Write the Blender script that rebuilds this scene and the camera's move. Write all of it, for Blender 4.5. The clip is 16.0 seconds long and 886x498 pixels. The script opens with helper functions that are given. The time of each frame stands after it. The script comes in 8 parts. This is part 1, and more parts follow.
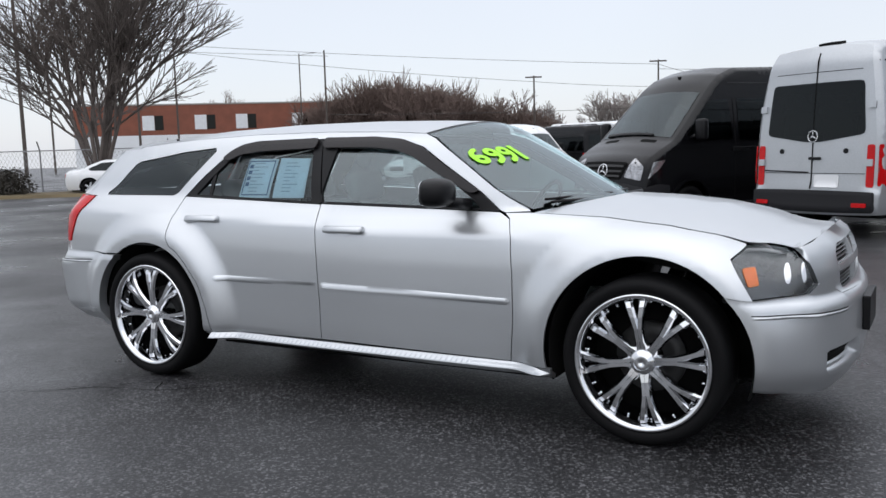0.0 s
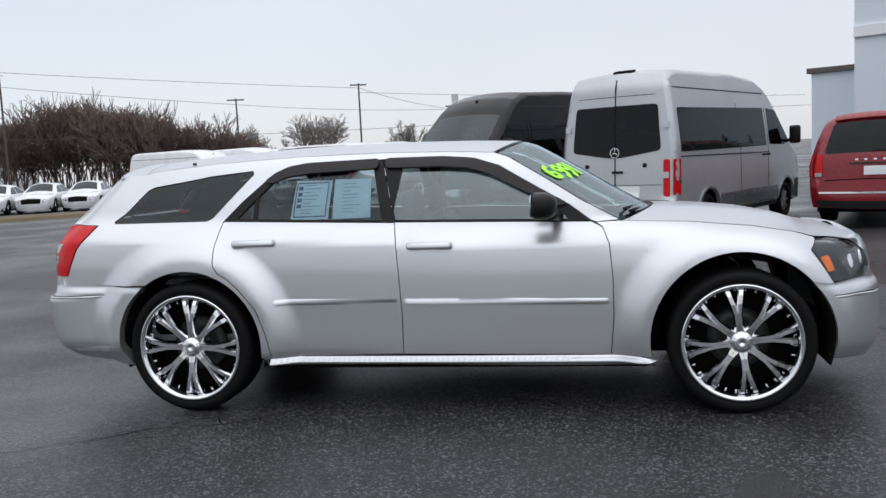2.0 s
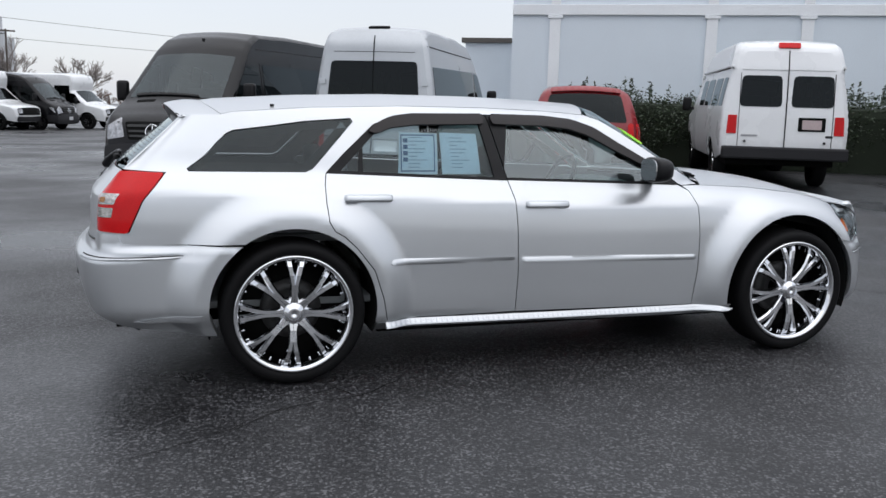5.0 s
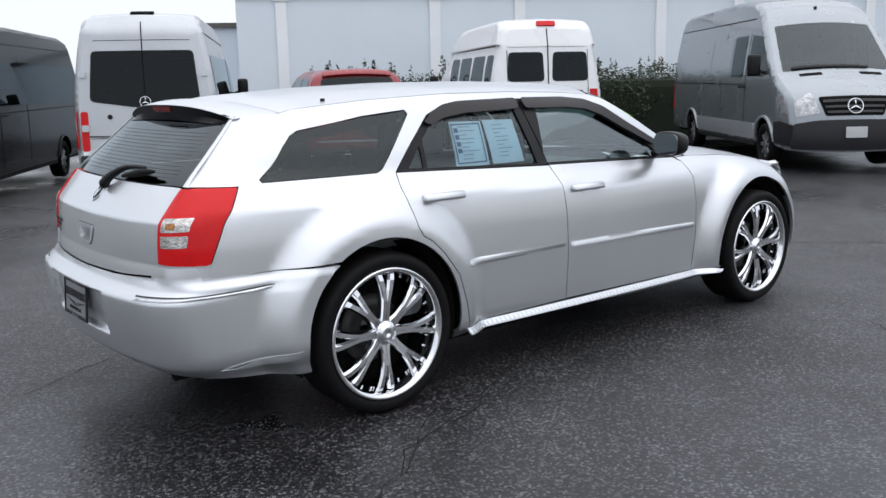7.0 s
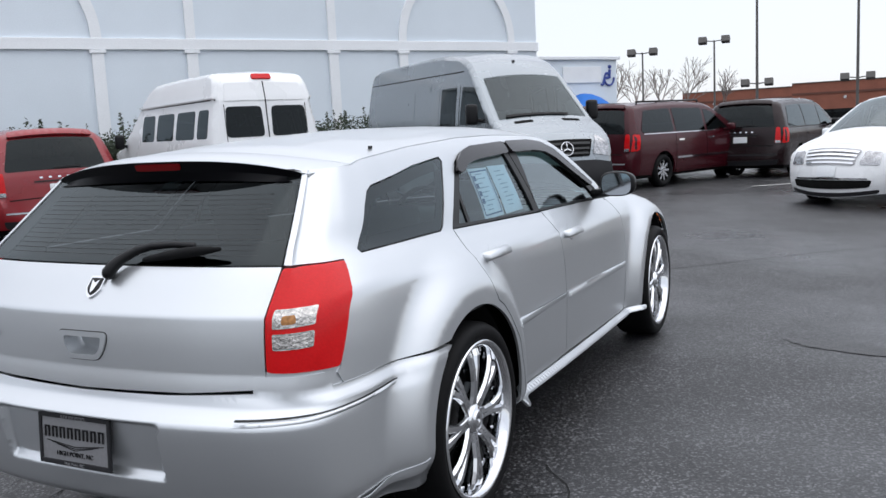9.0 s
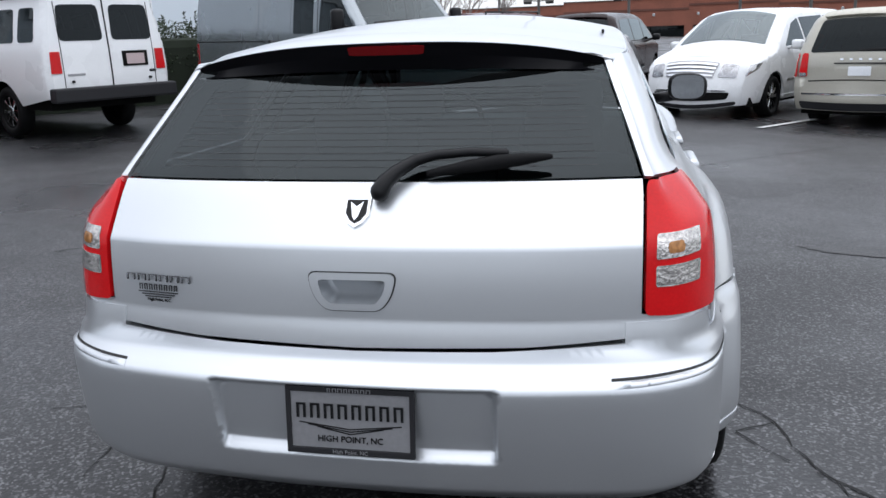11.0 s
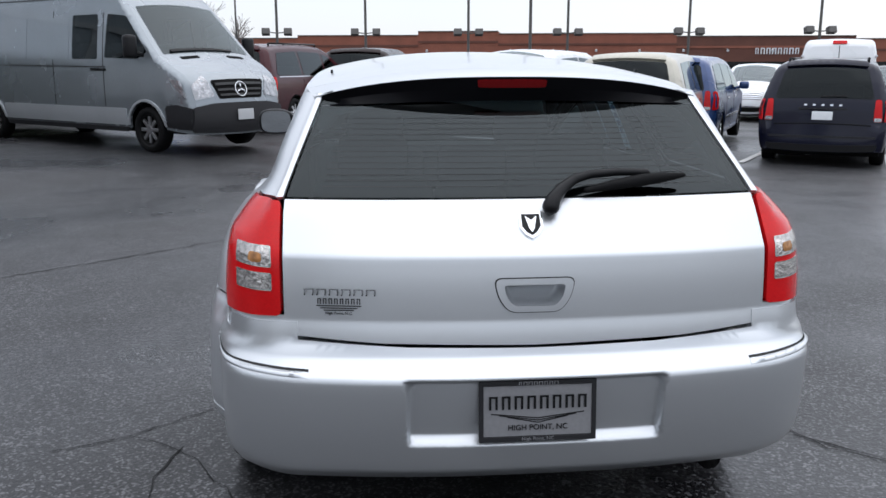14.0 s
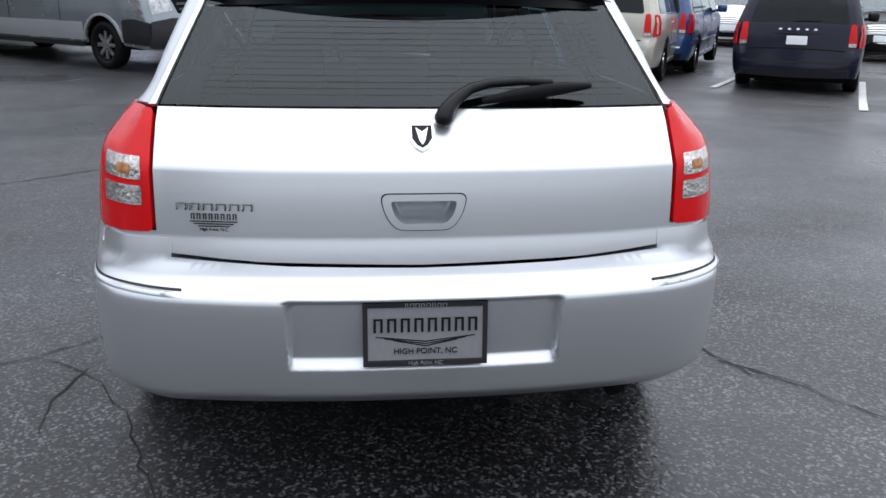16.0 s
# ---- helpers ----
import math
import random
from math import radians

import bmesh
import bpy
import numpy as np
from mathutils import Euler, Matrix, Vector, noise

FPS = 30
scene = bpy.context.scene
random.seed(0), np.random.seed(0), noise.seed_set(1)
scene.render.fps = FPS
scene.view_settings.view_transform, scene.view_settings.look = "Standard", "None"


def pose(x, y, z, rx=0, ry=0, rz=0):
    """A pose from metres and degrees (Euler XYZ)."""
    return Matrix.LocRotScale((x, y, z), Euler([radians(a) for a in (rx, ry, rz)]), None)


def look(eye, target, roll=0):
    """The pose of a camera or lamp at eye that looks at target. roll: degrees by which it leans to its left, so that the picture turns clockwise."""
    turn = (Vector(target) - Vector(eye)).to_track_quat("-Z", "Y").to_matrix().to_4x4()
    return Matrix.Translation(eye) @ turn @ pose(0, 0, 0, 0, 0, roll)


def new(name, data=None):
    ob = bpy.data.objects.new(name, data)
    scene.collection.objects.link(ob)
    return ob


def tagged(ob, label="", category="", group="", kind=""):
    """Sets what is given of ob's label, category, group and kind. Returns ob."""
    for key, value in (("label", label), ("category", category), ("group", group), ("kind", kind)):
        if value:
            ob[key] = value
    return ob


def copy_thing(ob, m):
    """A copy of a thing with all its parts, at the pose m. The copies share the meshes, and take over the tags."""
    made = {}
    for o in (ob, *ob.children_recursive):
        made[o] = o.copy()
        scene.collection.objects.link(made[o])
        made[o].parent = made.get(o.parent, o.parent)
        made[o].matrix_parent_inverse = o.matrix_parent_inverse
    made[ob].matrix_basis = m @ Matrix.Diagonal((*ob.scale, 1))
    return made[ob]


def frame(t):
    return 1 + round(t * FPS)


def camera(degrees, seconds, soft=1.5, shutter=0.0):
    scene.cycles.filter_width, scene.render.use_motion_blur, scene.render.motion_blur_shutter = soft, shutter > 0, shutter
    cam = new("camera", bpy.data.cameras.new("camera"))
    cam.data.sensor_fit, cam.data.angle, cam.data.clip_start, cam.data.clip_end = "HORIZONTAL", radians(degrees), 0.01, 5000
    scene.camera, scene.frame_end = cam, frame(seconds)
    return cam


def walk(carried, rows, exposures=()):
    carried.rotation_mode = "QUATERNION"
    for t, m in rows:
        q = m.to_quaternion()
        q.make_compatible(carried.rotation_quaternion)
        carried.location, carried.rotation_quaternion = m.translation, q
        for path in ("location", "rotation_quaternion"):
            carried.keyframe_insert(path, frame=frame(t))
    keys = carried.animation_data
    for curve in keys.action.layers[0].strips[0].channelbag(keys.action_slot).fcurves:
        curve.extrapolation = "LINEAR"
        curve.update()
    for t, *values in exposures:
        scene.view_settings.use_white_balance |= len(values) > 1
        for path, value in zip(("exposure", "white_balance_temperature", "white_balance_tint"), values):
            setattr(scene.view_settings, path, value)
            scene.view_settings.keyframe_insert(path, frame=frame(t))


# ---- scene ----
cam = camera(53.3, 16.0)

PATH = [
    (0, (2.671, -4.607, 1.345), (1.678, -2.887, 1.112), -1.7),
    (0.5, (2.27, -4.892, 1.365), (1.469, -3.079, 1.099), 0.6),
    (1, (1.835, -5.113, 1.38), (1.076, -3.286, 1.082), -2.8),
    (1.5, (1.342, -5.378, 1.404), (0.893, -3.442, 1.179), -3.8),
    (2, (0.857, -5.571, 1.403), (0.491, -3.616, 1.194), -2.8),
    (2.5, (0.382, -5.782, 1.433), (0.129, -3.809, 1.229), -1.1),
    (3, (-0.08, -5.891, 1.455), (-0.128, -3.915, 1.151), -1.0),
    (3.5, (-0.593, -5.817, 1.486), (-0.486, -3.838, 1.214), -1.7),
    (4, (-1.121, -5.732, 1.496), (-0.824, -3.773, 1.225), -1.7),
    (4.5, (-1.61, -5.552, 1.478), (-1.155, -3.626, 1.19), -1.7),
    (4.7, (-1.825, -5.468, 1.488), (-1.314, -3.561, 1.169), -0.4),
    (6.8, (-3.645, -4.285, 1.479), (-2.478, -2.699, 1.13), 0.3),
    (7, (-3.768, -4.098, 1.491), (-2.531, -2.57, 1.122), -1.2),
    (7.5, (-4.044, -3.721, 1.495), (-2.684, -2.292, 1.161), -1.3),
    (8, (-4.262, -3.268, 1.484), (-2.698, -2.078, 1.111), 0.5),
    (8.2, (-4.304, -3.058, 1.493), (-2.687, -1.93, 1.159), -0.1),
    (10.3, (-4.698, -1.172, 1.456), (-2.781, -0.777, 1.045), -1.5),
    (10.5, (-4.634, -1.008, 1.42), (-2.709, -0.68, 0.987), -0.5),
    (11, (-4.432, -0.628, 1.441), (-2.533, -0.221, 0.964), -1.9),
    (11.5, (-4.331, -0.234, 1.428), (-2.403, 0.072, 0.996), -0.8),
    (12, (-4.05, 0.086, 1.381), (-2.123, 0.251, 0.87), -1.5),
    (12.5, (-3.924, 0.353, 1.4), (-2.006, 0.433, 0.841), -1.2),
    (13, (-4.14, 0.594, 1.435), (-2.23, 0.327, 0.908), -1.4),
    (13.5, (-4.483, 0.532, 1.441), (-2.544, 0.254, 1.039), -0.2),
    (14, (-4.766, 0.459, 1.466), (-2.819, 0.272, 1.048), 0.0),
    (14.5, (-5.093, 0.503, 1.446), (-3.145, 0.268, 1.059), 1.0),
    (15, (-5.197, 0.488, 1.454), (-3.267, 0.219, 1.003), 1.0),
    (15.5, (-4.967, 0.351, 1.418), (-3.071, 0.019, 0.877), 1.3),
    (16, (-4.657, 0.202, 1.409), (-2.757, -0.023, 0.828), 0.9),
]
walk(cam, [(t, look(eye, target, roll)) for t, eye, target, roll in PATH], [(0, 0.0, 6500, 10), (2.0, -0.1, 6500, 10), (4.7, -0.05, 6500, 10), (7.0, 0.24, 6500, 10), (8.2, 0.24, 6500, 10), (10.3, 0.22, 6330, 10), (11.0, 0.32, 6330, 10), (11.5, 0.25, 6330, 10), (12.0, 0.05, 6330, 10), (12.5, -0.20, 6330, 10), (13.0, -0.08, 6330, 10), (13.5, 0.2, 6330, 10), (14.5, 0.2, 6330, 10), (15.0, 0.3, 6330, 10), (15.5, 0.42, 6330, 10), (16.0, 0.42, 6330, 10)])

# ---- light: an overcast sky, brighter overhead, with a wide weak sun behind the cloud ----
world = bpy.data.worlds.new("overcast")
scene.world = world
world.use_nodes = True
wn, wl = world.node_tree.nodes, world.node_tree.links
wn.clear()
w_out = wn.new("ShaderNodeOutputWorld")
w_sky = wn.new("ShaderNodeTexSky")
w_sky.sky_type = "NISHITA"
w_sky.sun_disc = False
w_sky.sun_elevation, w_sky.sun_rotation = radians(48), radians(150)
w_bg1 = wn.new("ShaderNodeBackground")
w_bg1.inputs["Strength"].default_value = 0.03
w_bg2 = wn.new("ShaderNodeBackground")
w_bg2.inputs["Strength"].default_value = 1.0
w_add = wn.new("ShaderNodeAddShader")
w_tc = wn.new("ShaderNodeTexCoord")
w_sep = wn.new("ShaderNodeSeparateXYZ")
w_ramp = wn.new("ShaderNodeValToRGB")
w_ramp.color_ramp.elements[0].position = 0.0
w_ramp.color_ramp.elements[0].color = (0.662, 0.682, 0.742, 1)
w_ramp.color_ramp.elements[1].position = 1.0
w_ramp.color_ramp.elements[1].color = (1.53, 1.56, 1.64, 1)
w_mid = w_ramp.color_ramp.elements.new(0.30)
w_mid.color = (0.737, 0.757, 0.812, 1)
w_noise = wn.new("ShaderNodeTexNoise")
w_noise.inputs["Scale"].default_value = 2.5
w_noise.inputs["Detail"].default_value = 4
w_mr = wn.new("ShaderNodeMapRange")
w_mr.inputs["To Min"].default_value, w_mr.inputs["To Max"].default_value = 0.93, 1.07
w_mul = wn.new("ShaderNodeVectorMath")
w_mul.operation = "SCALE"
wl.new(w_tc.outputs["Generated"], w_sep.inputs[0])
wl.new(w_tc.outputs["Generated"], w_noise.inputs["Vector"])
wl.new(w_sep.outputs["Z"], w_ramp.inputs[0])
wl.new(w_noise.outputs["Fac"], w_mr.inputs["Value"])
wl.new(w_ramp.outputs[0], w_mul.inputs[0])
wl.new(w_mr.outputs[0], w_mul.inputs["Scale"])
wl.new(w_mul.outputs[0], w_bg2.inputs["Color"])
wl.new(w_sky.outputs[0], w_bg1.inputs["Color"])
wl.new(w_bg1.outputs[0], w_add.inputs[0])
wl.new(w_bg2.outputs[0], w_add.inputs[1])
wl.new(w_add.outputs[0], w_out.inputs[0])
sun_data = bpy.data.lights.new("sun", "SUN")
sun_data.energy, sun_data.angle, sun_data.color = 0.6, radians(100), (1.0, 0.98, 0.95)
sun = new("sun", sun_data)
sun.matrix_world = look((0, -5.5, 14), (0, 0, 0))


# ---- materials ----
def surf(name, base, rough=0.5, metal=0.0, var=0.10, big=1.5, fine=60.0, bump=0.0, coat=0.0, rvar=0.06, spec=0.5, rand=0.0):
    """A painted, cast or worn surface: base colour varied at two scales, uneven gloss, fine relief."""
    m = bpy.data.materials.new(name)
    m.use_nodes = True
    n, l = m.node_tree.nodes, m.node_tree.links
    p = n["Principled BSDF"]
    tc = n.new("ShaderNodeTexCoord")
    a, b = n.new("ShaderNodeTexNoise"), n.new("ShaderNodeTexNoise")
    a.inputs["Scale"].default_value, b.inputs["Scale"].default_value = big, fine
    a.inputs["Detail"].default_value, b.inputs["Detail"].default_value = 5, 3
    for t in (a, b):
        l.new(tc.outputs["Object"], t.inputs["Vector"])
    add = n.new("ShaderNodeMath")
    add.operation = "ADD"
    l.new(a.outputs["Fac"], add.inputs[0])
    l.new(b.outputs["Fac"], add.inputs[1])
    mr = n.new("ShaderNodeMapRange")
    mr.inputs["From Min"].default_value, mr.inputs["From Max"].default_value = 0.6, 1.4
    mr.inputs["To Min"].default_value, mr.inputs["To Max"].default_value = 1 - var, 1 + var
    l.new(add.outputs[0], mr.inputs["Value"])
    sc = n.new("ShaderNodeVectorMath")
    sc.operation = "SCALE"
    sc.inputs[0].default_value = base
    l.new(mr.outputs[0], sc.inputs["Scale"])
    last = sc.outputs[0]
    if rand:
        oi = n.new("ShaderNodeObjectInfo")
        r2 = n.new("ShaderNodeMapRange")
        r2.inputs["To Min"].default_value, r2.inputs["To Max"].default_value = 1 - rand, 1 + rand
        l.new(oi.outputs["Random"], r2.inputs["Value"])
        s2 = n.new("ShaderNodeVectorMath")
        s2.operation = "SCALE"
        l.new(last, s2.inputs[0])
        l.new(r2.outputs[0], s2.inputs["Scale"])
        last = s2.outputs[0]
    l.new(last, p.inputs["Base Color"])
    rr = n.new("ShaderNodeMapRange")
    rr.inputs["To Min"].default_value, rr.inputs["To Max"].default_value = max(0.0, rough - rvar), rough + rvar
    l.new(a.outputs["Fac"], rr.inputs["Value"])
    l.new(rr.outputs[0], p.inputs["Roughness"])
    p.inputs["Metallic"].default_value = metal
    p.inputs["Specular IOR Level"].default_value = spec
    p.inputs["Coat Weight"].default_value = coat
    p.inputs["Coat Roughness"].default_value = 0.04
    if bump:
        bp = n.new("ShaderNodeBump")
        bp.inputs["Strength"].default_value, bp.inputs["Distance"].default_value = bump, 0.01
        l.new(b.outputs["Fac"], bp.inputs["Height"])
        l.new(bp.outputs[0], p.inputs["Normal"])
    return m


def glass(name, tint, through_share, rough=0.02, ior=1.85):
    """Window glass: a clear tinted sheet that lets that share of the light straight through, with a real glossy face."""
    m = bpy.data.materials.new(name)
    m.use_nodes = True
    n, l = m.node_tree.nodes, m.node_tree.links
    n.clear()
    out = n.new("ShaderNodeOutputMaterial")
    tr = n.new("ShaderNodeBsdfTransparent")
    tr.inputs[0].default_value = (*[c * through_share for c in tint], 1)
    gl = n.new("ShaderNodeBsdfGlossy")
    gl.inputs["Roughness"].default_value = rough
    gl.inputs["Color"].default_value = (0.88, 0.97, 1.0, 1)
    fr = n.new("ShaderNodeFresnel")
    fr.inputs[0].default_value = ior
    mx = n.new("ShaderNodeMixShader")
    l.new(fr.outputs[0], mx.inputs[0])
    l.new(tr.outputs[0], mx.inputs[1])
    l.new(gl.outputs[0], mx.inputs[2])
    l.new(mx.outputs[0], out.inputs[0])
    return m


def asphalt_material():
    m = bpy.data.materials.new("asphalt")
    m.use_nodes = True
    n, l = m.node_tree.nodes, m.node_tree.links
    p = n["Principled BSDF"]
    tc = n.new("ShaderNodeTexCoord")
    vor = n.new("ShaderNodeTexVoronoi")
    vor.inputs["Scale"].default_value = 105
    grain = n.new("ShaderNodeTexNoise")
    grain.inputs["Scale"].default_value, grain.inputs["Detail"].default_value = 38, 6
    big = n.new("ShaderNodeTexNoise")
    big.inputs["Scale"].default_value, big.inputs["Detail"].default_value = 0.35, 6
    mid = n.new("ShaderNodeTexNoise")
    mid.inputs["Scale"].default_value, mid.inputs["Detail"].default_value = 2.2, 5
    for t in (vor, grain, big, mid):
        l.new(tc.outputs["Object"], t.inputs["Vector"])
    stone = n.new("ShaderNodeValToRGB")
    stone.color_ramp.elements[0].position, stone.color_ramp.elements[0].color = 0.0, (0.008, 0.008, 0.0092, 1)
    stone.color_ramp.elements[1].position, stone.color_ramp.elements[1].color = 1.0, (0.140, 0.140, 0.146, 1)
    e = stone.color_ramp.elements.new(0.72)
    e.color = (0.016, 0.016, 0.018, 1)
    sepc = n.new("ShaderNodeSeparateColor")
    l.new(vor.outputs["Color"], sepc.inputs[0])
    l.new(sepc.outputs[0], stone.inputs[0])
    mul = n.new("ShaderNodeMapRange")
    mul.inputs["From Min"].default_value, mul.inputs["From Max"].default_value = 0.3, 0.7
    mul.inputs["To Min"].default_value, mul.inputs["To Max"].default_value = 0.60, 1.15
    l.new(mid.outputs["Fac"], mul.inputs["Value"])
    sc = n.new("ShaderNodeVectorMath")
    sc.operation = "SCALE"
    l.new(stone.outputs[0], sc.inputs[0])
    l.new(mul.outputs[0], sc.inputs["Scale"])
    l.new(sc.outputs[0], p.inputs["Base Color"])
    wet = n.new("ShaderNodeMapRange")
    wet.inputs["From Min"].default_value, wet.inputs["From Max"].default_value = 0.36, 0.62
    wet.inputs["To Min"].default_value, wet.inputs["To Max"].default_value = 0.22, 0.55
    l.new(big.outputs["Fac"], wet.inputs["Value"])
    l.new(wet.outputs[0], p.inputs["Roughness"])
    bp = n.new("ShaderNodeBump")
    bp.inputs["Strength"].default_value, bp.inputs["Distance"].default_value = 0.55, 0.006
    hs = n.new("ShaderNodeMath")
    hs.operation = "ADD"
    l.new(sepc.outputs[0], hs.inputs[0])
    l.new(grain.outputs["Fac"], hs.inputs[1])
    l.new(hs.outputs[0], bp.inputs["Height"])
    l.new(bp.outputs[0], p.inputs["Normal"])
    return m


ASPHALT = asphalt_material()
SILVER = surf("silver_paint", (0.585, 0.605, 0.625), 0.335, 0.80, var=0.03, fine=900, coat=0.40, rvar=0.03)
SEAM_AND_SHADE = surf("gap_and_shade", (0.02, 0.02, 0.02), 0.8)
BLACK_TRIM = surf("black_trim", (0.006, 0.006, 0.007), 0.40, 0, fine=200, bump=0.05, spec=0.22)
VISOR = surf("smoked_visor", (0.014, 0.012, 0.013), 0.20, 0, spec=0.3)
GLOSS_BLACK = surf("gloss_black", (0.003, 0.003, 0.004), 0.30, 0, spec=0.10)
RUBBER = surf("tyre_rubber", (0.0055, 0.0055, 0.006), 0.62, 0, fine=120, bump=0.15, spec=0.12)
CHROME = surf("chrome", (0.74, 0.75, 0.77), 0.07, 1.0, var=0.02, rvar=0.03)
STEEL = surf("dull_steel", (0.32, 0.32, 0.33), 0.38, 0.9)
# near-black for black parts and for shade in gaps, openings, arches and undersides
DARK = surf("black_and_shade", (0.006, 0.006, 0.006), 0.85, spec=0.1)
GLASS_TINT = glass("tinted_glass", (0.62, 0.68, 0.72), 0.16, ior=1.45)
GLASS_QUARTER = glass("quarter_glass", (0.70, 0.78, 0.80), 0.42, ior=1.5)
GLASS_CLEAR = glass("green_glass", (0.78, 0.95, 0.93), 0.90, ior=2.2)
GLASS_DOOR = glass("rear_door_glass", (0.85, 0.95, 0.97), 0.80, ior=1.5)
GLASS_SCREEN = glass("windscreen_glass", (0.68, 0.92, 0.90), 0.80, 0.04, 2.3)
HEAT_LINE = surf("heating_line_print", (0.030, 0.032, 0.034), 0.6, spec=0.3)
DARK_STEEL = surf("dark_steel", (0.06, 0.06, 0.06), 0.5, 0.7)
GLASS_VAN = glass("van_glass", (0.5, 0.55, 0.6), 0.08, ior=1.36)
GLASS_LENS = glass("lens_cover", (1, 1, 1), 0.94, ior=1.35)
RED_LENS = surf("red_lens", (0.52, 0.006, 0.008), 0.16, 0, var=0.14, big=9, fine=150, bump=0.03, coat=0.05, spec=0.22)
AMBER = surf("amber_lens", (0.95, 0.24, 0.04), 0.25, 0, coat=0.3)
BULB = surf("amber_bulb", (0.34, 0.15, 0.045), 0.2, 0.2, var=0.4, big=60)
LAMP_LENS = surf("ribbed_lens", (0.44, 0.42, 0.40), 0.15, 0.8, var=0.55, big=28, fine=90, bump=0.5, coat=0.6)
CLEAR_LENS = surf("clear_lens", (0.36, 0.36, 0.37), 0.12, 0.85, var=0.6, big=12, fine=60, bump=0.35, coat=0.8)
HEAD_DARK = surf("headlight_cavity", (0.09, 0.095, 0.10), 0.22, 0.55, var=0.4, big=14, fine=90, bump=0.15, coat=0.9)
PAPER = surf("printed_paper", (0.66, 0.82, 0.90), 0.55, var=0.08, big=10)
INK = surf("printing_ink", (0.08, 0.16, 0.30), 0.6)
LIME = surf("lime_marker", (0.36, 0.88, 0.03), 0.5, var=0.12, big=12)
SEAT = surf("grey_upholstery", (0.24, 0.255, 0.26), 0.8, fine=300, bump=0.2)
PLATE_GREY = surf("plate_metal", (0.25, 0.25, 0.26), 0.42, 0.4, fine=90, bump=0.05)
WHITE_PAINT = surf("white_vehicle_paint", (0.74, 0.75, 0.76), 0.28, 0, var=0.04, coat=0.6)
BLACK_PAINT = surf("black_vehicle_paint", (0.004, 0.004, 0.005), 0.20, 0, coat=0.08, spec=0.22)
RED_PAINT = surf("red_vehicle_paint", (0.22, 0.005, 0.010), 0.28, 0.1, coat=0.4)
MAROON_PAINT = surf("maroon_vehicle_paint", (0.045, 0.004, 0.008), 0.25, 0.1, coat=0.12, spec=0.3)
DARK_MAROON = surf("dark_maroon_vehicle_paint", (0.012, 0.004, 0.005), 0.25, 0.1, coat=0.1, spec=0.3)
GREY_PAINT = surf("grey_vehicle_paint", (0.25, 0.275, 0.295), 0.26, 0.6, coat=0.6)
VAN_SILVER = surf("silver_vehicle_paint", (0.47, 0.49, 0.51), 0.34, 0.5, coat=0.5)
BEIGE_PAINT = surf("beige_vehicle_paint", (0.42, 0.40, 0.34), 0.32, 0.4, coat=0.6)
NAVY_PAINT = surf("navy_vehicle_paint", (0.005, 0.006, 0.018), 0.22, 0.1, coat=0.15, spec=0.3)
BLUE_PAINT = surf("blue_vehicle_paint", (0.018, 0.05, 0.16), 0.28, 0.2, coat=0.6)
DARK_PLASTIC = surf("grey_bumper_plastic", (0.014, 0.014, 0.016), 0.55, 0, fine=150, bump=0.1, spec=0.3)
WALL_GREY = surf("grey_stucco", (0.65, 0.71, 0.765), 0.85, 0, var=0.06, big=0.6, fine=40, bump=0.25)
WALL_TRIM = surf("white_trim_paint", (0.78, 0.80, 0.82), 0.7, 0, var=0.06, big=1.0, fine=30, bump=0.1)
LINE_PAINT = surf("road_line_paint", (0.55, 0.55, 0.54), 0.6, 0, var=0.3, big=6, fine=50, bump=0.2)
POLE_WOOD = surf("pole_wood", (0.09, 0.075, 0.065), 0.9, 0, var=0.3, bump=0.3)
POLE_METAL = surf("pole_metal", (0.10, 0.095, 0.09), 0.55, 0.3)
BARK = surf("bark", (0.12, 0.10, 0.09), 0.95, 0, var=0.3, big=3, bump=0.4)
TWIG = surf("bare_twigs", (0.17, 0.122, 0.104), 0.95, 0, var=0.3, big=0.8)
# twigs of the far trees, with the distance haze put into the colour
HAZED_TWIG = surf("hazed_twigs", (0.25, 0.22, 0.205), 0.95, 0, var=0.2, big=0.2)
LEAF = surf("hedge_leaf", (0.024, 0.040, 0.016), 0.5, 0, var=0.55, big=2.5, fine=30)
DRY_GRASS = surf("dry_grass", (0.13, 0.10, 0.055), 0.95, 0, var=0.35, big=0.7, fine=20, bump=0.5)
# concrete of the far tower, lightened in colour to show haze
HAZED_CONCRETE = surf("hazed_concrete", (0.52, 0.54, 0.56), 0.85, 0, var=0.08, big=0.3)
CONCRETE = surf("concrete", (0.34, 0.33, 0.31), 0.85, 0, var=0.15, bump=0.25)
ROOF_METAL = surf("roof_edge_metal", (0.11, 0.10, 0.09), 0.5, 0.2)
BLUE_CANVAS = surf("blue_canvas", (0.015, 0.14, 0.50), 0.8, 0, fine=90, bump=0.1)
SIGN_BLUE = surf("sign_blue_paint", (0.03, 0.06, 0.28), 0.5)
SIGN_WHITE = surf("sign_white_panel", (0.75, 0.77, 0.79), 0.5)
BRICK = surf("red_brick", (0.235, 0.085, 0.055), 0.9, 0, var=0.25, big=0.5, fine=8, bump=0.3)
BRICK_DARK = surf("dark_brick", (0.12, 0.05, 0.036), 0.9, 0, var=0.25, big=0.5, fine=8, bump=0.3)


# ---- mesh helpers ----
from mathutils.geometry import delaunay_2d_cdt


def smooth(a, b, x):
    t = min(1.0, max(0.0, (x - a) / (b - a)))
    return t * t * (3 - 2 * t)


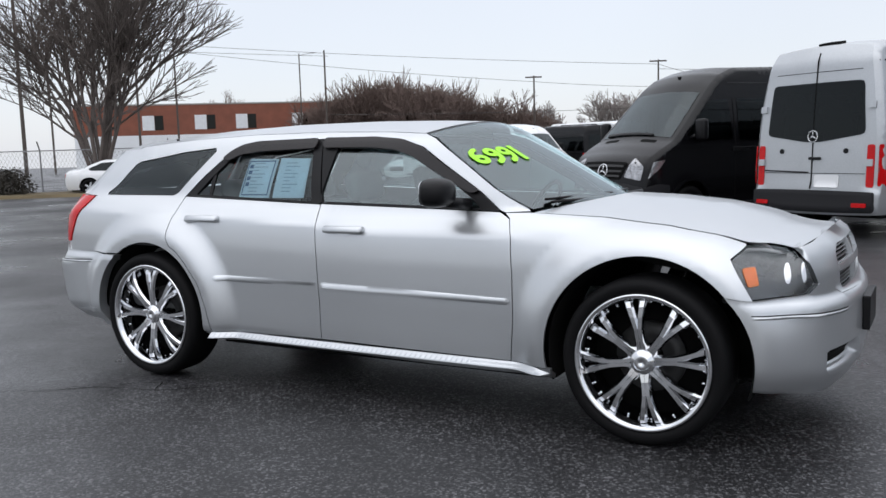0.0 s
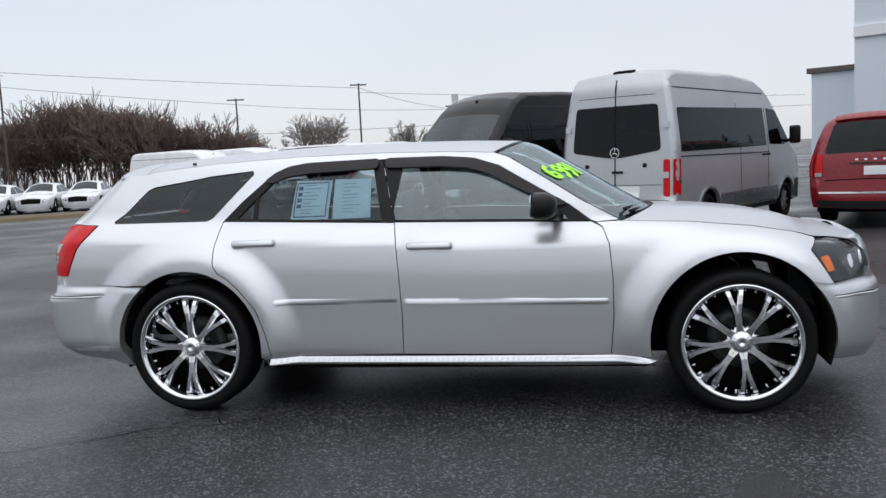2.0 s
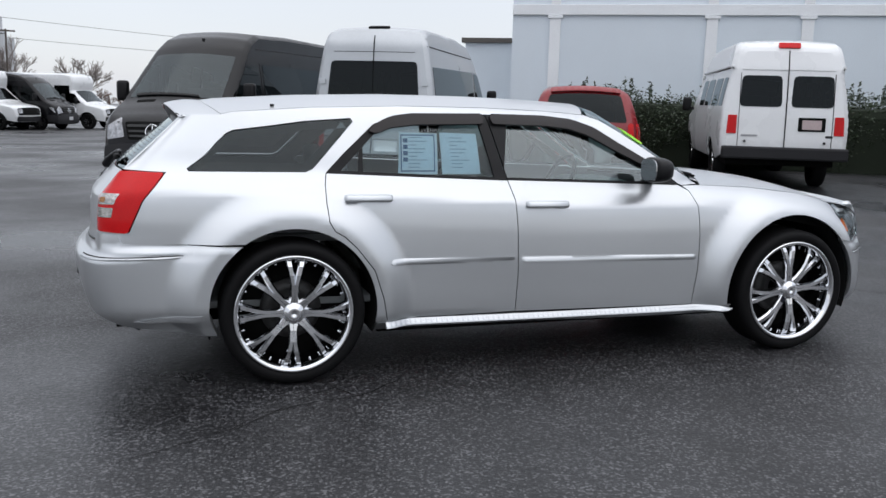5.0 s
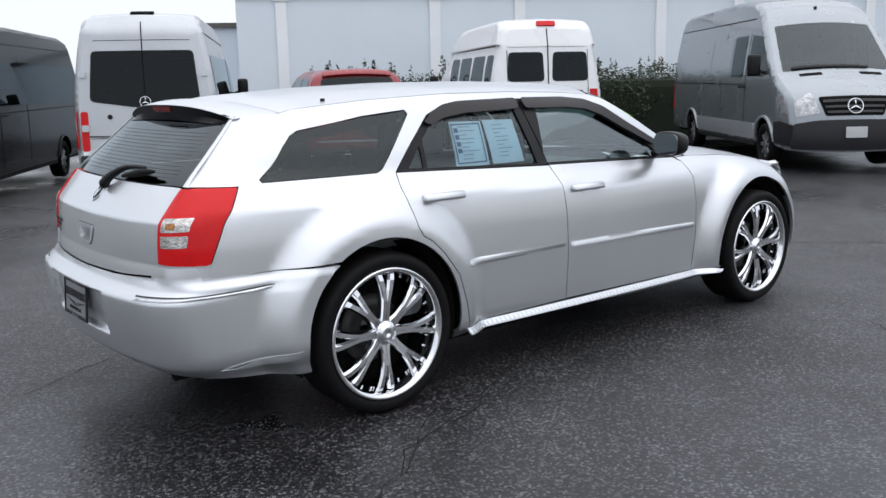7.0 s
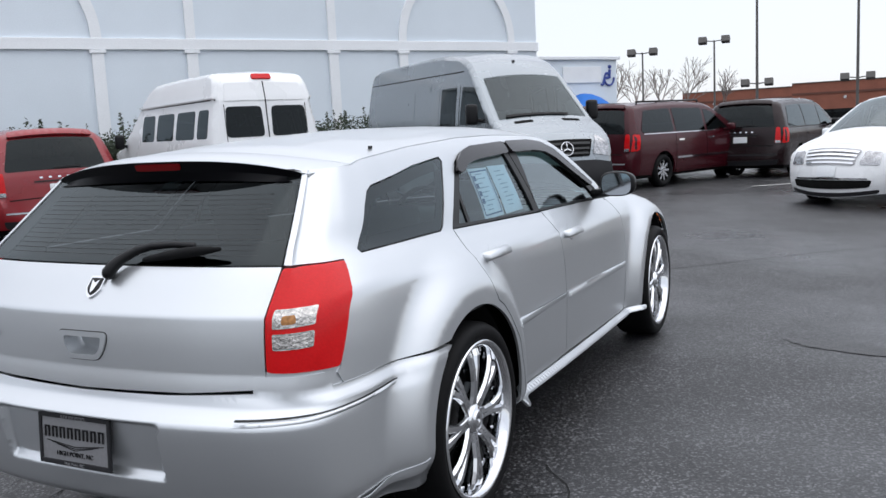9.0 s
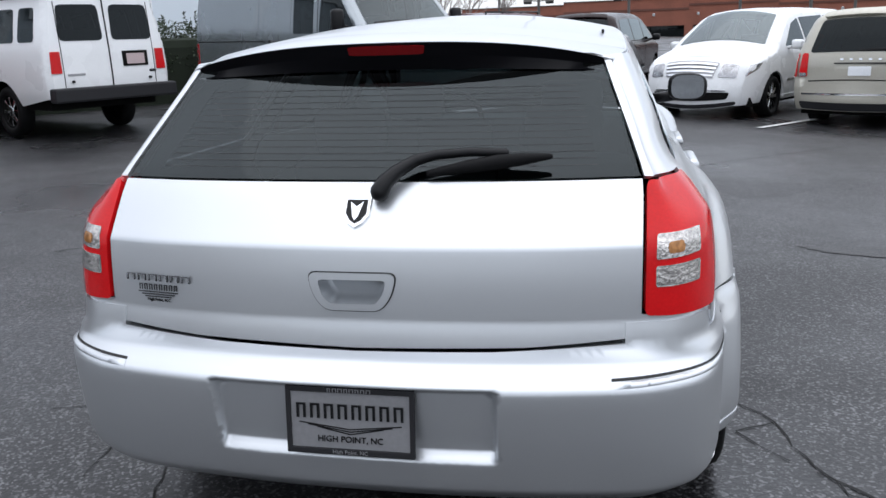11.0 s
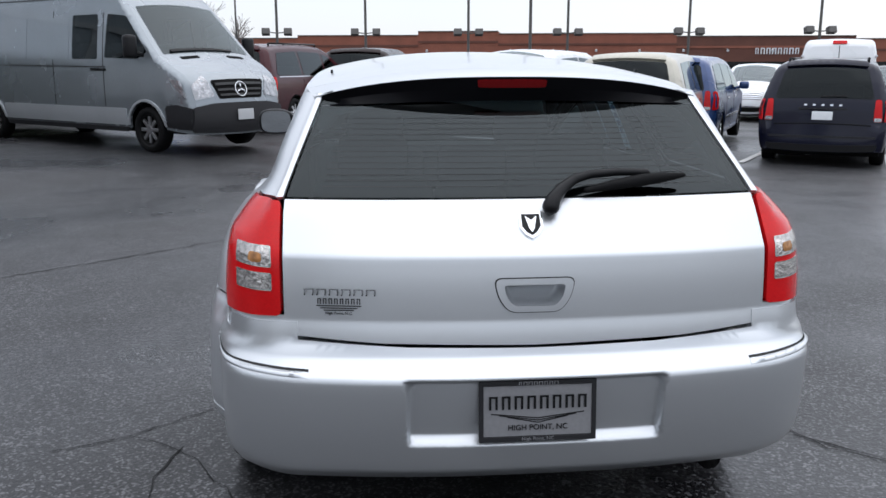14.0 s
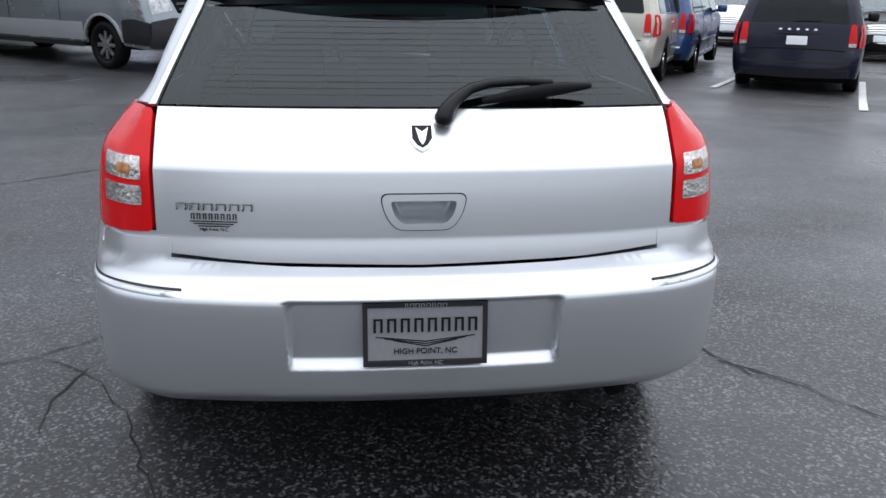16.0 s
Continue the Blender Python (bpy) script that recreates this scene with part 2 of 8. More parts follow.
def curve_through(*pairs):
    """A smooth function through (x, y) pairs that does not overshoot."""
    xs, ys = [p[0] for p in pairs], [p[1] for p in pairs]
    n = len(xs)
    d = [(ys[i + 1] - ys[i]) / (xs[i + 1] - xs[i]) for i in range(n - 1)]
    m = [d[0]] + [0 if d[i - 1] * d[i] <= 0 else 2 * d[i - 1] * d[i] / (d[i - 1] + d[i]) for i in range(1, n - 1)] + [d[-1]]

    def f(x):
        if x <= xs[0]:
            return ys[0]
        if x >= xs[-1]:
            return ys[-1]
        i = 0
        while x > xs[i + 1]:
            i += 1
        h = xs[i + 1] - xs[i]
        t = (x - xs[i]) / h
        return (2 * t**3 - 3 * t * t + 1) * ys[i] + (t**3 - 2 * t * t + t) * h * m[i] + (3 * t * t - 2 * t**3) * ys[i + 1] + (t**3 - t * t) * h * m[i + 1]

    return f


def inside(loops, x, y):
    odd = False
    for lp in loops:
        for (x1, y1), (x2, y2) in zip(lp, lp[1:] + lp[:1]):
            if (y1 > y) != (y2 > y) and x < (x2 - x1) * (y - y1) / (y2 - y1) + x1:
                odd = not odd
    return odd


def inside_many(loops, pts):
    """Which of the points lie inside the loops, holes left out."""
    p = np.asarray(pts, float).reshape(-1, 2)
    odd = np.zeros(len(p), bool)
    for lp in loops:
        for (x1, y1), (x2, y2) in zip(lp, lp[1:] + lp[:1]):
            if y1 != y2:
                odd ^= ((y1 > p[:, 1]) != (y2 > p[:, 1])) & (p[:, 0] < (x2 - x1) * (p[:, 1] - y1) / (y2 - y1) + x1)
    return odd


def resample(lp, step, closed=True):
    out = []
    ends = lp[1:] + lp[:1] if closed else lp[1:]
    for (x1, y1), (x2, y2) in zip(lp, ends):
        k = max(1, math.ceil(math.hypot(x2 - x1, y2 - y1) / step))
        out += [(x1 + (x2 - x1) * i / k, y1 + (y2 - y1) * i / k) for i in range(k)]
    return out if closed else out + [lp[-1]]


def area(lp):
    return 0.5 * sum(a[0] * b[1] - b[0] * a[1] for a, b in zip(lp, lp[1:] + lp[:1]))


def inset(lp, d):
    """The loop moved inwards by d."""
    if area(lp) < 0:
        lp = lp[::-1]
    out = []
    for a, b, c in zip(lp[-1:] + lp[:-1], lp, lp[1:] + lp[:1]):
        e1, e2 = Vector((b[0] - a[0], b[1] - a[1])), Vector((c[0] - b[0], c[1] - b[1]))
        if e1.length < 1e-7 or e2.length < 1e-7:
            continue
        e1.normalize(), e2.normalize()
        n1, n2 = Vector((-e1.y, e1.x)), Vector((-e2.y, e2.x))
        k = n1 + n2
        k = k / max(0.35, k.length_squared / 2) if k.length > 1e-6 else n1
        out.append((b[0] + k.x * d, b[1] + k.y * d))
    return out


def rounded(lp, r=0.02, k=3):
    """The loop with its corners rounded."""
    out = []
    for a, b, c in zip(lp[-1:] + lp[:-1], lp, lp[1:] + lp[:1]):
        a, b, c = Vector(a), Vector(b), Vector(c)
        ra, rc = min(r, (a - b).length * 0.45), min(r, (c - b).length * 0.45)
        p, q = b + (a - b).normalized() * ra, b + (c - b).normalized() * rc
        for i in range(k + 1):
            t = i / k
            out.append(tuple((1 - t) ** 2 * p + 2 * t * (1 - t) * b + t * t * q))
    return out


def obj(name, verts, faces, material, parent=None, label="", normals=None, shade=True):
    me = bpy.data.meshes.new(name)
    me.from_pydata(verts, [], faces)
    me.materials.append(material)
    if shade:
        me.shade_smooth()
    if normals:
        me.normals_split_custom_set(normals)
    me.update()
    ob = new(name, me)
    if parent is not None:
        ob.parent = parent
    if label:
        ob["label"] = label
    return ob


def part(name, bm, material, parent, label="", shade=False):
    """One bmesh as one mesh object under a thing or a part."""
    me = bpy.data.meshes.new(name)
    bmesh.ops.recalc_face_normals(bm, faces=bm.faces)
    bm.to_mesh(me)
    bm.free()
    me.materials.append(material)
    if shade:
        me.shade_smooth()
    ob = new(name, me)
    if parent is not None:
        ob.parent = parent
    if label:
        ob["label"] = label
    return ob


def patch(name, loops, fmap, material, parent, step=0.05, thick=0.012, label="", flip=False, extra=(), eps=0.003, near=None, lines=()):
    """A panel: the area inside the loops of a flat chart, laid on a curved surface by fmap, with turned-in edges."""
    loops = [resample(lp, step) for lp in loops]
    pts, edges = [], []
    for lp in loops:
        k = len(pts)
        pts += lp
        edges += [(k + i, k + (i + 1) % len(lp)) for i in range(len(lp))]
    for ln in lines:
        k, ln = len(pts), resample(ln, step, False)
        pts += ln
        edges += [(k + i, k + i + 1) for i in range(len(ln) - 1)]
    border = np.array(pts)
    xs, ys = border[:, 0], border[:, 1]
    grid = [(x, y) for x in np.arange(xs.min() + step * 0.5, xs.max(), step) for y in np.arange(ys.min() + step * 0.5, ys.max(), step)]
    grid += list(extra)
    kept = inside_many(loops, grid) if grid else ()
    first_extra = len(grid) - len(extra)
    for i, ((x, y), ok) in enumerate(zip(grid, kept)):
        gap = near if near is not None and i >= first_extra else 0.45 * step
        if ok and ((xs - x) ** 2 + (ys - y) ** 2).min() > gap**2:
            pts.append((float(x), float(y)))
    vv, _, ff, ov, _, _ = delaunay_2d_cdt([Vector(p) for p in pts], edges, [], 0, 1e-6)
    vv = [tuple(v) for v in vv]
    mids = [(sum(vv[i][0] for i in f) / 3, sum(vv[i][1] for i in f) / 3) for f in ff]
    tris = [f for f, ok in zip(ff, inside_many(loops, mids)) if ok]
    P, N = [], []
    for u, v in vv:
        p = Vector(fmap(u, v))
        du = Vector(fmap(u + eps, v)) - Vector(fmap(u - eps, v))
        dv = Vector(fmap(u, v + eps)) - Vector(fmap(u, v - eps))
        n = du.cross(dv)
        n = n.normalized() if n.length > 1e-12 else Vector((0, 0, 1))
        P.append(p), N.append(-n if flip else n)
    faces = [tuple(f) if (area([vv[i] for i in f]) > 0) != flip else tuple(reversed(f)) for f in tris]
    count = {}
    for f in faces:
        for a, b in zip(f, f[1:] + f[:1]):
            count[(a, b)] = True
    rim = [e for e in count if (e[1], e[0]) not in count]
    low = {}
    verts = [tuple(p) for p in P]
    for e in rim:
        for i in e:
            if i not in low:
                low[i] = len(verts)
                verts.append(tuple(P[i] - N[i] * thick))
    sides = [(b, a, low[a], low[b]) for a, b in rim]
    normals = [tuple(N[i]) for f in faces for i in f]
    for b, a, la, lb in sides:
        e, d = Vector(verts[a]) - Vector(verts[b]), Vector(verts[la]) - Vector(verts[a])
        n = tuple(e.cross(d).normalized()) if e.cross(d).length > 1e-12 else (0, 0, 1)
        normals += [n] * 4
    return obj(name, verts, faces + sides, material, parent, label, normals)


def box(bm, x0, x1, y0, y1, z0, z1, bevel=0.0, m=None):
    """A block, bevelled, added to a bmesh."""
    r = bmesh.ops.create_cube(bm, size=1, matrix=Matrix.Translation(((x0 + x1) / 2, (y0 + y1) / 2, (z0 + z1) / 2)) @ Matrix.Diagonal((x1 - x0, y1 - y0, z1 - z0, 1)))
    vs = r["verts"]
    if bevel:
        es = list({e for v in vs for e in v.link_edges})
        g = bmesh.ops.bevel(bm, geom=es, offset=bevel, segments=2, affect="EDGES", profile=0.6)
        vs = g["verts"] + [v for v in vs if v.is_valid]
    if m is not None:
        bmesh.ops.transform(bm, matrix=m, verts=[v for v in set(vs) if v.is_valid])
    return bm


def cyl(bm, a, b, r0, r1=None, seg=10):
    """A tapered round bar from a to b."""
    a, b = Vector(a), Vector(b)
    m = Matrix.Translation((a + b) / 2) @ (b - a).to_track_quat("Z", "Y").to_matrix().to_4x4()
    bmesh.ops.create_cone(bm, cap_ends=True, segments=seg, radius1=r0, radius2=r0 if r1 is None else r1, depth=(b - a).length, matrix=m)
    return bm


def lathe(profile, seg=48, axis="y"):
    """Verts and faces of a closed profile (radius, along) turned round the axis."""
    verts, faces, k = [], [], len(profile)
    for i in range(seg):
        a = 2 * math.pi * i / seg
        for r, y in profile:
            verts.append((r * math.cos(a), y, r * math.sin(a)) if axis == "y" else (r * math.cos(a), r * math.sin(a), y))
    for i in range(seg):
        for j in range(k):
            faces.append((i * k + j, i * k + (j + 1) % k, ((i + 1) % seg) * k + (j + 1) % k, ((i + 1) % seg) * k + j))
    return verts, faces


def thing(name, label, category, group="", kind=""):
    return tagged(new(name), label, category, group, kind)


def ground_z(x, y):
    """The lot: level round the wagon, with gentle falls away from it."""
    w = smooth(3.0, 9.0, x)
    return w * (0.032 if y < 0 else 0.018) * max(-14.0, min(7.0, y)) + (1 - w) * -0.014 * max(0.0, math.hypot(min(x, 0) * 0.6, max(y, 0)) - 5.0)

# ---- ground ----
def build_ground():
    xs = sorted({round(v, 3) for v in list(np.arange(-60, 61, 1.5)) + [-2500, -1200, -500, -250, -140, -90, 90, 140, 250, 500, 1200, 2500]})
    ys = xs
    verts = [(x, y, ground_z(x, y)) for y in ys for x in xs]
    n = len(xs)
    faces = [(j * n + i, j * n + i + 1, (j + 1) * n + i + 1, (j + 1) * n + i) for j in range(len(ys) - 1) for i in range(n - 1)]
    g = obj("ground", verts, faces, ASPHALT)
    tagged(g, "dark damp asphalt of a car lot with fine stones", "asphalt", kind="structure")


build_ground()

# ---- the silver wagon: surface ----
WB, R_ARCH, R_FRONT, HUB_Z = 1.524, 0.432, 0.458, 0.385


def outline(points, n=40):
    """Arc length against place for half a plan outline, from the rear centre to the front centre, with u = x along the side."""
    pts = [Vector(p) for p in points]
    dense = []
    for i in range(len(pts) - 1):
        p0, p1, p2, p3 = pts[max(0, i - 1)], pts[i], pts[i + 1], pts[min(len(pts) - 1, i + 2)]
        if i == 0:
            p0 = Vector((pts[1].x, -pts[1].y))
        if i == len(pts) - 2:
            p3 = Vector((pts[-2].x, -pts[-2].y))
        d1, d2, d3 = [max(1e-6, (b - a).length ** 0.5) for a, b in ((p0, p1), (p1, p2), (p2, p3))]
        m1 = (p1 - p0) / d1 - (p2 - p0) / (d1 + d2) + (p2 - p1) / d2
        m2 = (p2 - p1) / d2 - (p3 - p1) / (d2 + d3) + (p3 - p2) / d3
        for j in range(n):
            t = j / n
            dense.append((2 * t**3 - 3 * t * t + 1) * p1 + (t**3 - 2 * t * t + t) * d2 * m1 + (3 * t * t - 2 * t**3) * p2 + (t**3 - t * t) * d2 * m2)
    dense.append(pts[-1])
    arr = np.array([tuple(p) for p in dense])
    s = np.r_[0, np.cumsum(np.hypot(*np.diff(arr, axis=0).T))]
    mid = int(np.argmin(np.abs(arr[:, 0])))
    s = s - s[mid] + arr[mid, 0]
    return s, arr[:, 0], arr[:, 1]


FRONT = [(0.0, 0.866), (0.9, 0.866), (1.5, 0.860), (1.85, 0.846), (2.03, 0.805), (2.15, 0.735), (2.222, 0.61), (2.265, 0.44), (2.287, 0.22), (2.293, 0.0)]
O_HIGH = outline([(-2.535, 0), (-2.53, 0.2), (-2.508, 0.45), (-2.468, 0.64), (-2.436, 0.748), (-2.345, 0.820), (-2.2, 0.848), (-1.9, 0.860), (-1.5, 0.864), (-0.9, 0.864)] + FRONT)
O_LOW = outline([(-2.62, 0), (-2.614, 0.25), (-2.585, 0.50), (-2.538, 0.695), (-2.452, 0.815), (-2.305, 0.864), (-2.05, 0.874), (-1.75, 0.872), (-0.9, 0.866)] + FRONT)


def at_u(o, u):
    return float(np.interp(u, o[0], o[1])), float(np.interp(u, o[0], o[2]))


def u_rear(o, y):
    k = o[1] < -1.9
    return float(np.interp(y, o[2][k], o[0][k]))


def u_front(o, y):
    k = o[1] > 1.9
    return float(np.interp(-y, -o[2][k], o[0][k]))


def u_side(o, x):
    k = o[2] > 0.5
    return float(np.interp(x, o[1][k], o[0][k]))


U_LOW, U_HIGH = u_side(O_LOW, -1.8), u_side(O_HIGH, -1.8)

belt = curve_through((-2.6, 1.115), (-2.0, 1.102), (-1.3, 1.082), (-0.3, 1.043), (0.5, 1.012), (0.8, 1.012), (0.95, 1.015), (1.3, 0.995), (1.6, 0.965), (1.95, 0.895), (2.15, 0.84), (2.4, 0.76))
shoulder = curve_through((-0.95, 0.74), (-0.80, 0.80), (-0.765, 0.838), (-0.73, 0.852), (-0.55, 0.861), (-0.42, 0.866), (-0.28, 0.864), (-0.19, 0.857), (-0.125, 0.8475), (-0.108, 0.843), (-0.085, 0.826), (-0.045, 0.795), (0.0, 0.758), (0.10, 0.720), (0.20, 0.676), (0.30, 0.627), (0.34, 0.600), (0.37, 0.570), (0.40, 0.52))
front_shoulder = curve_through((-0.80, 0.80), (-0.70, 0.846), (-0.55, 0.860), (-0.40, 0.866), (-0.25, 0.862), (-0.15, 0.848), (-0.09, 0.826), (-0.045, 0.79), (-0.015, 0.745), (0.0, 0.71), (0.012, 0.66))
rear_x = curve_through((0.70, -2.552), (0.745, -2.5475), (0.782, -2.5405), (0.79, -2.5390), (0.80, -2.5387), (0.85, -2.5365), (0.90, -2.5325), (0.94, -2.5275), (0.956, -2.5250), (0.963, -2.5215), (0.972, -2.514), (1.0, -2.4895), (1.05, -2.446), (1.105, -2.395), (1.20, -2.283), (1.30, -2.165), (1.37, -2.085), (1.45, -2.0))
nose_x = curve_through((0.20, 2.30), (0.26, 2.385), (0.35, 2.425), (0.50, 2.43), (0.60, 2.425), (0.645, 2.405), (0.665, 2.365), (0.72, 2.365), (0.80, 2.345), (0.86, 2.31), (0.90, 2.24))
low_x = curve_through((0.26, -2.40), (0.30, -2.46), (0.345, -2.53), (0.375, -2.564), (0.42, -2.580), (0.49, -2.599), (0.56, -2.612), (0.640, -2.62), (0.652, -2.617), (0.660, -2.609), (0.690, -2.568), (0.696, -2.5625), (0.702, -2.5600), (0.722, -2.557), (0.735, -2.55), (0.80, -2.54))
glass_in = curve_through((0.7, 1.0), (1.08, 1.0), (1.10, 0.994), (1.15, 0.967), (1.25, 0.907), (1.33, 0.858), (1.37, 0.835), (1.45, 0.80))


def flare(x, z):
    out = 0.0
    for cx in (-WB, WB):
        r = math.hypot(x - cx, z - HUB_Z)
        if r < 0.75:
            k = smooth(0.66, 0.485, r)
            out = max(out, k * (0.072 if z > HUB_Z - 0.1 else 0.072 * smooth(0.2, 0.29, z)))
    return out


def upper(u, z):
    """The body above the bumpers, right-hand half (y positive here, the caller mirrors it)."""
    xo, yo = at_u(O_HIGH, u)
    s = z - belt(xo)
    f = smooth(0.75, 1.05, xo)
    w = shoulder(s) * (1 - f) + front_shoulder(s) * f if 0 < f < 1 else (front_shoulder(s) if f >= 1 else shoulder(s))
    side = smooth(0.672, 0.81, yo)
    gi = glass_in(z) if xo < -1.7 else 1.0
    taper = 0.012 * smooth(-1.3, -2.1, xo) * smooth(-0.05, 0.06, s)
    cut = (0.866 * gi - w) * side
    y = yo * gi - cut - taper * side
    x = xo
    if xo < -1.8:
        x = -1.8 + (xo + 1.8) * (rear_x(z) + 1.8) / (-2.535 + 1.8)
    elif xo > 1.85:
        x = 1.85 + (xo - 1.85) * (nose_x(z) - 1.85) / (2.375 - 1.85)
    return x, y + flare(xo, z) * side, z


def recess(y, z, y0, z0, z1, d, edge=0.012, ramp=0.012):
    return d * smooth(y0 + edge, y0 - edge * 0.2, abs(y)) * smooth(z0 - ramp, z0 + ramp, z) * smooth(z1 + 0.006, z1 - 0.006, z)


def lower(u, z):
    """The rear bumper."""
    xo, yo = at_u(O_LOW, u)
    under = smooth(0.45, 0.28, z)
    y = yo - 0.06 * under**2 * smooth(0.6, 0.82, yo)
    x = xo
    if xo < -1.8:
        x = -1.8 + (xo + 1.8) * (low_x(z) + 1.8) / (-2.62 + 1.8)
    if z > 0.700 and u < U_LOW:
        # the top rolls in to meet the quarter panel and the lamps
        uh = UR0 + (u - UL0) * (U_HIGH - UR0) / (U_LOW - UL0)
        xh, yh = at_u(O_HIGH, uh)
        xh = -1.8 + (xh + 1.8) * (rear_x(z) + 1.8) / -0.735
        k = smooth(0.696, 0.737, z)
        x, y = x + (xh - 0.002 - x) * k, y + (yh + 0.002 - y) * k
    x += recess(yo, z, 0.335, 0.470, 0.646, 0.030, ramp=0.018)
    return x, y + flare(xo, z) * smooth(0.7, 0.82, yo), z


def front_low(u, z):
    x, y, _ = upper(u, min(z, 0.66))
    xo, yo = at_u(O_HIGH, u)
    intake = 0.05 * smooth(0.64, 0.60, yo) * smooth(0.20, 0.24, yo) * smooth(0.335, 0.355, z) * smooth(0.43, 0.41, z)
    return x - intake, y - 0.05 * smooth(0.42, 0.24, z) ** 2, z


def mirrored(f, side):
    return (lambda u, z: (lambda p: (p[0], -p[1] if side < 0 else p[1], p[2]))(f(u, z)))


def across(f, centre):
    """A chart over both halves: v = 0 on the middle line, v negative to the right; centre is the u of the middle."""
    def g(v, z):
        u = centre + abs(v) if centre < 0 else centre - abs(v)
        x, y, zz = f(u, z)
        return x, (y if v > 0 else -y), zz
    return g


def arc(cx, r, a0, a1, n=26, cz=HUB_Z):
    return [(cx + r * math.cos(radians(a0 + (a1 - a0) * i / n)), cz + r * math.sin(radians(a0 + (a1 - a0) * i / n))) for i in range(n + 1)]


UC = u_rear(O_HIGH, 0.668)
UR0, UF0 = float(O_HIGH[0][0]), float(O_HIGH[0][-1])
UL0 = float(O_LOW[0][0])
roof_edge = [(0.24, 1.412), (0.0, 1.428), (-0.4, 1.440), (-0.9, 1.440), (-1.4, 1.422), (-1.8, 1.392), (-1.95, 1.378), (UC, 1.372)]
pillar_edge = [(0.925, 1.018), (0.72, 1.135), (0.55, 1.245), (0.42, 1.325), (0.32, 1.385)]
rear_seam = [(-1.03, 0.305), (-1.055, 0.44), (-1.105, 0.59), (-1.2, 0.71), (-1.265, 0.772), (-1.315, 0.80), (-1.345, 0.85), (-1.352, 0.94), (-1.347, 1.03), (-1.335, 1.086)]
rear_top = [(-1.335, 1.086), (-1.23, 1.19), (-1.06, 1.338), (-0.97, 1.372), (-0.85, 1.390), (-0.40, 1.400)]
front_top = [(-0.40, 1.400), (-0.05, 1.395), (0.14, 1.378), (0.27, 1.338), (0.42, 1.248), (0.655, 1.112), (0.775, 1.02)]
b_seam = [(-0.278, 0.315), (-0.272, 0.53), (-0.282, 0.78), (-0.295, 0.94), (-0.315, 1.048), (-0.40, 1.400)]
door_front = [(0.775, 1.02), (0.835, 0.985), (0.868, 0.90), (0.882, 0.72), (0.882, 0.52), (0.862, 0.305)]
tail = [(UC, 1.094), (u_side(O_HIGH, -2.205), 1.088), (u_side(O_HIGH, -2.228), 1.02), (u_side(O_HIGH, -2.272), 0.90), (u_side(O_HIGH, -2.315), 0.792), (UC, 0.796)]
head = [(1.885, 0.835), (1.945, 0.884), (2.03, 0.880), (u_front(O_HIGH, 0.755), 0.862), (u_front(O_HIGH, 0.685), 0.81), (u_front(O_HIGH, 0.645), 0.715), (u_front(O_HIGH, 0.70), 0.682), (1.985, 0.672)]

wagon = thing("station_wagon", "silver station wagon with large chrome wheels and dark visors", "car")


def both(name, loops, f, material, gap=0.0025, parent=wagon, label="", step=0.05, **kw):
    """The panel on each side of the wagon."""
    made = []
    for side in (-1, 1):
        lps = [inset(lp, gap) if i == 0 else (inset(lp, -gap) if gap else lp) for i, lp in enumerate(loops)]
        made.append(patch(name, lps, mirrored(f, side), material, parent, step, label=label, flip=side > 0, **kw))
    return made


def offset(f, d, eps=0.002):
    """The surface moved outwards by d."""
    def g(u, z):
        p = Vector(f(u, z))
        n = (Vector(f(u + eps, z)) - Vector(f(u - eps, z))).cross(Vector(f(u, z + eps)) - Vector(f(u, z - eps)))
        n.normalize()
        if n.y < 0 and abs(n.y) > 0.3:
            n = -n
        elif abs(n.y) <= 0.3 and n.x * p.x < 0:
            n = -n
        return tuple(p + n * d)
    return g


def bulged(f, d, zc, h, lp):
    """The surface raised along a strip, rounded towards the strip's long edges."""
    (xa, za), (xb, zb) = min(lp), max(lp)
    def g(u, z):
        mid = za + (zb - za) * (u - xa) / (xb - xa)
        k = max(0.0, 1 - ((z - mid) / h) ** 4)
        return tuple(Vector(offset(f, 0.0)(u, z)) + Vector((0, 0.002 + d * k * smooth(xa - 0.004, xa + 0.03, u) * smooth(xb + 0.004, xb - 0.03, u), 0)))
    return g


# body side: quarter panel, roof rail and windscreen pillar in one pressing, with the quarter window's hole
quarter_glass = [(-1.185, 1.368), (-1.44, 1.348), (-1.60, 1.324), (-1.80, 1.298), (-1.875, 1.280), (-1.945, 1.235), (-2.02, 1.160), (-2.09, 1.108), (-2.075, 1.096), (-1.44, 1.092), (-1.405, 1.108), (-1.35, 1.165), (-1.175, 1.350)]
frame_loop = ([(u_side(O_HIGH, -2.30), 0.735)] + arc(-WB, R_ARCH, 124, -10, 30)[0:] + [(-1.092, 0.305)] + rear_seam[:-1] + rear_top[:-1] + front_top[:-1] + [(0.775, 1.022), (0.80, 1.012)] + pillar_edge + roof_edge + [(UC, 1.098)] + tail[1:5] + [(u_side(O_HIGH, -2.325), 0.775)])
both("body_side", [frame_loop, quarter_glass], upper, SILVER, step=0.027)
both("quarter_window", [inset(quarter_glass, 0.004)], offset(upper, -0.004), GLASS_QUARTER, gap=0, label="tinted fixed quarter glass", thick=0.004)
both("window_border", [inset(quarter_glass, 0.002), inset(quarter_glass, 0.045)], offset(upper, -0.0075), BLACK_TRIM, gap=0, thick=0.003)
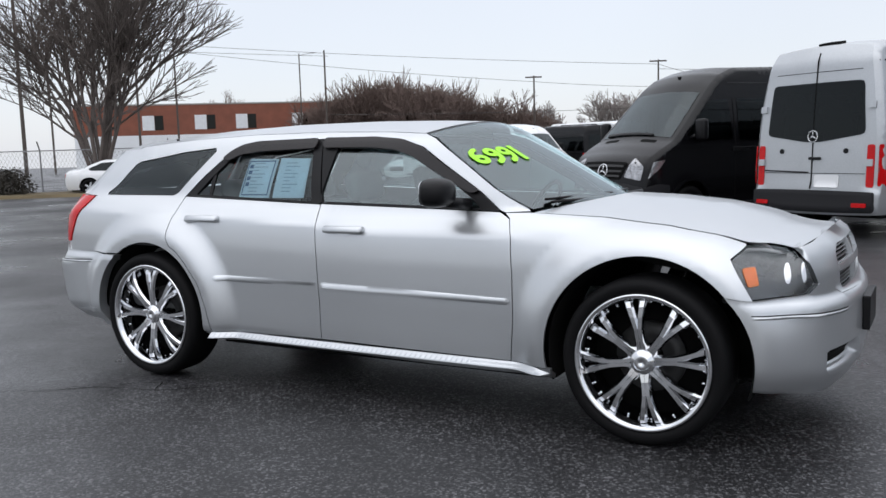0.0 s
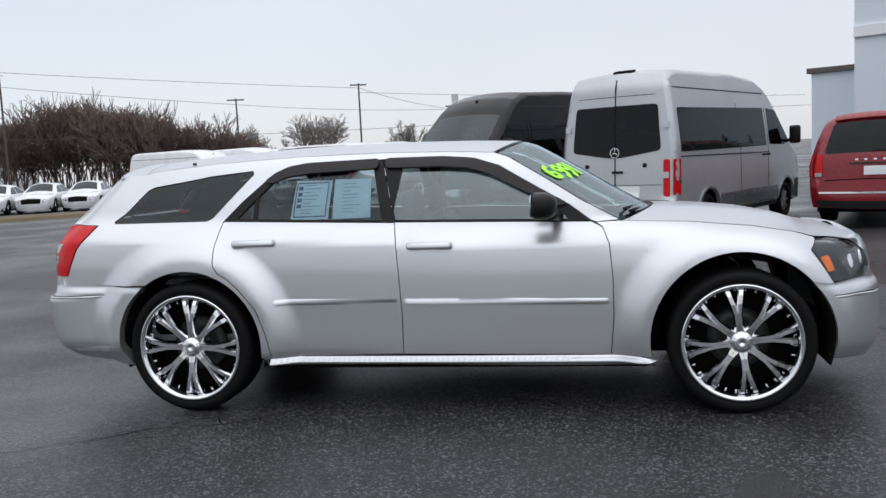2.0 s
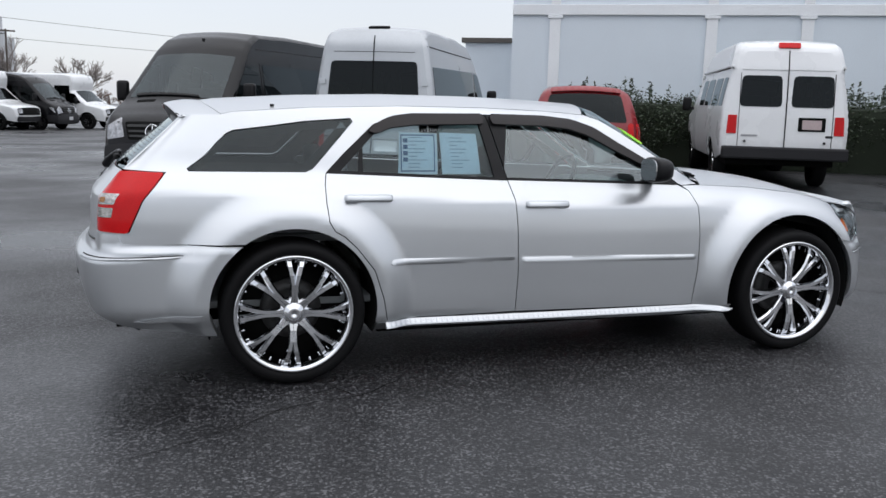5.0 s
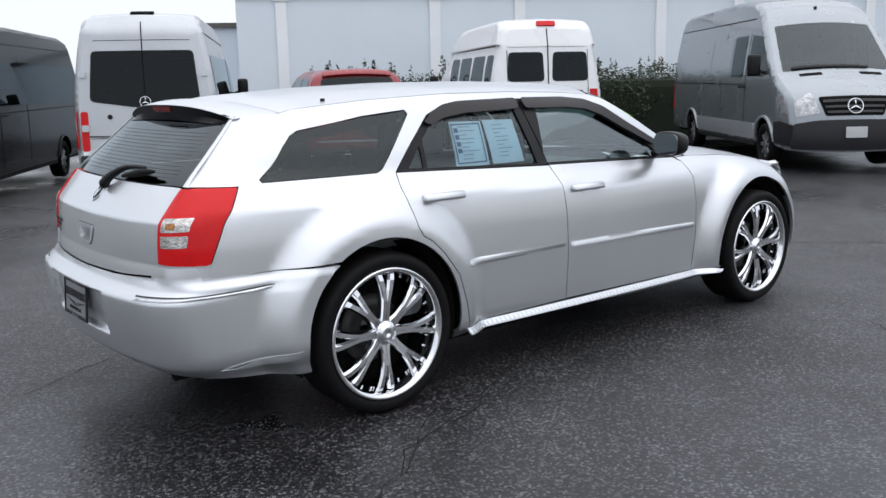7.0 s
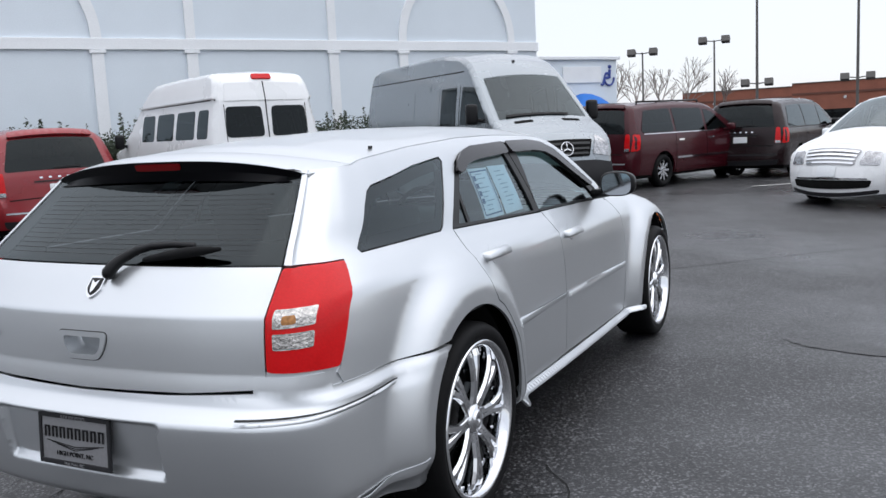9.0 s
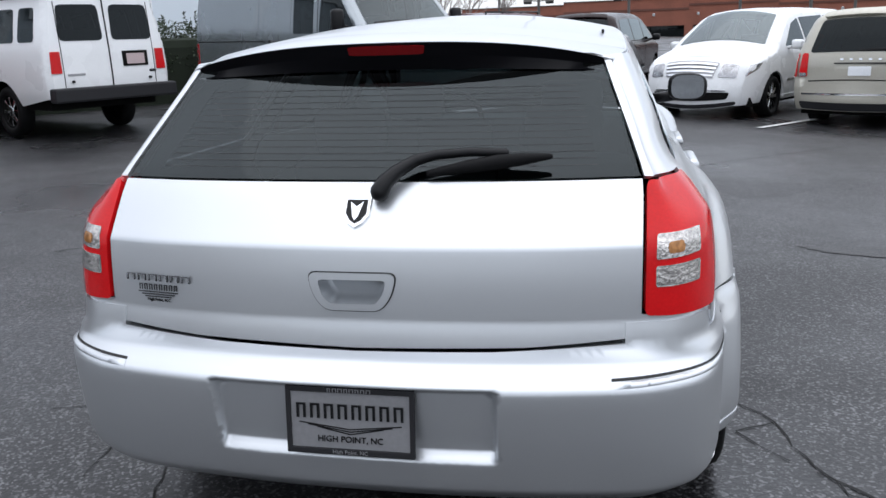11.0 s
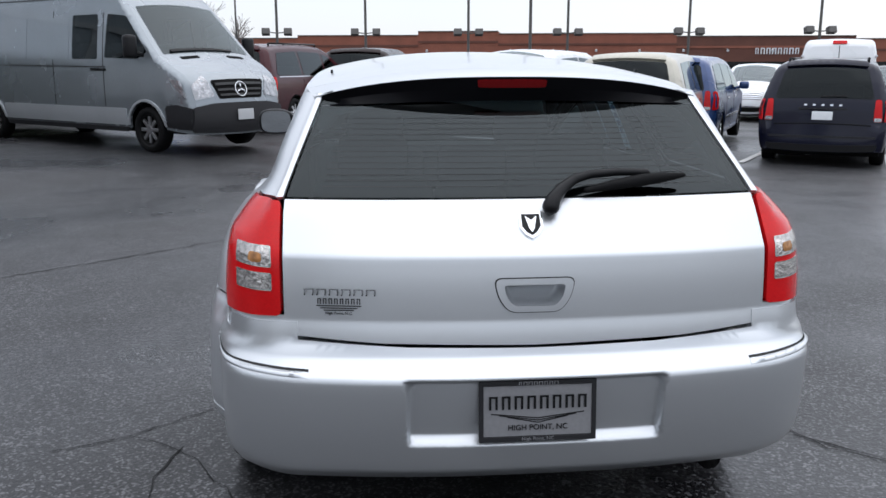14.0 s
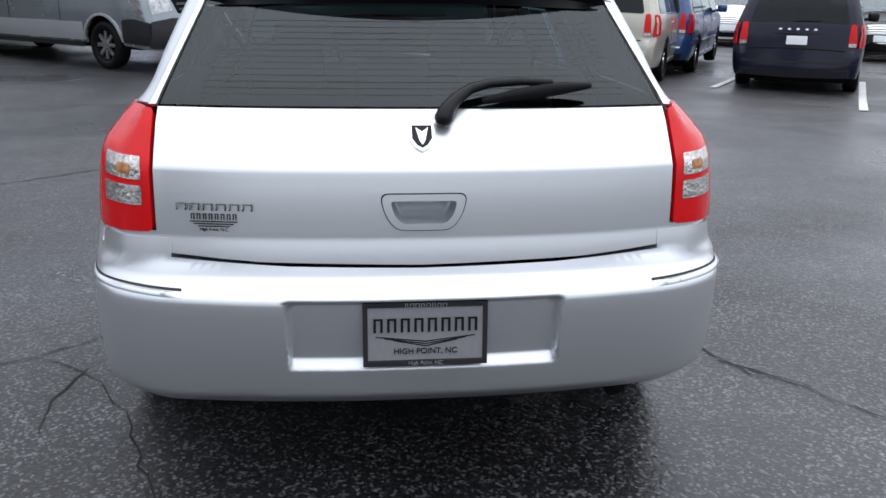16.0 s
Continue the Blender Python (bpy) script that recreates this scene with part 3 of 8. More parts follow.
fender = [(0.882, 0.52), (0.882, 0.72), (0.868, 0.90), (0.835, 0.985), (0.80, 1.012), (0.93, 1.014), (1.3, 0.995), (1.6, 0.965), (1.8, 0.928), (1.935, 0.892)] + [head[1], head[0], head[7], (1.985, 0.665)] + arc(WB, R_FRONT, 40, 190, 30) + [(1.098, 0.305), (0.862, 0.305)]
both("front_fender", [fender], upper, SILVER, step=0.030)
rear_door = rear_seam + [(-0.315, 1.045)] + b_seam[-3::-1]
front_door = b_seam[:-1] + [(0.775, 1.016)] + door_front[1:]
rear_doors = both("rear_door", [rear_door], upper, SILVER, step=0.030, label="silver rear passenger door")
front_doors = both("front_door", [front_door], upper, SILVER, label="silver front door")
rear_glass = [(-1.255, 1.098), (-1.15, 1.205), (-1.03, 1.318), (-0.96, 1.345), (-0.82, 1.362), (-0.455, 1.372), (-0.39, 1.062)]
front_glass = [(-0.335, 1.062), (-0.28, 1.368), (-0.06, 1.365), (0.12, 1.348), (0.235, 1.305), (0.39, 1.215), (0.60, 1.085), (0.66, 1.034)]
for i, side in enumerate((-1, 1)):
    for door, top, hole, z0 in ((rear_doors[i], rear_top, rear_glass, None), (front_doors[i], front_top, front_glass, None)):
        lo = [(-0.317, 1.048), (-1.334, 1.088)] if hole is rear_glass else [(0.775, 1.018), (-0.313, 1.048)]
        ring = top + ([(-0.317, 1.048)] if hole is rear_glass else [(-0.313, 1.048)])
        fm = mirrored(offset(upper, -0.004), side)
        patch("window_frame", [inset(ring, 0.003), hole], fm, BLACK_TRIM, door, 0.05, 0.015, "black window surround", flip=side > 0)
        patch("window_glass", [inset(hole, -0.004)], mirrored(offset(upper, -0.014), side), GLASS_DOOR if hole is rear_glass else GLASS_CLEAR, door, 0.06, 0.004, flip=side > 0)
    patch("divider_bar", [[(-1.160, 1.095), (-1.135, 1.095), (-1.128, 1.225), (-1.153, 1.20)]], mirrored(offset(upper, -0.008), side), BLACK_TRIM, rear_doors[i], 0.03, 0.01, flip=side > 0)
    v1 = [(-1.10, 1.30), (-1.04, 1.345), (-0.96, 1.378), (-0.85, 1.393), (-0.42, 1.398), (-0.425, 1.345), (-0.83, 1.335), (-0.97, 1.318), (-1.05, 1.285)]
    v2 = [(-0.385, 1.398), (-0.05, 1.393), (0.13, 1.376), (0.262, 1.335), (0.41, 1.248), (0.655, 1.112), (0.60, 1.10), (0.38, 1.205), (0.22, 1.288), (0.10, 1.325), (-0.06, 1.340), (-0.375, 1.345)]
    for v, door in ((v1, rear_doors[i]), (v2, front_doors[i])):
        patch("window_visor", [rounded(v, 0.02, 2)], mirrored(offset(upper, 0.016), side), VISOR, door, 0.03, 0.018, "smoked plastic rain visor", flip=side > 0)
    m1 = [(-1.015, 0.617), (-1.0, 0.640), (-0.294, 0.634), (-0.294, 0.601), (-0.985, 0.607)]
    m2 = [(-0.262, 0.634), (0.855, 0.614), (0.868, 0.600), (0.858, 0.581), (-0.262, 0.601)]
    for mm, door in ((m1, rear_doors[i]), (m2, front_doors[i])):
        patch("side_moulding", [rounded(mm, 0.008, 2)], mirrored(bulged(upper, 0.011, sum(p[1] for p in mm) / len(mm), 0.021, mm), side), SILVER, door, 0.012, 0.004, flip=side > 0)
    for hx, door in ((-1.125, rear_doors[i]), (-0.105, front_doors[i])):
        hz = belt(hx) - 0.118
        cup = [(hx + 0.055 * math.cos(a), hz + 0.042 * math.sin(a)) for a in np.linspace(0, 2 * math.pi, 20)[:-1]]
        patch("handle_cup", [[(float(a), float(b)) for a, b in cup]], mirrored(offset(upper, 0.0015), side), SILVER, door, 0.02, 0.004, flip=side > 0)
        bm = bmesh.new()
        box(bm, -0.130, 0.130, -0.018, 0.018, -0.024, 0.024, 0.017)
        for v in bm.verts:
            v.co.y -= 0.022 * (v.co.x / 0.125) ** 4
            v.co.z *= 1.0 - 0.25 * (v.co.x / 0.125) ** 2
            v.co.y -= 0.3 * v.co.z
        px, py, pz = upper(hx, hz)
        hb = part("door_handle", bm, SILVER, door, "silver pull handle", True)
        hb.location = (px, side * (py + 0.026), pz + 0.004)
        if side < 0:
            hb.rotation_euler = (0, 0, math.pi)

# sill with its bright strip
for side in (-1, 1):
    fm = mirrored(upper, side)
    patch("sill", [[(-1.085, 0.245), (1.09, 0.245), (1.09, 0.300), (-1.085, 0.300)]], fm, SILVER, wagon, 0.04, 0.02, flip=side > 0)
    patch("sill_strip", [[(-1.04, 0.276), (1.05, 0.276), (1.10, 0.290), (1.0, 0.304), (-1.04, 0.304)]], mirrored(lambda u, z: (u, upper(u, 0.304)[1] + 0.034 * smooth(0.306, 0.276, z) + 0.002, z), side), SILVER, wagon, 0.03, 0.012, "bright sill strip", flip=side > 0)

# roof, windscreen, bonnet
def edge_point(lp, t):
    pts = resample(lp, 0.03, False)
    i = t * (len(pts) - 1)
    k = min(len(pts) - 2, int(i))
    f = i - k
    return upper(pts[k][0] * (1 - f) + pts[k + 1][0] * f, pts[k][1] * (1 - f) + pts[k + 1][1] * f)


def spread(lp, crown, bulge):
    """A sheet between the two sides, t along their edge and v across from -1 to 1."""
    def g(t, v):
        x, y, z = edge_point(lp, min(1, max(0, t)))
        k = 1 - v * v
        return x + bulge(t) * k, y * v, z + crown(t) * (1 - abs(v) ** 2.2)
    return g


roof_line = roof_edge[:-1]
roof_map = spread(roof_line, lambda t: 0.062, lambda t: 0.12 * (1 - t) ** 3 - 0.09 * t**4)
patch("roof", [[(0.005, -0.995), (1.0, -0.995), (1.0, 0.995), (0.005, 0.995)]], roof_map, SILVER, wagon, 0.05, 0.012, flip=True)
ws_line = [pillar_edge[0]] + pillar_edge[1:] + [(0.245, 1.408)]
ws_map = spread(ws_line, lambda t: 0.025 + 0.037 * t, lambda t: 0.21 * (1 - t) + 0.12 * t)
patch("windscreen", [[(0.02, -0.985), (0.985, -0.985), (0.985, 0.985), (0.02, 0.985)]], ws_map, GLASS_SCREEN, wagon, 0.05, 0.005, "green-tinted windscreen", flip=True)
hood_line = [(0.935, 1.013), (1.3, 0.9955), (1.6, 0.9655), (1.8, 0.9285), (1.95, 0.893), (u_front(O_HIGH, 0.72), 0.868)]
hood_map = spread(hood_line, lambda t: 0.045 + 0.02 * t - 0.045 * t**3, lambda t: 0.20 * (1 - t) ** 2 + 0.05 * t**2)
patch("bonnet", [[(0.006, -0.999), (0.999, -0.999), (0.999, 0.999), (0.006, 0.999)]], hood_map, SILVER, wagon, 0.04, 0.003)
cowl_line = [(0.90, 0.985), (0.96, 0.995)]
patch("cowl", [[(0.0, -0.95), (1.0, -0.95), (1.0, 0.95), (0.0, 0.95)]], spread(cowl_line, lambda t: 0.02, lambda t: 0.21), BLACK_TRIM, wagon, 0.08, 0.02)

# rear: gate, glass, tail lamps, bumper, spoiler
gw = abs(UC - UR0)
gate_map = across(upper, UR0)
pull = rounded([(0.084, 0.886), (0.075, 0.852), (0.056, 0.829), (-0.056, 0.829), (-0.075, 0.852), (-0.084, 0.886)], 0.012)
gate_loop = [(-gw, 0.746), (-gw * 0.6, 0.7285), (0, 0.7205), (gw * 0.6, 0.7285), (gw, 0.746), (gw, 1.099), (-gw, 1.099)]
tailgate = patch("tailgate", [inset(gate_loop, 0.004), pull], gate_map, SILVER, wagon, 0.035, 0.02, "silver tailgate with a recessed pull", extra=[(float(a), float(b)) for a in np.arange(-0.12, 0.121, 0.01) for b in np.arange(0.81, 0.91, 0.008)], lines=[[(-gw + 0.006, z), (gw - 0.006, z)] for z in (0.774, 0.782, 0.788, 0.796, 0.940, 0.952, 0.958, 0.964, 0.970, 0.980)], flip=True, near=0.004)
glass_loop = [(-gw + 0.006, 1.102), (gw - 0.006, 1.102), (gw - 0.004, 1.362), (-gw + 0.004, 1.362)]
rear_window = patch("rear_window", [glass_loop], across(offset(upper, -0.004), UR0), GLASS_TINT, wagon, 0.05, 0.004, "dark tinted rear window", flip=True)
for k in range(13):
    z = 1.128 + 0.0145 * k
    patch("heating_line", [[(-gw + 0.10, z), (gw - 0.10, z), (gw - 0.10, z + 0.0016), (-gw + 0.10, z + 0.0016)]], across(offset(upper, -0.0034), UR0), HEAT_LINE, rear_window, 0.08, 0.0004, flip=True)
ring = [(0.108, 0.902), (0.096, 0.850), (0.068, 0.813), (-0.068, 0.813), (-0.096, 0.850), (-0.108, 0.902)]
patch("pull_gap", [rounded(inset(ring, -0.003), 0.024, 4), pull], across(offset(upper, 0.0008), UR0), SEAM_AND_SHADE, tailgate, 0.02, 0.002, flip=True)
patch("pull_surround", [rounded(ring, 0.022, 4), pull], across(offset(upper, 0.0055), UR0), SILVER, tailgate, 0.02, 0.006, flip=True)
rings = [[across(offset(upper, -d), UR0)(v, z + dz) for v, z in inset(resample(pull, 0.01), k)] for k, d, dz in ((-0.001, -0.005, 0), (0.003, 0.014, 0), (0.007, 0.036, 0.001), (0.013, 0.052, 0.002))]
n_r = min(len(r) for r in rings)
rings = [[r[int(i * len(r) / n_r)] for i in range(n_r)] for r in rings]
obj("pull_recess", [p for r in rings for p in r], [(j * n_r + i, j * n_r + (i + 1) % n_r, (j + 1) * n_r + (i + 1) % n_r, (j + 1) * n_r + i) for j in range(3) for i in range(n_r)] + [tuple(3 * n_r + i for i in range(n_r))], SILVER, tailgate, "hollow finger pull")
# the badge is a plain shield
shield = [(-0.032, 1.062), (0.032, 1.062), (0.032, 1.025), (0.018, 1.008), (0.0, 0.999), (-0.018, 1.008), (-0.032, 1.025)]
badge = patch("badge", [shield], across(offset(upper, 0.006), UR0), CHROME, tailgate, 0.01, 0.008, "chrome shield badge", flip=True)
patch("badge_face", [inset(shield, 0.007)], across(offset(upper, 0.008), UR0), BLACK_TRIM, badge, 0.01, 0.003, flip=True)
patch("badge_mark", [[(-0.016, 1.05), (0.0, 1.04), (0.016, 1.05), (0.007, 1.02), (0.0, 1.012), (-0.007, 1.02)]], across(offset(upper, 0.010), UR0), CHROME, badge, 0.01, 0.003, flip=True)
for side in (-1, 1):
    fm = mirrored(offset(upper, 0.006), side)
    lamp = patch("tail_lamp", [rounded(inset(tail, 0.004), 0.012, 2)], fm, RED_LENS, wagon, 0.025, 0.03, "red tail lamp with clear lower lenses", flip=side > 0)
    u0, u1, u2 = UC + 0.026, UC + 0.148, UC + 0.160
    patch("indicator_lens", [rounded([(u0, 0.928), (u2, 0.934), (u2 + 0.012, 0.985), (u0 + 0.002, 0.980)], 0.006, 2)], mirrored(offset(upper, 0.008), side), LAMP_LENS, lamp, 0.015, 0.003, "clear ribbed lens with an amber bulb", flip=side > 0)
    patch("reversing_lens", [rounded([(u0, 0.866), (u1, 0.870), (u1 + 0.008, 0.918), (u0, 0.914)], 0.006, 2)], mirrored(offset(upper, 0.008), side), LAMP_LENS, lamp, 0.015, 0.003, "clear ribbed reversing lens", flip=side > 0)
    patch("indicator_bulb", [rounded([(u0 + 0.03, 0.94), (u0 + 0.075, 0.942), (u0 + 0.075, 0.965), (u0 + 0.03, 0.963)], 0.009, 2)], mirrored(offset(upper, 0.0095), side), BULB, lamp, 0.015, 0.002, "amber bulb", flip=side > 0)
ub = u_side(O_LOW, -1.90)
bw = ub - UL0
un = u_rear(O_LOW, 0.665) - UL0
arch_pts = [(x, z) for x, z in arc(-WB, R_ARCH, 126, 196, 14)]
bump_r = [(u_side(O_LOW, x) - UL0, z) for x, z in arch_pts]
bottom = [(-0.95, 0.303), (-0.6, 0.337), (0, 0.335), (0.6, 0.337), (0.95, 0.303)]
bump_loop = [(-a, b) for a, b in bump_r] + bottom + [(a, b) for a, b in reversed(bump_r)]
bump_loop += [(u_side(O_LOW, -2.375) - UL0, 0.743), (u_side(O_LOW, -2.405) - UL0, 0.787), (un, 0.786), (un, 0.738), (0.35, 0.724), (0, 0.719), (-0.35, 0.724), (-un, 0.738), (-un, 0.786), (-(u_side(O_LOW, -2.405) - UL0), 0.787), (-(u_side(O_LOW, -2.375) - UL0), 0.743)]
fine_pts = [(float(a), float(b)) for a in np.arange(-0.46, 0.461, 0.02) for b in (0.452, 0.46, 0.47, 0.48, 0.488)]
fine_pts += [(s * float(a), b) for s in (-1, 1) for a in (0.325, 0.332, 0.338, 0.345) for b in np.arange(0.48, 0.645, 0.02)]
bumper = patch("rear_bumper", [inset(bump_loop, 0.001)], across(lower, UL0), SILVER, wagon, 0.026, 0.06, "silver plastic rear bumper", extra=fine_pts, flip=True, near=0.006, lines=[[(-x_, z), (x_, z)] for z, x_ in ((0.632, bw - 0.09), (0.640, bw - 0.09), (0.646, bw - 0.10), (0.652, bw - 0.10), (0.659, bw - 0.11), (0.672, bw - 0.12), (0.688, bw - 0.13), (0.694, bw - 0.14), (0.700, bw - 0.15), (0.708, bw - 0.17))])
def corner_line(parent, f, centre, ends, z0, z1, rise):
    """The pressed line round a bumper's corner: a dark strip painting the groove's shade, with a raised lip under it.
    """
    (a, b) = ends
    for s in (-1, 1):
        line = lambda t: (s * (a + (b - a) * t), z0 + (z1 - z0) * t)
        n = 14
        up = [line(i / n) for i in range(n + 1)]
        groove = up + [(x, z - 0.0045) for x, z in reversed(up)]
        # no groove is cut: its shade is a dark strip on the surface
        patch("groove_shade", [groove], across(offset(f, 0.0012), centre), SEAM_AND_SHADE, parent, 0.02, 0.002, flip=centre < 0)
        lip = [(x, z - 0.006) for x, z in up] + [(x, z - 0.018) for x, z in reversed(up)]

        def raised(v, z):
            t = min(1.0, max(0.0, (abs(v) - a) / (b - a)))
            mid = z0 + (z1 - z0) * t - 0.012
            k = max(0.0, 1 - ((z - mid) / 0.0065) ** 2)
            return offset(f, 0.001 + rise * k * smooth(0.0, 0.06, t) * smooth(1.0, 0.94, t))(*((centre + abs(v), z) if centre < 0 else (centre - abs(v), z)))
        patch("bumper_lip", [lip], lambda v, z: (lambda p: (p[0], p[1] if v > 0 else -p[1], p[2]))(raised(v, z)), SILVER, parent, 0.009, 0.002, flip=centre < 0)


for side in (-1, 1):
    a, b = u_side(O_LOW, -2.36) - UL0, u_side(O_LOW, -1.985) - UL0
    facet = [(side * a, 0.352), (side * b, 0.362), (side * (b - 0.005), 0.392), (side * (b - 0.12), 0.386)]
    patch("bumper_facet", [facet], lambda v, z: (lambda p: (p[0], p[1] if v > 0 else -p[1], p[2]))(offset(lower, 0.001 + 0.012 * smooth(0.394, 0.350, z) * smooth(b, b - 0.10, abs(v)) * smooth(a, a + 0.08, abs(v)))(UL0 + abs(v), z)), SILVER, bumper, 0.015, 0.004, flip=True)
    patch("lamp_shelf", [[(UC - 0.01, 0.735), (u_side(O_HIGH, -2.20), 0.732), (u_side(O_HIGH, -2.20), 0.80), (UC - 0.01, 0.80)]], mirrored(offset(upper, -0.006), side), SILVER, wagon, 0.03, 0.004, flip=side > 0)
corner_line(bumper, lower, UL0, (u_rear(O_LOW, 0.60) - UL0, u_side(O_LOW, -2.08) - UL0), 0.672, 0.690, 0.008)
# dark strip added for the shadow where the silver bumper curves under
under_shade = [(-0.72, 0.262), (0, 0.265), (0.72, 0.262), (0.70, 0.312), (0, 0.310), (-0.70, 0.312)]
patch("bumper_under_shade", [under_shade], lambda v, z: (lambda p: (p[0] + 0.05, p[1] * 0.97, p[2]))(across(lower, UL0)(v, z)), DARK_PLASTIC, wagon, 0.05, 0.02, "dark strip added as the shade under the bumper", flip=True)
# spoiler lip over the rear window, black underneath, with the high brake lamp
def spoiler_map(v, s):
    """v across, s from the roof edge (0) to the lip's top (1), down its face (1.5) and in under it to the glass (2)."""
    xe, ye, ze = roof_map(1.0, v)
    gx, gy, gz = across(upper, UR0)(v * gw * 0.985, 1.346 - 0.012 * v * v)
    top = Vector((-2.142 + 0.075 * v * v, ye * (0.99 - 0.045 * v * v), 1.418 - 0.060 * abs(v) ** 2.6))
    low = top + Vector((0.012, 0, -0.036 + 0.014 * v * v))
    if s <= 1:
        k = Vector((xe, ye, ze)).lerp(top, s)
        return k.x, k.y, k.z + 0.012 * s * (1 - s) * 4 * (1 - v**4)
    if s <= 1.5:
        return tuple(top.lerp(low, (s - 1) * 2))
    return tuple(low.lerp(Vector((gx, gy, gz)), (s - 1.5) * 2))


spoiler = patch("spoiler", [[(-0.995, 0.02), (0.995, 0.02), (0.995, 0.985), (-0.995, 0.985)]], spoiler_map, SILVER, wagon, 0.06, 0.006, "rear roof spoiler")
patch("spoiler_underside", [rounded([(-0.955, 1.0), (0.955, 1.0), (0.955, 1.98), (-0.955, 1.98)], 0.10, 4)], spoiler_map, GLOSS_BLACK, spoiler, 0.06, 0.012, "black spoiler underside", extra=[(float(v), z) for v in np.arange(-0.93, 0.94, 0.06) for z in (1.47, 1.5, 1.53)], near=0.01)
for side in (-1, 1):
    patch("spoiler_end", [[(side * 0.90, 0.99), (side * 0.995, 0.99), (side * 0.995, 1.98), (side * 0.90, 1.98)]], lambda v, s: tuple(Vector(spoiler_map(v, s)) + Vector((0.004, 0, 0.001))), SILVER, spoiler, 0.05, 0.006)
patch("high_brake_lamp", [rounded([(-0.17, 1.10), (0.17, 1.10), (0.165, 1.42), (-0.165, 1.42)], 0.05)], lambda v, s: tuple(Vector(spoiler_map(v, s)) + Vector((-0.004, 0, -0.001))), surf("dark_red_lens", (0.13, 0.004, 0.005), 0.2, spec=0.2), spoiler, 0.05, 0.006, "dark red high brake lamp")
# rear wiper
def tube(points, radii, seg=10):
    """A round bar swept through the points, with domed ends, as a bmesh."""
    bm, pts = bmesh.new(), [Vector(p) for p in points]
    rows = []
    for i, (p, r) in enumerate(zip(pts, radii)):
        d = (pts[min(i + 1, len(pts) - 1)] - pts[max(i - 1, 0)]).normalized()
        u = d.orthogonal().normalized() if i == 0 else (u - d * u.dot(d)).normalized()
        w = d.cross(u)
        ends = [(0.0, 1.0)] if 0 < i < len(pts) - 1 else ([(-0.8, 0.45), (-0.4, 0.85), (0.0, 1.0)] if i == 0 else [(0.0, 1.0), (0.4, 0.85), (0.8, 0.45)])
        for along, k in ends:
            rows.append([bm.verts.new(p + d * along * r + (u * math.cos(2 * math.pi * j / seg) + w * math.sin(2 * math.pi * j / seg)) * r * k) for j in range(seg)])
    for a, b in zip(rows, rows[1:]):
        for j in range(seg):
            bm.faces.new((a[j], a[(j + 1) % seg], b[(j + 1) % seg], b[j]))
    bm.faces.new(rows[0][::-1]), bm.faces.new(rows[-1])
    return bm


arm = [(-2.452, -0.055, 1.078), (-2.440, -0.066, 1.100), (-2.418, -0.092, 1.124), (-2.392, -0.132, 1.146), (-2.378, -0.180, 1.157), (-2.370, -0.260, 1.162), (-2.368, -0.345, 1.160)]
bm = tube(arm, (0.024, 0.021, 0.017, 0.014, 0.012, 0.011, 0.010))
wiper = part("rear_wiper", bm, BLACK_TRIM, tailgate, "black rear wiper arm", True)
bm = tube([(-2.402, -0.165, 1.116), (-2.392, -0.24, 1.128), (-2.382, -0.33, 1.140), (-2.376, -0.39, 1.146), (-2.371, -0.45, 1.151)], (0.008, 0.014, 0.018, 0.014, 0.007))
part("wiper_blade", bm, RUBBER, wiper, "", True)

# front: bumper, grille, headlamps
fa = [(-(UF0 - u_side(O_HIGH, x)), z) for x, z in arc(WB, R_FRONT, 40, -14, 14)]
f_loop = fa + [(-0.5, 0.225), (0, 0.215), (0.5, 0.225)] + [(-a, b) for a, b in reversed(fa)] + [(UF0 - 1.99, 0.667), (UF0 - u_front(O_HIGH, 0.70), 0.684), (UF0 - u_front(O_HIGH, 0.64), 0.722), (UF0 - u_front(O_HIGH, 0.60), 0.712), (0.42, 0.66), (0.0, 0.645), (-0.42, 0.66), (-(UF0 - u_front(O_HIGH, 0.60)), 0.712), (-(UF0 - u_front(O_HIGH, 0.64)), 0.722), (-(UF0 - u_front(O_HIGH, 0.70)), 0.684), (-(UF0 - 1.99), 0.667)]
front_bumper = patch("front_bumper", [f_loop], across(front_low, UF0), SILVER, wagon, 0.03, 0.02, "silver plastic front bumper")
nose = [(-0.43, 0.655), (0.0, 0.645), (0.43, 0.655), (UF0 - u_front(O_HIGH, 0.635), 0.705), (UF0 - u_front(O_HIGH, 0.675), 0.81), (UF0 - u_front(O_HIGH, 0.745), 0.872), (0.4, 0.896), (0, 0.905), (-0.4, 0.896), (-(UF0 - u_front(O_HIGH, 0.745)), 0.872), (-(UF0 - u_front(O_HIGH, 0.675)), 0.81), (-(UF0 - u_front(O_HIGH, 0.635)), 0.705)]
corner_line(front_bumper, front_low, UF0, (UF0 - u_front(O_HIGH, 0.46), UF0 - 1.97), 0.600, 0.612, 0.009)
grille_hole = rounded([(-0.36, 0.665), (0.36, 0.665), (0.42, 0.70), (0.40, 0.825), (0.30, 0.855), (-0.30, 0.855), (-0.40, 0.825), (-0.42, 0.70)], 0.03)
patch("nose_panel", [nose, grille_hole], across(upper, UF0), SILVER, wagon, 0.04, 0.03)
grille = patch("grille", [inset(grille_hole, -0.01)], across(offset(upper, -0.035), UF0), DARK, wagon, 0.06, 0.01, "crossbar grille with silver slats")
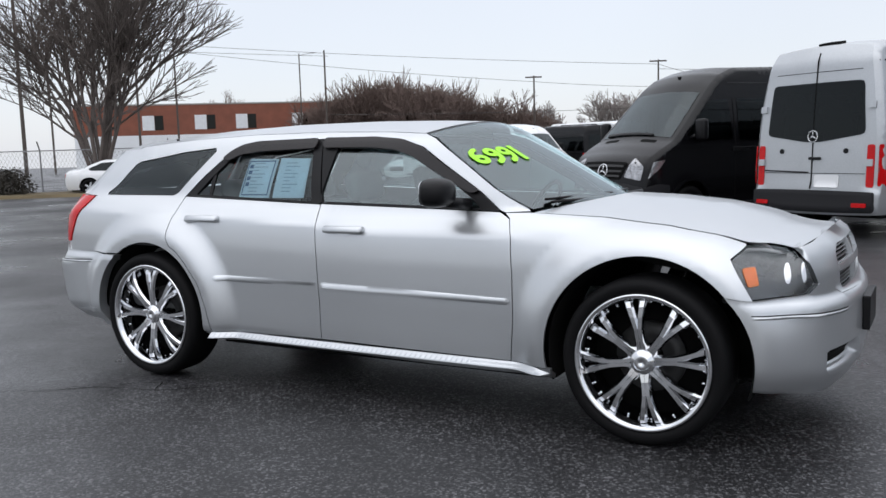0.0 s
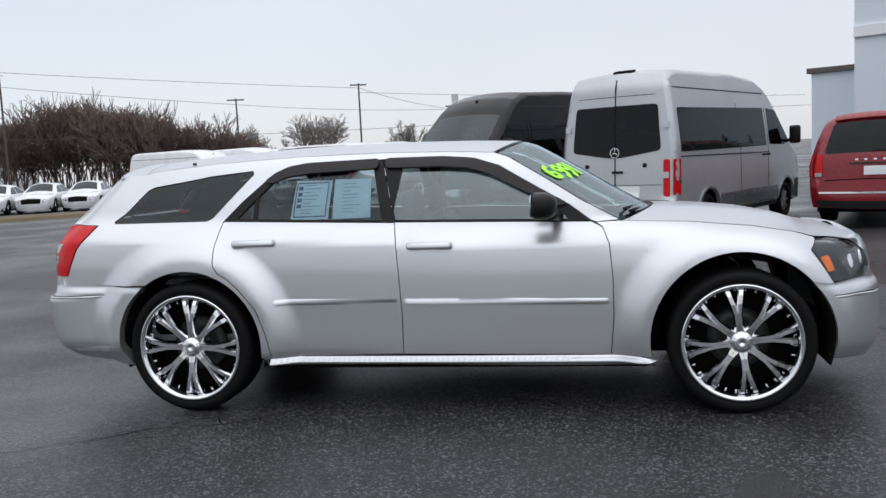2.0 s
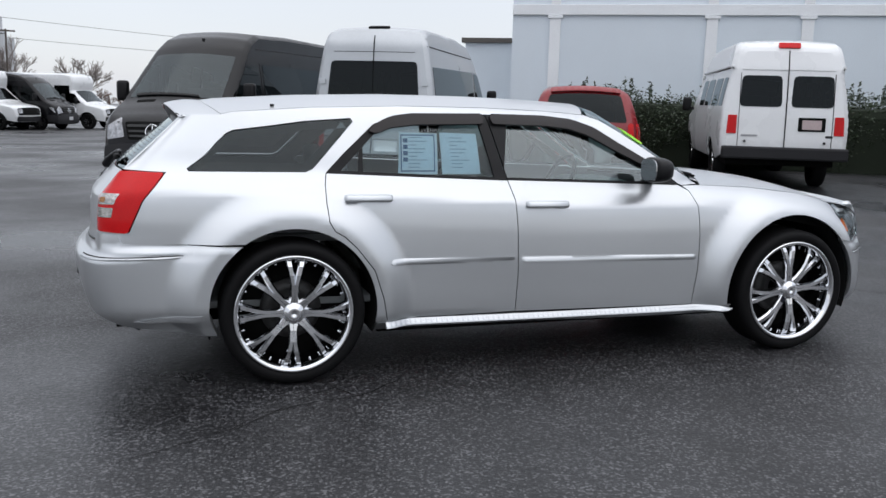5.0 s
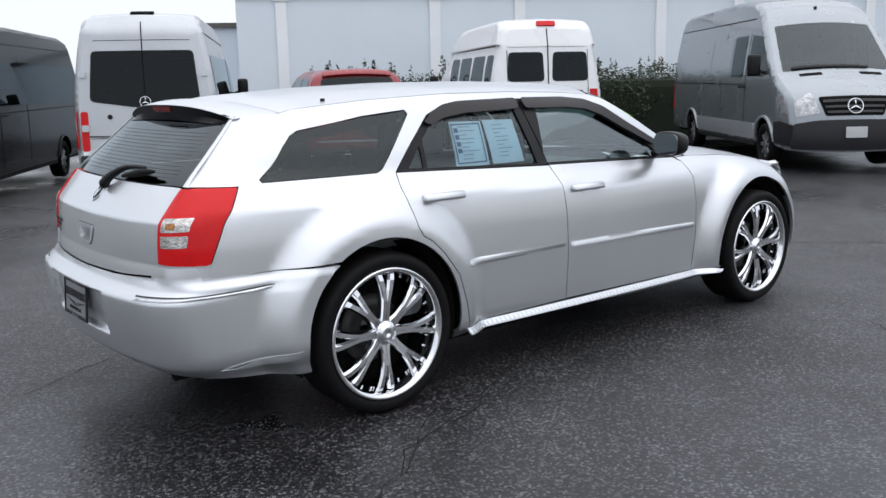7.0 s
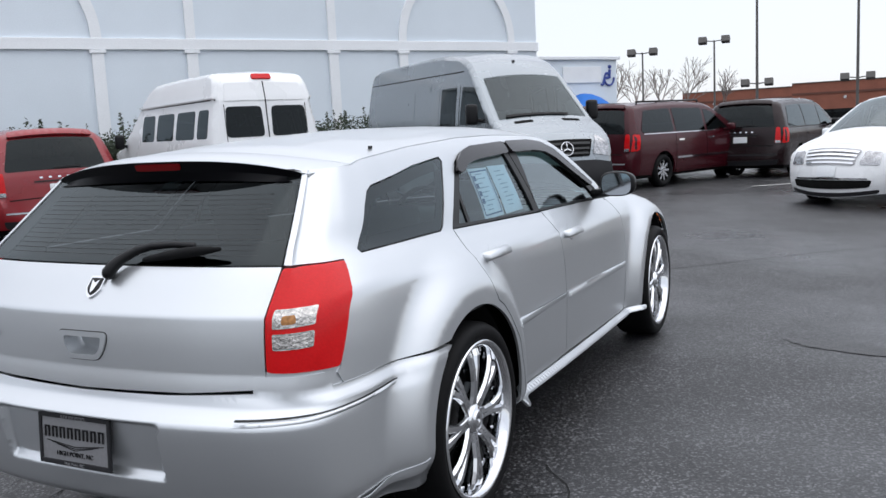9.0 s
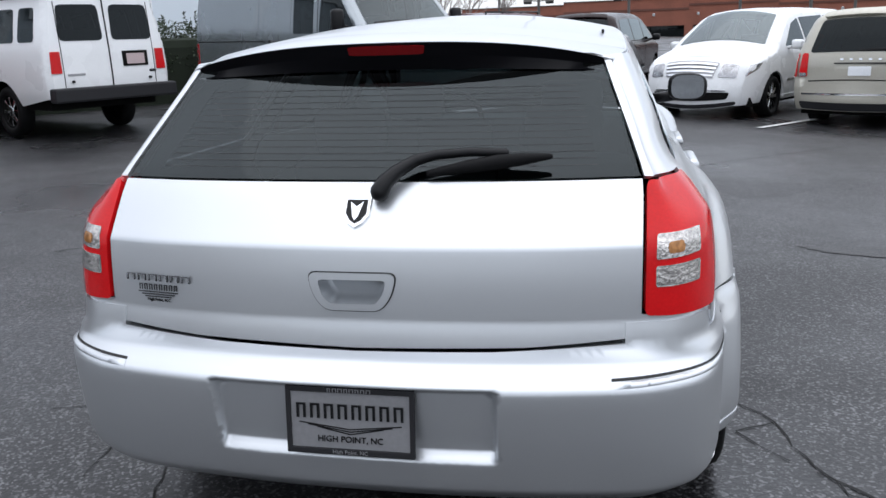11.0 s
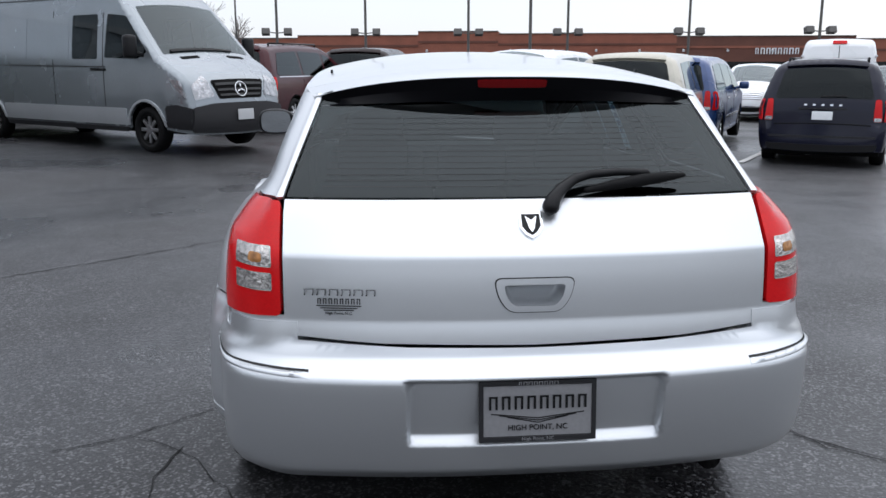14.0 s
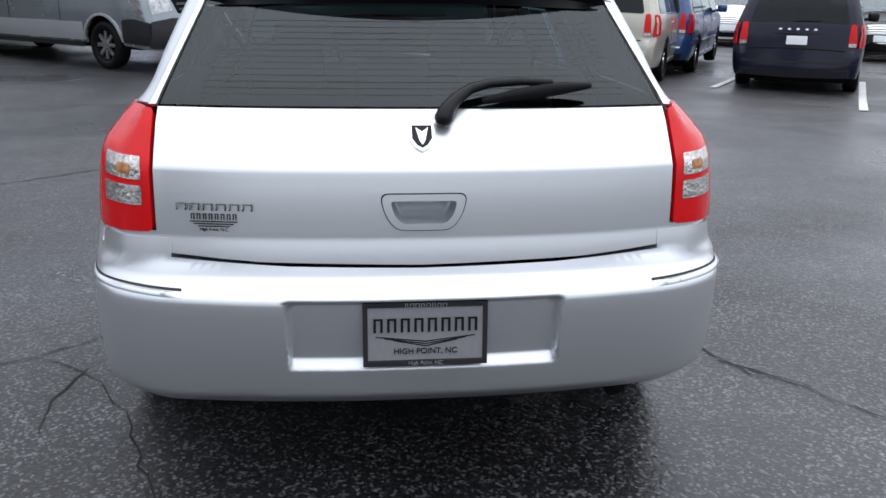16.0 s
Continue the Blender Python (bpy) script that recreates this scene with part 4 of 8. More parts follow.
for k in range(11):
    z = 0.672 + k * 0.0172
    patch("grille_slat", [[(-0.395, z), (0.395, z), (0.395, z + 0.006), (-0.395, z + 0.006)]], across(offset(upper, -0.018), UF0), STEEL, grille, 0.08, 0.012)
for lp in ([(-0.41, 0.745), (0.41, 0.745), (0.41, 0.775), (-0.41, 0.775)], [(-0.016, 0.664), (0.016, 0.664), (0.016, 0.858), (-0.016, 0.858)]):
    patch("grille_bar", [lp], across(offset(upper, 0.002), UF0), SILVER, grille, 0.05, 0.03)
for side in (-1, 1):
    cav = patch("headlamp", [inset(head, 0.004)], mirrored(offset(upper, -0.012), side), HEAD_DARK, wagon, 0.03, 0.03, "dark headlamp with an amber marker", flip=side > 0)
    patch("marker_lens", [rounded([(1.935, 0.80), (1.985, 0.805), (2.005, 0.73), (1.965, 0.725)], 0.008, 2)], mirrored(offset(upper, -0.004), side), AMBER, cav, 0.02, 0.006, "amber side marker", flip=side > 0)
    patch("lens_cover", [inset(head, 0.004)], mirrored(offset(upper, 0.003), side), GLASS_LENS, cav, 0.03, 0.004, flip=side > 0)
    for yy in (0.77, 0.715):
        u = u_front(O_HIGH, yy)
        patch("reflector_bowl", [[(u + 0.016 * math.cos(a), 0.775 + 0.045 * math.sin(a)) for a in np.linspace(0, 6.0, 14)]], mirrored(offset(upper, -0.008), side), CHROME, cav, 0.02, 0.004, flip=side > 0)
    intake = [(UF0 - u_front(O_HIGH, 0.58), 0.36), (0.30, 0.36), (0.30, 0.42), (UF0 - u_front(O_HIGH, 0.60), 0.42)]
    patch("bumper_intake", [[(-a if side < 0 else a, b) for a, b in intake]], across(offset(front_low, 0.003), UF0), DARK, front_bumper, 0.04, 0.01)
bm = bmesh.new()
box(bm, 2.335, 2.37, -0.17, 0.17, 0.44, 0.60, 0.008)
part("plate_bracket", bm, BLACK_TRIM, front_bumper, "black front plate bracket")

# inner shell, floor and arches: near-black stands in for shade in gaps and underneath
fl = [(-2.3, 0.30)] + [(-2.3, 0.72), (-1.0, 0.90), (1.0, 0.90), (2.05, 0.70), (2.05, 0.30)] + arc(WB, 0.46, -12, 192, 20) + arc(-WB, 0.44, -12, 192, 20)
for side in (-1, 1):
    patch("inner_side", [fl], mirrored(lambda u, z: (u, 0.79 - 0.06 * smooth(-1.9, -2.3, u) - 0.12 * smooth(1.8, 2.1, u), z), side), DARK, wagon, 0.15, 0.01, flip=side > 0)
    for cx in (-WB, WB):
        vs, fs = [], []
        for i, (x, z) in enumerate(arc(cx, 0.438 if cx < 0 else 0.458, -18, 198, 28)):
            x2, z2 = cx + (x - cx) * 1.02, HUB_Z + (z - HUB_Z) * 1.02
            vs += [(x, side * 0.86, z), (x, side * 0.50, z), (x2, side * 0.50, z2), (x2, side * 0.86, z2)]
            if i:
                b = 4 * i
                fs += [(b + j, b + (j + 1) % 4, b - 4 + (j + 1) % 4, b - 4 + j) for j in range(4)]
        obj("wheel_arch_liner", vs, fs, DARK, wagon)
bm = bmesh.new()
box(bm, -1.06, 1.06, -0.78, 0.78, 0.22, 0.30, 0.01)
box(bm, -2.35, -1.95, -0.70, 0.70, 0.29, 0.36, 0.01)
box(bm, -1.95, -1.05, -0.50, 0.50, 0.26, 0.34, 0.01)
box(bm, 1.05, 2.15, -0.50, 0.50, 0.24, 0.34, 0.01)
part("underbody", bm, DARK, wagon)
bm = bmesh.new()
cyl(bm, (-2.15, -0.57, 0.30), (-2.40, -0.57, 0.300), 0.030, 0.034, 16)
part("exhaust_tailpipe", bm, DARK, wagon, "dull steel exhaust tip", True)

# mirrors
for side in (-1, 1):
    bm = bmesh.new()
    bmesh.ops.create_uvsphere(bm, u_segments=24, v_segments=14, radius=1)
    for v in bm.verts:
        x, y, z = v.co
        sx = (abs(x) ** 0.75) * (1 if x > 0 else -1)
        sz = (abs(z) ** 0.6) * (1 if z > 0 else -1)
        sy = (abs(y) ** 0.7) * (1 if y > 0 else -1)
        v.co = (0.105 * sx if x > 0 else 0.03 * sx, 0.102 * sy, 0.072 * sz * (1 - 0.12 * max(0, -y)))
    mir = part("door_mirror", bm, BLACK_TRIM, front_doors[0 if side < 0 else 1], "black plastic door mirror", True)
    mir.location = (0.50, side * 0.930, 1.118)
    bm = bmesh.new()
    cyl(bm, (0.06, -side * 0.03, -0.045), (0.10, -side * 0.175, -0.068), 0.026, 0.030, 10)
    part("mirror_stalk", bm, BLACK_TRIM, mir, "", True)
    bm = bmesh.new()
    lp = [(0.084 * math.copysign(abs(math.cos(a)) ** 0.6, math.cos(a)), 0.062 * math.copysign(abs(math.sin(a)) ** 0.6, math.sin(a))) for a in np.linspace(0, 2 * math.pi, 29)[:-1]]
    f = bm.faces.new([bm.verts.new((-0.032, a, b)) for a, b in lp])
    r = bmesh.ops.extrude_face_region(bm, geom=[f])
    bmesh.ops.translate(bm, vec=(0.006, 0, 0), verts=[v for v in r["geom"] if isinstance(v, bmesh.types.BMVert)])
    # grey base puts a darker reflected scene into the mirror's colour
    part("mirror_glass", bm, surf("dimmed_mirror", (0.38, 0.40, 0.42), 0.05, 1.0, var=0.02) if side < 0 else bpy.data.materials["dimmed_mirror"], mir, "mirror glass")

# windscreen wipers and washer jets
for y0, y1 in ((0.50, -0.12), (-0.05, -0.60)):
    bm = bmesh.new()
    cyl(bm, (1.12 - 0.12 * y0 * y0, y0, 1.045), (1.09 - 0.30 * y1 * y1, y1, 1.055), 0.010, 0.007, 8)
    cyl(bm, (1.09 - 0.10 * y0 * y0, y0 * 0.6, 1.066), (1.06 - 0.30 * y1 * y1, y1 * 1.02, 1.068), 0.008, 0.006, 8)
    part("windscreen_wiper", bm, BLACK_TRIM, wagon, "black wiper", True)
# short aerial fin pads at the rail ends of the roof
for side in (-1, 1):
    bm = bmesh.new()
    box(bm, -1.60, -1.578, side * 0.545 - 0.004, side * 0.545 + 0.004, 1.422, 1.434, 0.002)
    part("roof_rail_cap", bm, BLACK_TRIM, wagon)


# ---- wheels ----
def build_wheel():
    w = new("wheel")
    w.parent = wagon
    prof = [(0.302, -0.110), (0.318, -0.125), (0.345, -0.128), (0.362, -0.118), (0.3735, -0.095), (0.3755, -0.05), (0.3755, 0.05), (0.3735, 0.095), (0.362, 0.118), (0.345, 0.128), (0.318, 0.125), (0.302, 0.110), (0.296, 0.10), (0.296, -0.10)]
    obj("tyre", *lathe(prof, 72), RUBBER, w, "low-profile black tyre")
    lip = [(0.308, -0.116), (0.306, -0.126), (0.298, -0.128), (0.287, -0.120), (0.279, -0.100), (0.272, -0.06), (0.270, 0.09), (0.276, 0.11), (0.300, 0.11), (0.300, -0.10)]
    obj("rim", *lathe(lip, 72), CHROME, w, "deep polished chrome rim")
    obj("brake_disc", *lathe([(0.16, 0.03), (0.16, 0.055), (0.06, 0.055), (0.06, 0.03)], 40), DARK_STEEL, w)
    # black disc added as the shade behind the spokes
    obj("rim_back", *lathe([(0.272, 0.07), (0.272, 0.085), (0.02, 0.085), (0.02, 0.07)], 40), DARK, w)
    ys = -0.075
    prev = None
    for k in range(8):
        a = radians(97 + 45 * k)
        if prev is None:
            bm = bmesh.new()
            # each spoke leaves the hub as one bar and splits into two towards the rim
            for sgn in (-1, 1):
                pts = [(0.030, 0.010 * sgn, ys - 0.004), (0.09, 0.007 * sgn, ys - 0.014), (0.15, 0.009 * sgn, ys - 0.020), (0.20, 0.018 * sgn, ys - 0.022), (0.245, 0.028 * sgn, ys - 0.018), (0.272, 0.034 * sgn, ys - 0.008)]
                wd = [0.024, 0.016, 0.015, 0.0165, 0.0185, 0.020]
                rings = []
                for (r, o, y), h in zip(pts, wd):
                    rings.append([bm.verts.new((r, y + 0.0, o - h)), bm.verts.new((r, y - 0.012, o - h * 0.55)), bm.verts.new((r, y - 0.012, o + h * 0.55)), bm.verts.new((r, y, o + h)), bm.verts.new((r, y + 0.03, o + h)), bm.verts.new((r, y + 0.03, o - h))])
                for r1, r2 in zip(rings, rings[1:]):
                    for i in range(6):
                        bm.faces.new((r1[i], r1[(i + 1) % 6], r2[(i + 1) % 6], r2[i]))
                bm.faces.new(rings[-1]), bm.faces.new(rings[0][::-1])
            prev = part("spoke", bm, CHROME, w, "split chrome spoke")
            s = prev
        else:
            s = new("spoke", prev.data)
            s.parent = w
            s["label"] = "split chrome spoke"
        s.rotation_euler = (0, -a, 0)
    obj("hub_cap", *lathe([(0.058, ys + 0.02), (0.056, ys - 0.022), (0.050, ys - 0.030), (0.036, ys - 0.030), (0.034, ys - 0.036), (0.030, ys - 0.038), (0.001, ys - 0.037), (0.001, ys + 0.02)], 32), CHROME, w, "chrome centre cap")
    stud = None
    for k in range(32):
        a = 2 * math.pi * (k + 0.5) / 32
        if stud is None:
            bm = bmesh.new()
            cyl(bm, (0, 0, 0), (0, -0.016, 0), 0.0075, 0.006, 8)
            stud = part("rim_stud", bm, CHROME, w, "", True)
            s = stud
        else:
            s = new("rim_stud", stud.data)
            s.parent = w
        s.location = (0.266 * math.cos(a), -0.045, 0.266 * math.sin(a))
    return w


def place_wheel(w, x, side, turn):
    m = pose(x, side * 0.805, 0.3755, 0, turn, 0) if side < 0 else pose(x, side * 0.805, 0.3755, 0, turn, 180)
    w.matrix_basis = m


first_wheel = build_wheel()
wheels = [first_wheel] + [copy_thing(first_wheel, pose(0, 0, 0)) for _ in range(3)]
for w, (x, side, turn) in zip(wheels, ((WB, -1, 0), (-WB, -1, 9), (WB, 1, 20), (-WB, 1, 33))):
    place_wheel(w, x, side, turn)
    w["label"] = "large chrome wheel on a thin tyre"

# ---- cabin ----
def build_cabin():
    cab = tagged(new("cabin"), "")
    cab.parent = wagon
    for x, y, h in ((0.15, -0.37, 1.0), (0.15, 0.37, 1.0), (-0.78, -0.40, 0.96), (-0.78, 0.40, 0.96), (-0.78, 0.0, 0.92)):
        wd = 0.25 if y else 0.16
        bm = bmesh.new()
        box(bm, x - 0.27, x + 0.27, y - wd, y + wd, 0.42, 0.60, 0.05)
        box(bm, -0.08, 0.08, -wd, wd, 0, h - 0.50, 0.06, pose(x - 0.27, y, 0.54, 0, -16, 0))
        box(bm, -0.05, 0.05, -0.14, 0.14, 0, 0.17, 0.045, pose(x - 0.42, y, h + 0.045, 0, -12, 0))
        part("seat", bm, SEAT, cab, "grey cloth seat with a head restraint", True)
    bm = bmesh.new()
    box(bm, 0.62, 1.0, -0.72, 0.72, 0.70, 0.955, 0.06)
    part("dashboard", bm, SEAT, cab, "dark dashboard", True)
    vs, fs = lathe([(0.185 + 0.015 * math.cos(a), 0.015 * math.sin(a)) for a in np.linspace(0, 2 * math.pi, 9)[:-1]], 32, "z")
    sw = obj("steering_wheel", vs, fs, BLACK_TRIM, cab, "black steering wheel")
    sw.matrix_basis = pose(0.52, 0.37, 0.94, 0, -65, 0)
    bm = bmesh.new()
    box(bm, -2.2, 0.9, -0.74, 0.74, 0.38, 0.42, 0.01)
    box(bm, -2.25, -1.1, -0.60, 0.60, 0.70, 0.74, 0.01)
    part("cabin_floor", bm, SEAT, cab)
    bm = bmesh.new()
    box(bm, 0.29, 0.31, -0.13, 0.13, 1.315, 1.375, 0.01)
    part("rear_view_mirror", bm, BLACK_TRIM, cab, "", True)


build_cabin()
# cloth lining inside the body sides and under the roof
for side in (-1, 1):
    patch("side_lining", [[(UC + 0.17, 0.80), (-1.0, 0.80), (-1.30, 1.07), (-1.17, 1.18), (-1.02, 1.335), (-0.95, 1.365), (0.10, 1.368), (0.24, 1.33), (0.20, 1.40), (-0.4, 1.43), (-1.4, 1.412), (-1.9, 1.36), (UC + 0.17, 1.27)], inset(quarter_glass, -0.01)], mirrored(offset(upper, -0.022), side), DARK_PLASTIC, wagon, 0.07, 0.006, "dark inner lining", flip=side > 0)
patch("roof_lining", [[(0.06, -0.93), (0.95, -0.93), (0.95, 0.93), (0.06, 0.93)]], lambda t, v: (lambda p: (p[0], p[1], p[2] - 0.025))(roof_map(t, v)), SEAT, wagon, 0.08, 0.006, "grey cloth headlining", flip=True)
# papers behind the rear door glass, facing outwards
for u0, u1, tilt in ((-0.93, -0.705, 0.012), (-0.69, -0.465, -0.004)):
    fm = mirrored(lambda u, z: tuple(Vector(offset(upper, -0.024)(u, z)) + Vector((tilt * (z - 1.2) * 6, 0, 0))), -1)
    sheet = patch("window_sheet", [[(u0, 1.085), (u1, 1.085), (u1, 1.305), (u0 + 0.01, 1.31)]], fm, PAPER, wagon, 0.06, 0.002, "pale blue printed sheet behind the glass")
    fm2 = mirrored(lambda u, z: tuple(Vector(offset(upper, -0.021)(u, z)) + Vector((tilt * (z - 1.2) * 6, 0, 0))), -1)
    if u0 < -0.8:
        a, b, c, d = u0 + 0.015, u1 - 0.015, 1.098, 1.296
        patch("sheet_border", [[(a, c), (b, c), (b, d), (a, d)], [(a + 0.006, c + 0.006), (b - 0.006, c + 0.006), (b - 0.006, d - 0.006), (a + 0.006, d - 0.006)]], fm2, INK, sheet, 0.06, 0.001)
        for j in range(4):
            z = 1.275 - j * 0.034
            patch("print_block", [[(a + 0.014, z - 0.022), (a + 0.040, z - 0.022), (a + 0.040, z), (a + 0.014, z)]], fm2, INK, sheet, 0.06, 0.001)
    for j in range(9):
        z = 1.278 - j * 0.020
        patch("print_line", [[(u0 + 0.06, z), (u0 + 0.06 + 0.11 * (0.7 + 0.3 * math.sin(j * 2.3)), z), (u0 + 0.06 + 0.11 * (0.7 + 0.3 * math.sin(j * 2.3)), z + 0.004), (u0 + 0.06, z + 0.004)]], fm2, surf("pale_ink", (0.30, 0.42, 0.52), 0.6) if j == 0 and u0 < -0.8 else bpy.data.materials["pale_ink"], sheet, 0.06, 0.001)


def lettering(name, text, size, material, parent, m, depth=0.002, label="", bold=0.0):
    """Raised lettering in the built-in face, as a mesh."""
    cu = bpy.data.curves.new(name, "FONT")
    cu.body, cu.size, cu.extrude, cu.align_x, cu.align_y, cu.offset = text, size, depth, "CENTER", "CENTER", bold
    tmp = new(name, cu)
    dg = bpy.context.evaluated_depsgraph_get()
    me = bpy.data.meshes.new_from_object(tmp.evaluated_get(dg))
    bpy.data.objects.remove(tmp)
    me.materials.clear()
    me.materials.append(material)
    ob = new(name, me)
    ob.parent = parent
    ob.matrix_basis = m
    if label:
        ob["label"] = label
    return ob


def blocks(name, count, width, height, material, parent, m, depth, label=""):
    """A trade mark as a row of plain raised blocks."""
    rng = random.Random(count * 7 + int(width * 100))
    bm = bmesh.new()
    step = width / count
    for k in range(count):
        x = -width / 2 + (k + 0.5) * step
        w = step * rng.uniform(0.52, 0.80) / 2
        h = height / 2
        t = min(w * 0.42, height * 0.16)
        for a in ((x - w, x - w + t * 1.3, -h, h), (x + w - t * 1.3, x + w, -h, h), (x - w + t * 1.3, x + w - t * 1.3, h - t, h)):
            box(bm, *a, 0, depth)
    ob = part(name, bm, material, parent, label)
    ob.matrix_basis = m
    return ob


def facing(p, ahead, up=(0, 0, 1)):
    """A pose whose z looks along ahead and whose y is as near to up as can be."""
    z = Vector(ahead).normalized()
    x = Vector(up).cross(z).normalized()
    y = z.cross(x)
    return Matrix.Translation(p) @ Matrix((x, y, z)).transposed().to_4x4()


# badge blocks and dealer mark on the gate
gx, gy, gz = upper(UR0 + 0.52, 0.868)
nrm = (-1.0, 0.17, 0.06)
for k in range(6):
    m_b = facing((gx - 0.003, gy, gz), nrm) @ pose(-0.08 + 0.033 * k, 0, 0)
    # black backing paints the dark lower half that the chrome would reflect
    edge = blocks("badge_block", 1, 0.037, 0.0165, BLACK_TRIM, tailgate, m_b, 0.003, "chrome badge block on a dark backing for its dim reflection")
    blocks("block_face", 1, 0.035, 0.012, CHROME, edge, pose(0, 0.0018, 0.003), 0.002)
for k in range(8):
    blocks("dealer_block", 1, 0.016, 0.015, BLACK_TRIM, tailgate, facing((gx - 0.004, gy, gz - 0.024), nrm) @ pose(-0.0525 + 0.015 * k, 0, 0), 0.001)
lettering("dealer_town", "High Point, N.C.", 0.011, BLACK_TRIM, tailgate, facing((gx - 0.004, gy, gz - 0.057), nrm), 0.0008, "small dark lettering")
bm = bmesh.new()
for k, (w2, z2) in enumerate(((0.06, -0.036), (0.05, -0.041), (0.04, -0.046))):
    box(bm, -w2, w2, -0.0012, 0.0012, 0, 0.001)
    for v in bm.verts[-8:]:
        v.co.y += z2 - 0.006 * (1 - abs(v.co.x) / 0.06)
part("dealer_lines", bm, BLACK_TRIM, tailgate).matrix_basis = facing((gx - 0.004, gy, gz), nrm)
# dealer plate in its frame
plate = new("dealer_plate")
plate.parent = wagon
plate["label"] = "grey dealer plate in a dark frame"
plate.matrix_basis = facing((-2.606, 0, 0.561), (-1, 0, 0.07))
bm = bmesh.new()
box(bm, -0.150, 0.150, -0.075, 0.075, -0.003, 0.001, 0.0008)
part("plate_sheet", bm, PLATE_GREY, plate)
bm = bmesh.new()
for a in ((-0.157, 0.157, 0.070, 0.083), (-0.157, 0.157, -0.083, -0.068), (-0.157, -0.145, -0.072, 0.072), (0.145, 0.157, -0.072, 0.072)):
    box(bm, *a, -0.004, 0.006, 0.002)
part("plate_frame", bm, DARK_PLASTIC, plate, "dark plastic plate frame")
for k in range(8):
    blocks("plate_block", 1, 0.034, 0.036, BLACK_TRIM, plate, pose(-0.119 + 0.034 * k, 0.024, 0.0035), 0.002)
lettering("plate_town", "HIGH POINT, NC", 0.021, BLACK_TRIM, plate, pose(0, -0.045, 0.0035), 0.001, "dark lettering")
lettering("frame_town", "High Point, NC", 0.014, PLATE_GREY, plate, pose(0, -0.0755, 0.0072), 0.0006)
blocks("frame_mark", 8, 0.11, 0.009, PLATE_GREY, plate, pose(0, 0.0765, 0.0068), 0.0008)
for k in range(3):
    for s in (-1, 1):
        p0, p1 = (0.0, -0.020 - 0.006 * k), (s * (0.125 - 0.022 * k), -0.006 - 0.005 * k)
        d = Vector((p1[0] - p0[0], p1[1] - p0[1]))
        bm = bmesh.new()
        box(bm, 0, d.length, -0.0013, 0.0013, 0.001, 0.0025, 0, pose(p0[0], p0[1], 0, 0, 0, math.degrees(math.atan2(d.y, d.x))))
        part("plate_line", bm, BLACK_TRIM, plate)
# price written in marker on the windscreen, following the glass
price = new("price_writing")
price.parent = wagon
price["label"] = "lime green price in marker on the windscreen"


def on_screen(px, py):
    """A place on the windscreen's outer face, px across and py up the glass."""
    tt, vv = 0.575 + 0.85 * (py - 0.06 * px) / 0.80, -0.645 + 0.84 * px / 0.66
    a, b, c = Vector(ws_map(tt, vv)), Vector(ws_map(tt + 0.01, vv)), Vector(ws_map(tt, vv + 0.01))
    return tuple(a + (c - a).cross(b - a).normalized() * 0.007)


def stroke(points, w):
    """The outline of a marker stroke through the points."""
    pts = [Vector(p) for p in points]
    left, right = [], []
    for i, p in enumerate(pts):
        d = (pts[min(i + 1, len(pts) - 1)] - pts[max(i - 1, 0)]).normalized()
        n = Vector((-d.y, d.x)) * w / 2
        left.append(tuple(p + n)), right.append(tuple(p - n))
    return left + right[::-1]


def oval(x, y, rx, ry, n=22):
    return [(x + rx * math.cos(2 * math.pi * i / n), y + ry * math.sin(2 * math.pi * i / n)) for i in range(n)]


for kind, at in (("six", -0.165), ("nine", -0.055), ("nine", 0.050), ("one", 0.140)):
    if kind == "one":
        lp = stroke([(at, 0.080), (at + 0.005, 0.0), (at + 0.012, -0.080)], 0.036)
        patch("price_digit", [lp], on_screen, LIME, price, 0.02, 0.003)
        continue
    q = -1 if kind == "six" else 1
    digit = patch("price_digit", [oval(at, q * 0.030, 0.050, 0.050), oval(at, q * 0.030, 0.017, 0.017, 12)], on_screen, LIME, price, 0.02, 0.003)
    tail_pts = [(at + q * x, q * y) for x, y in ((0.036, 0.02), (0.034, -0.02), (0.020, -0.055), (-0.012, -0.078), (-0.030, -0.076))]
    patch("digit_tail", [stroke(tail_pts, 0.034)], lambda x, y: tuple(Vector(on_screen(x, y)) + Vector((0.0004, 0, 0.0008))), LIME, digit, 0.02, 0.003)


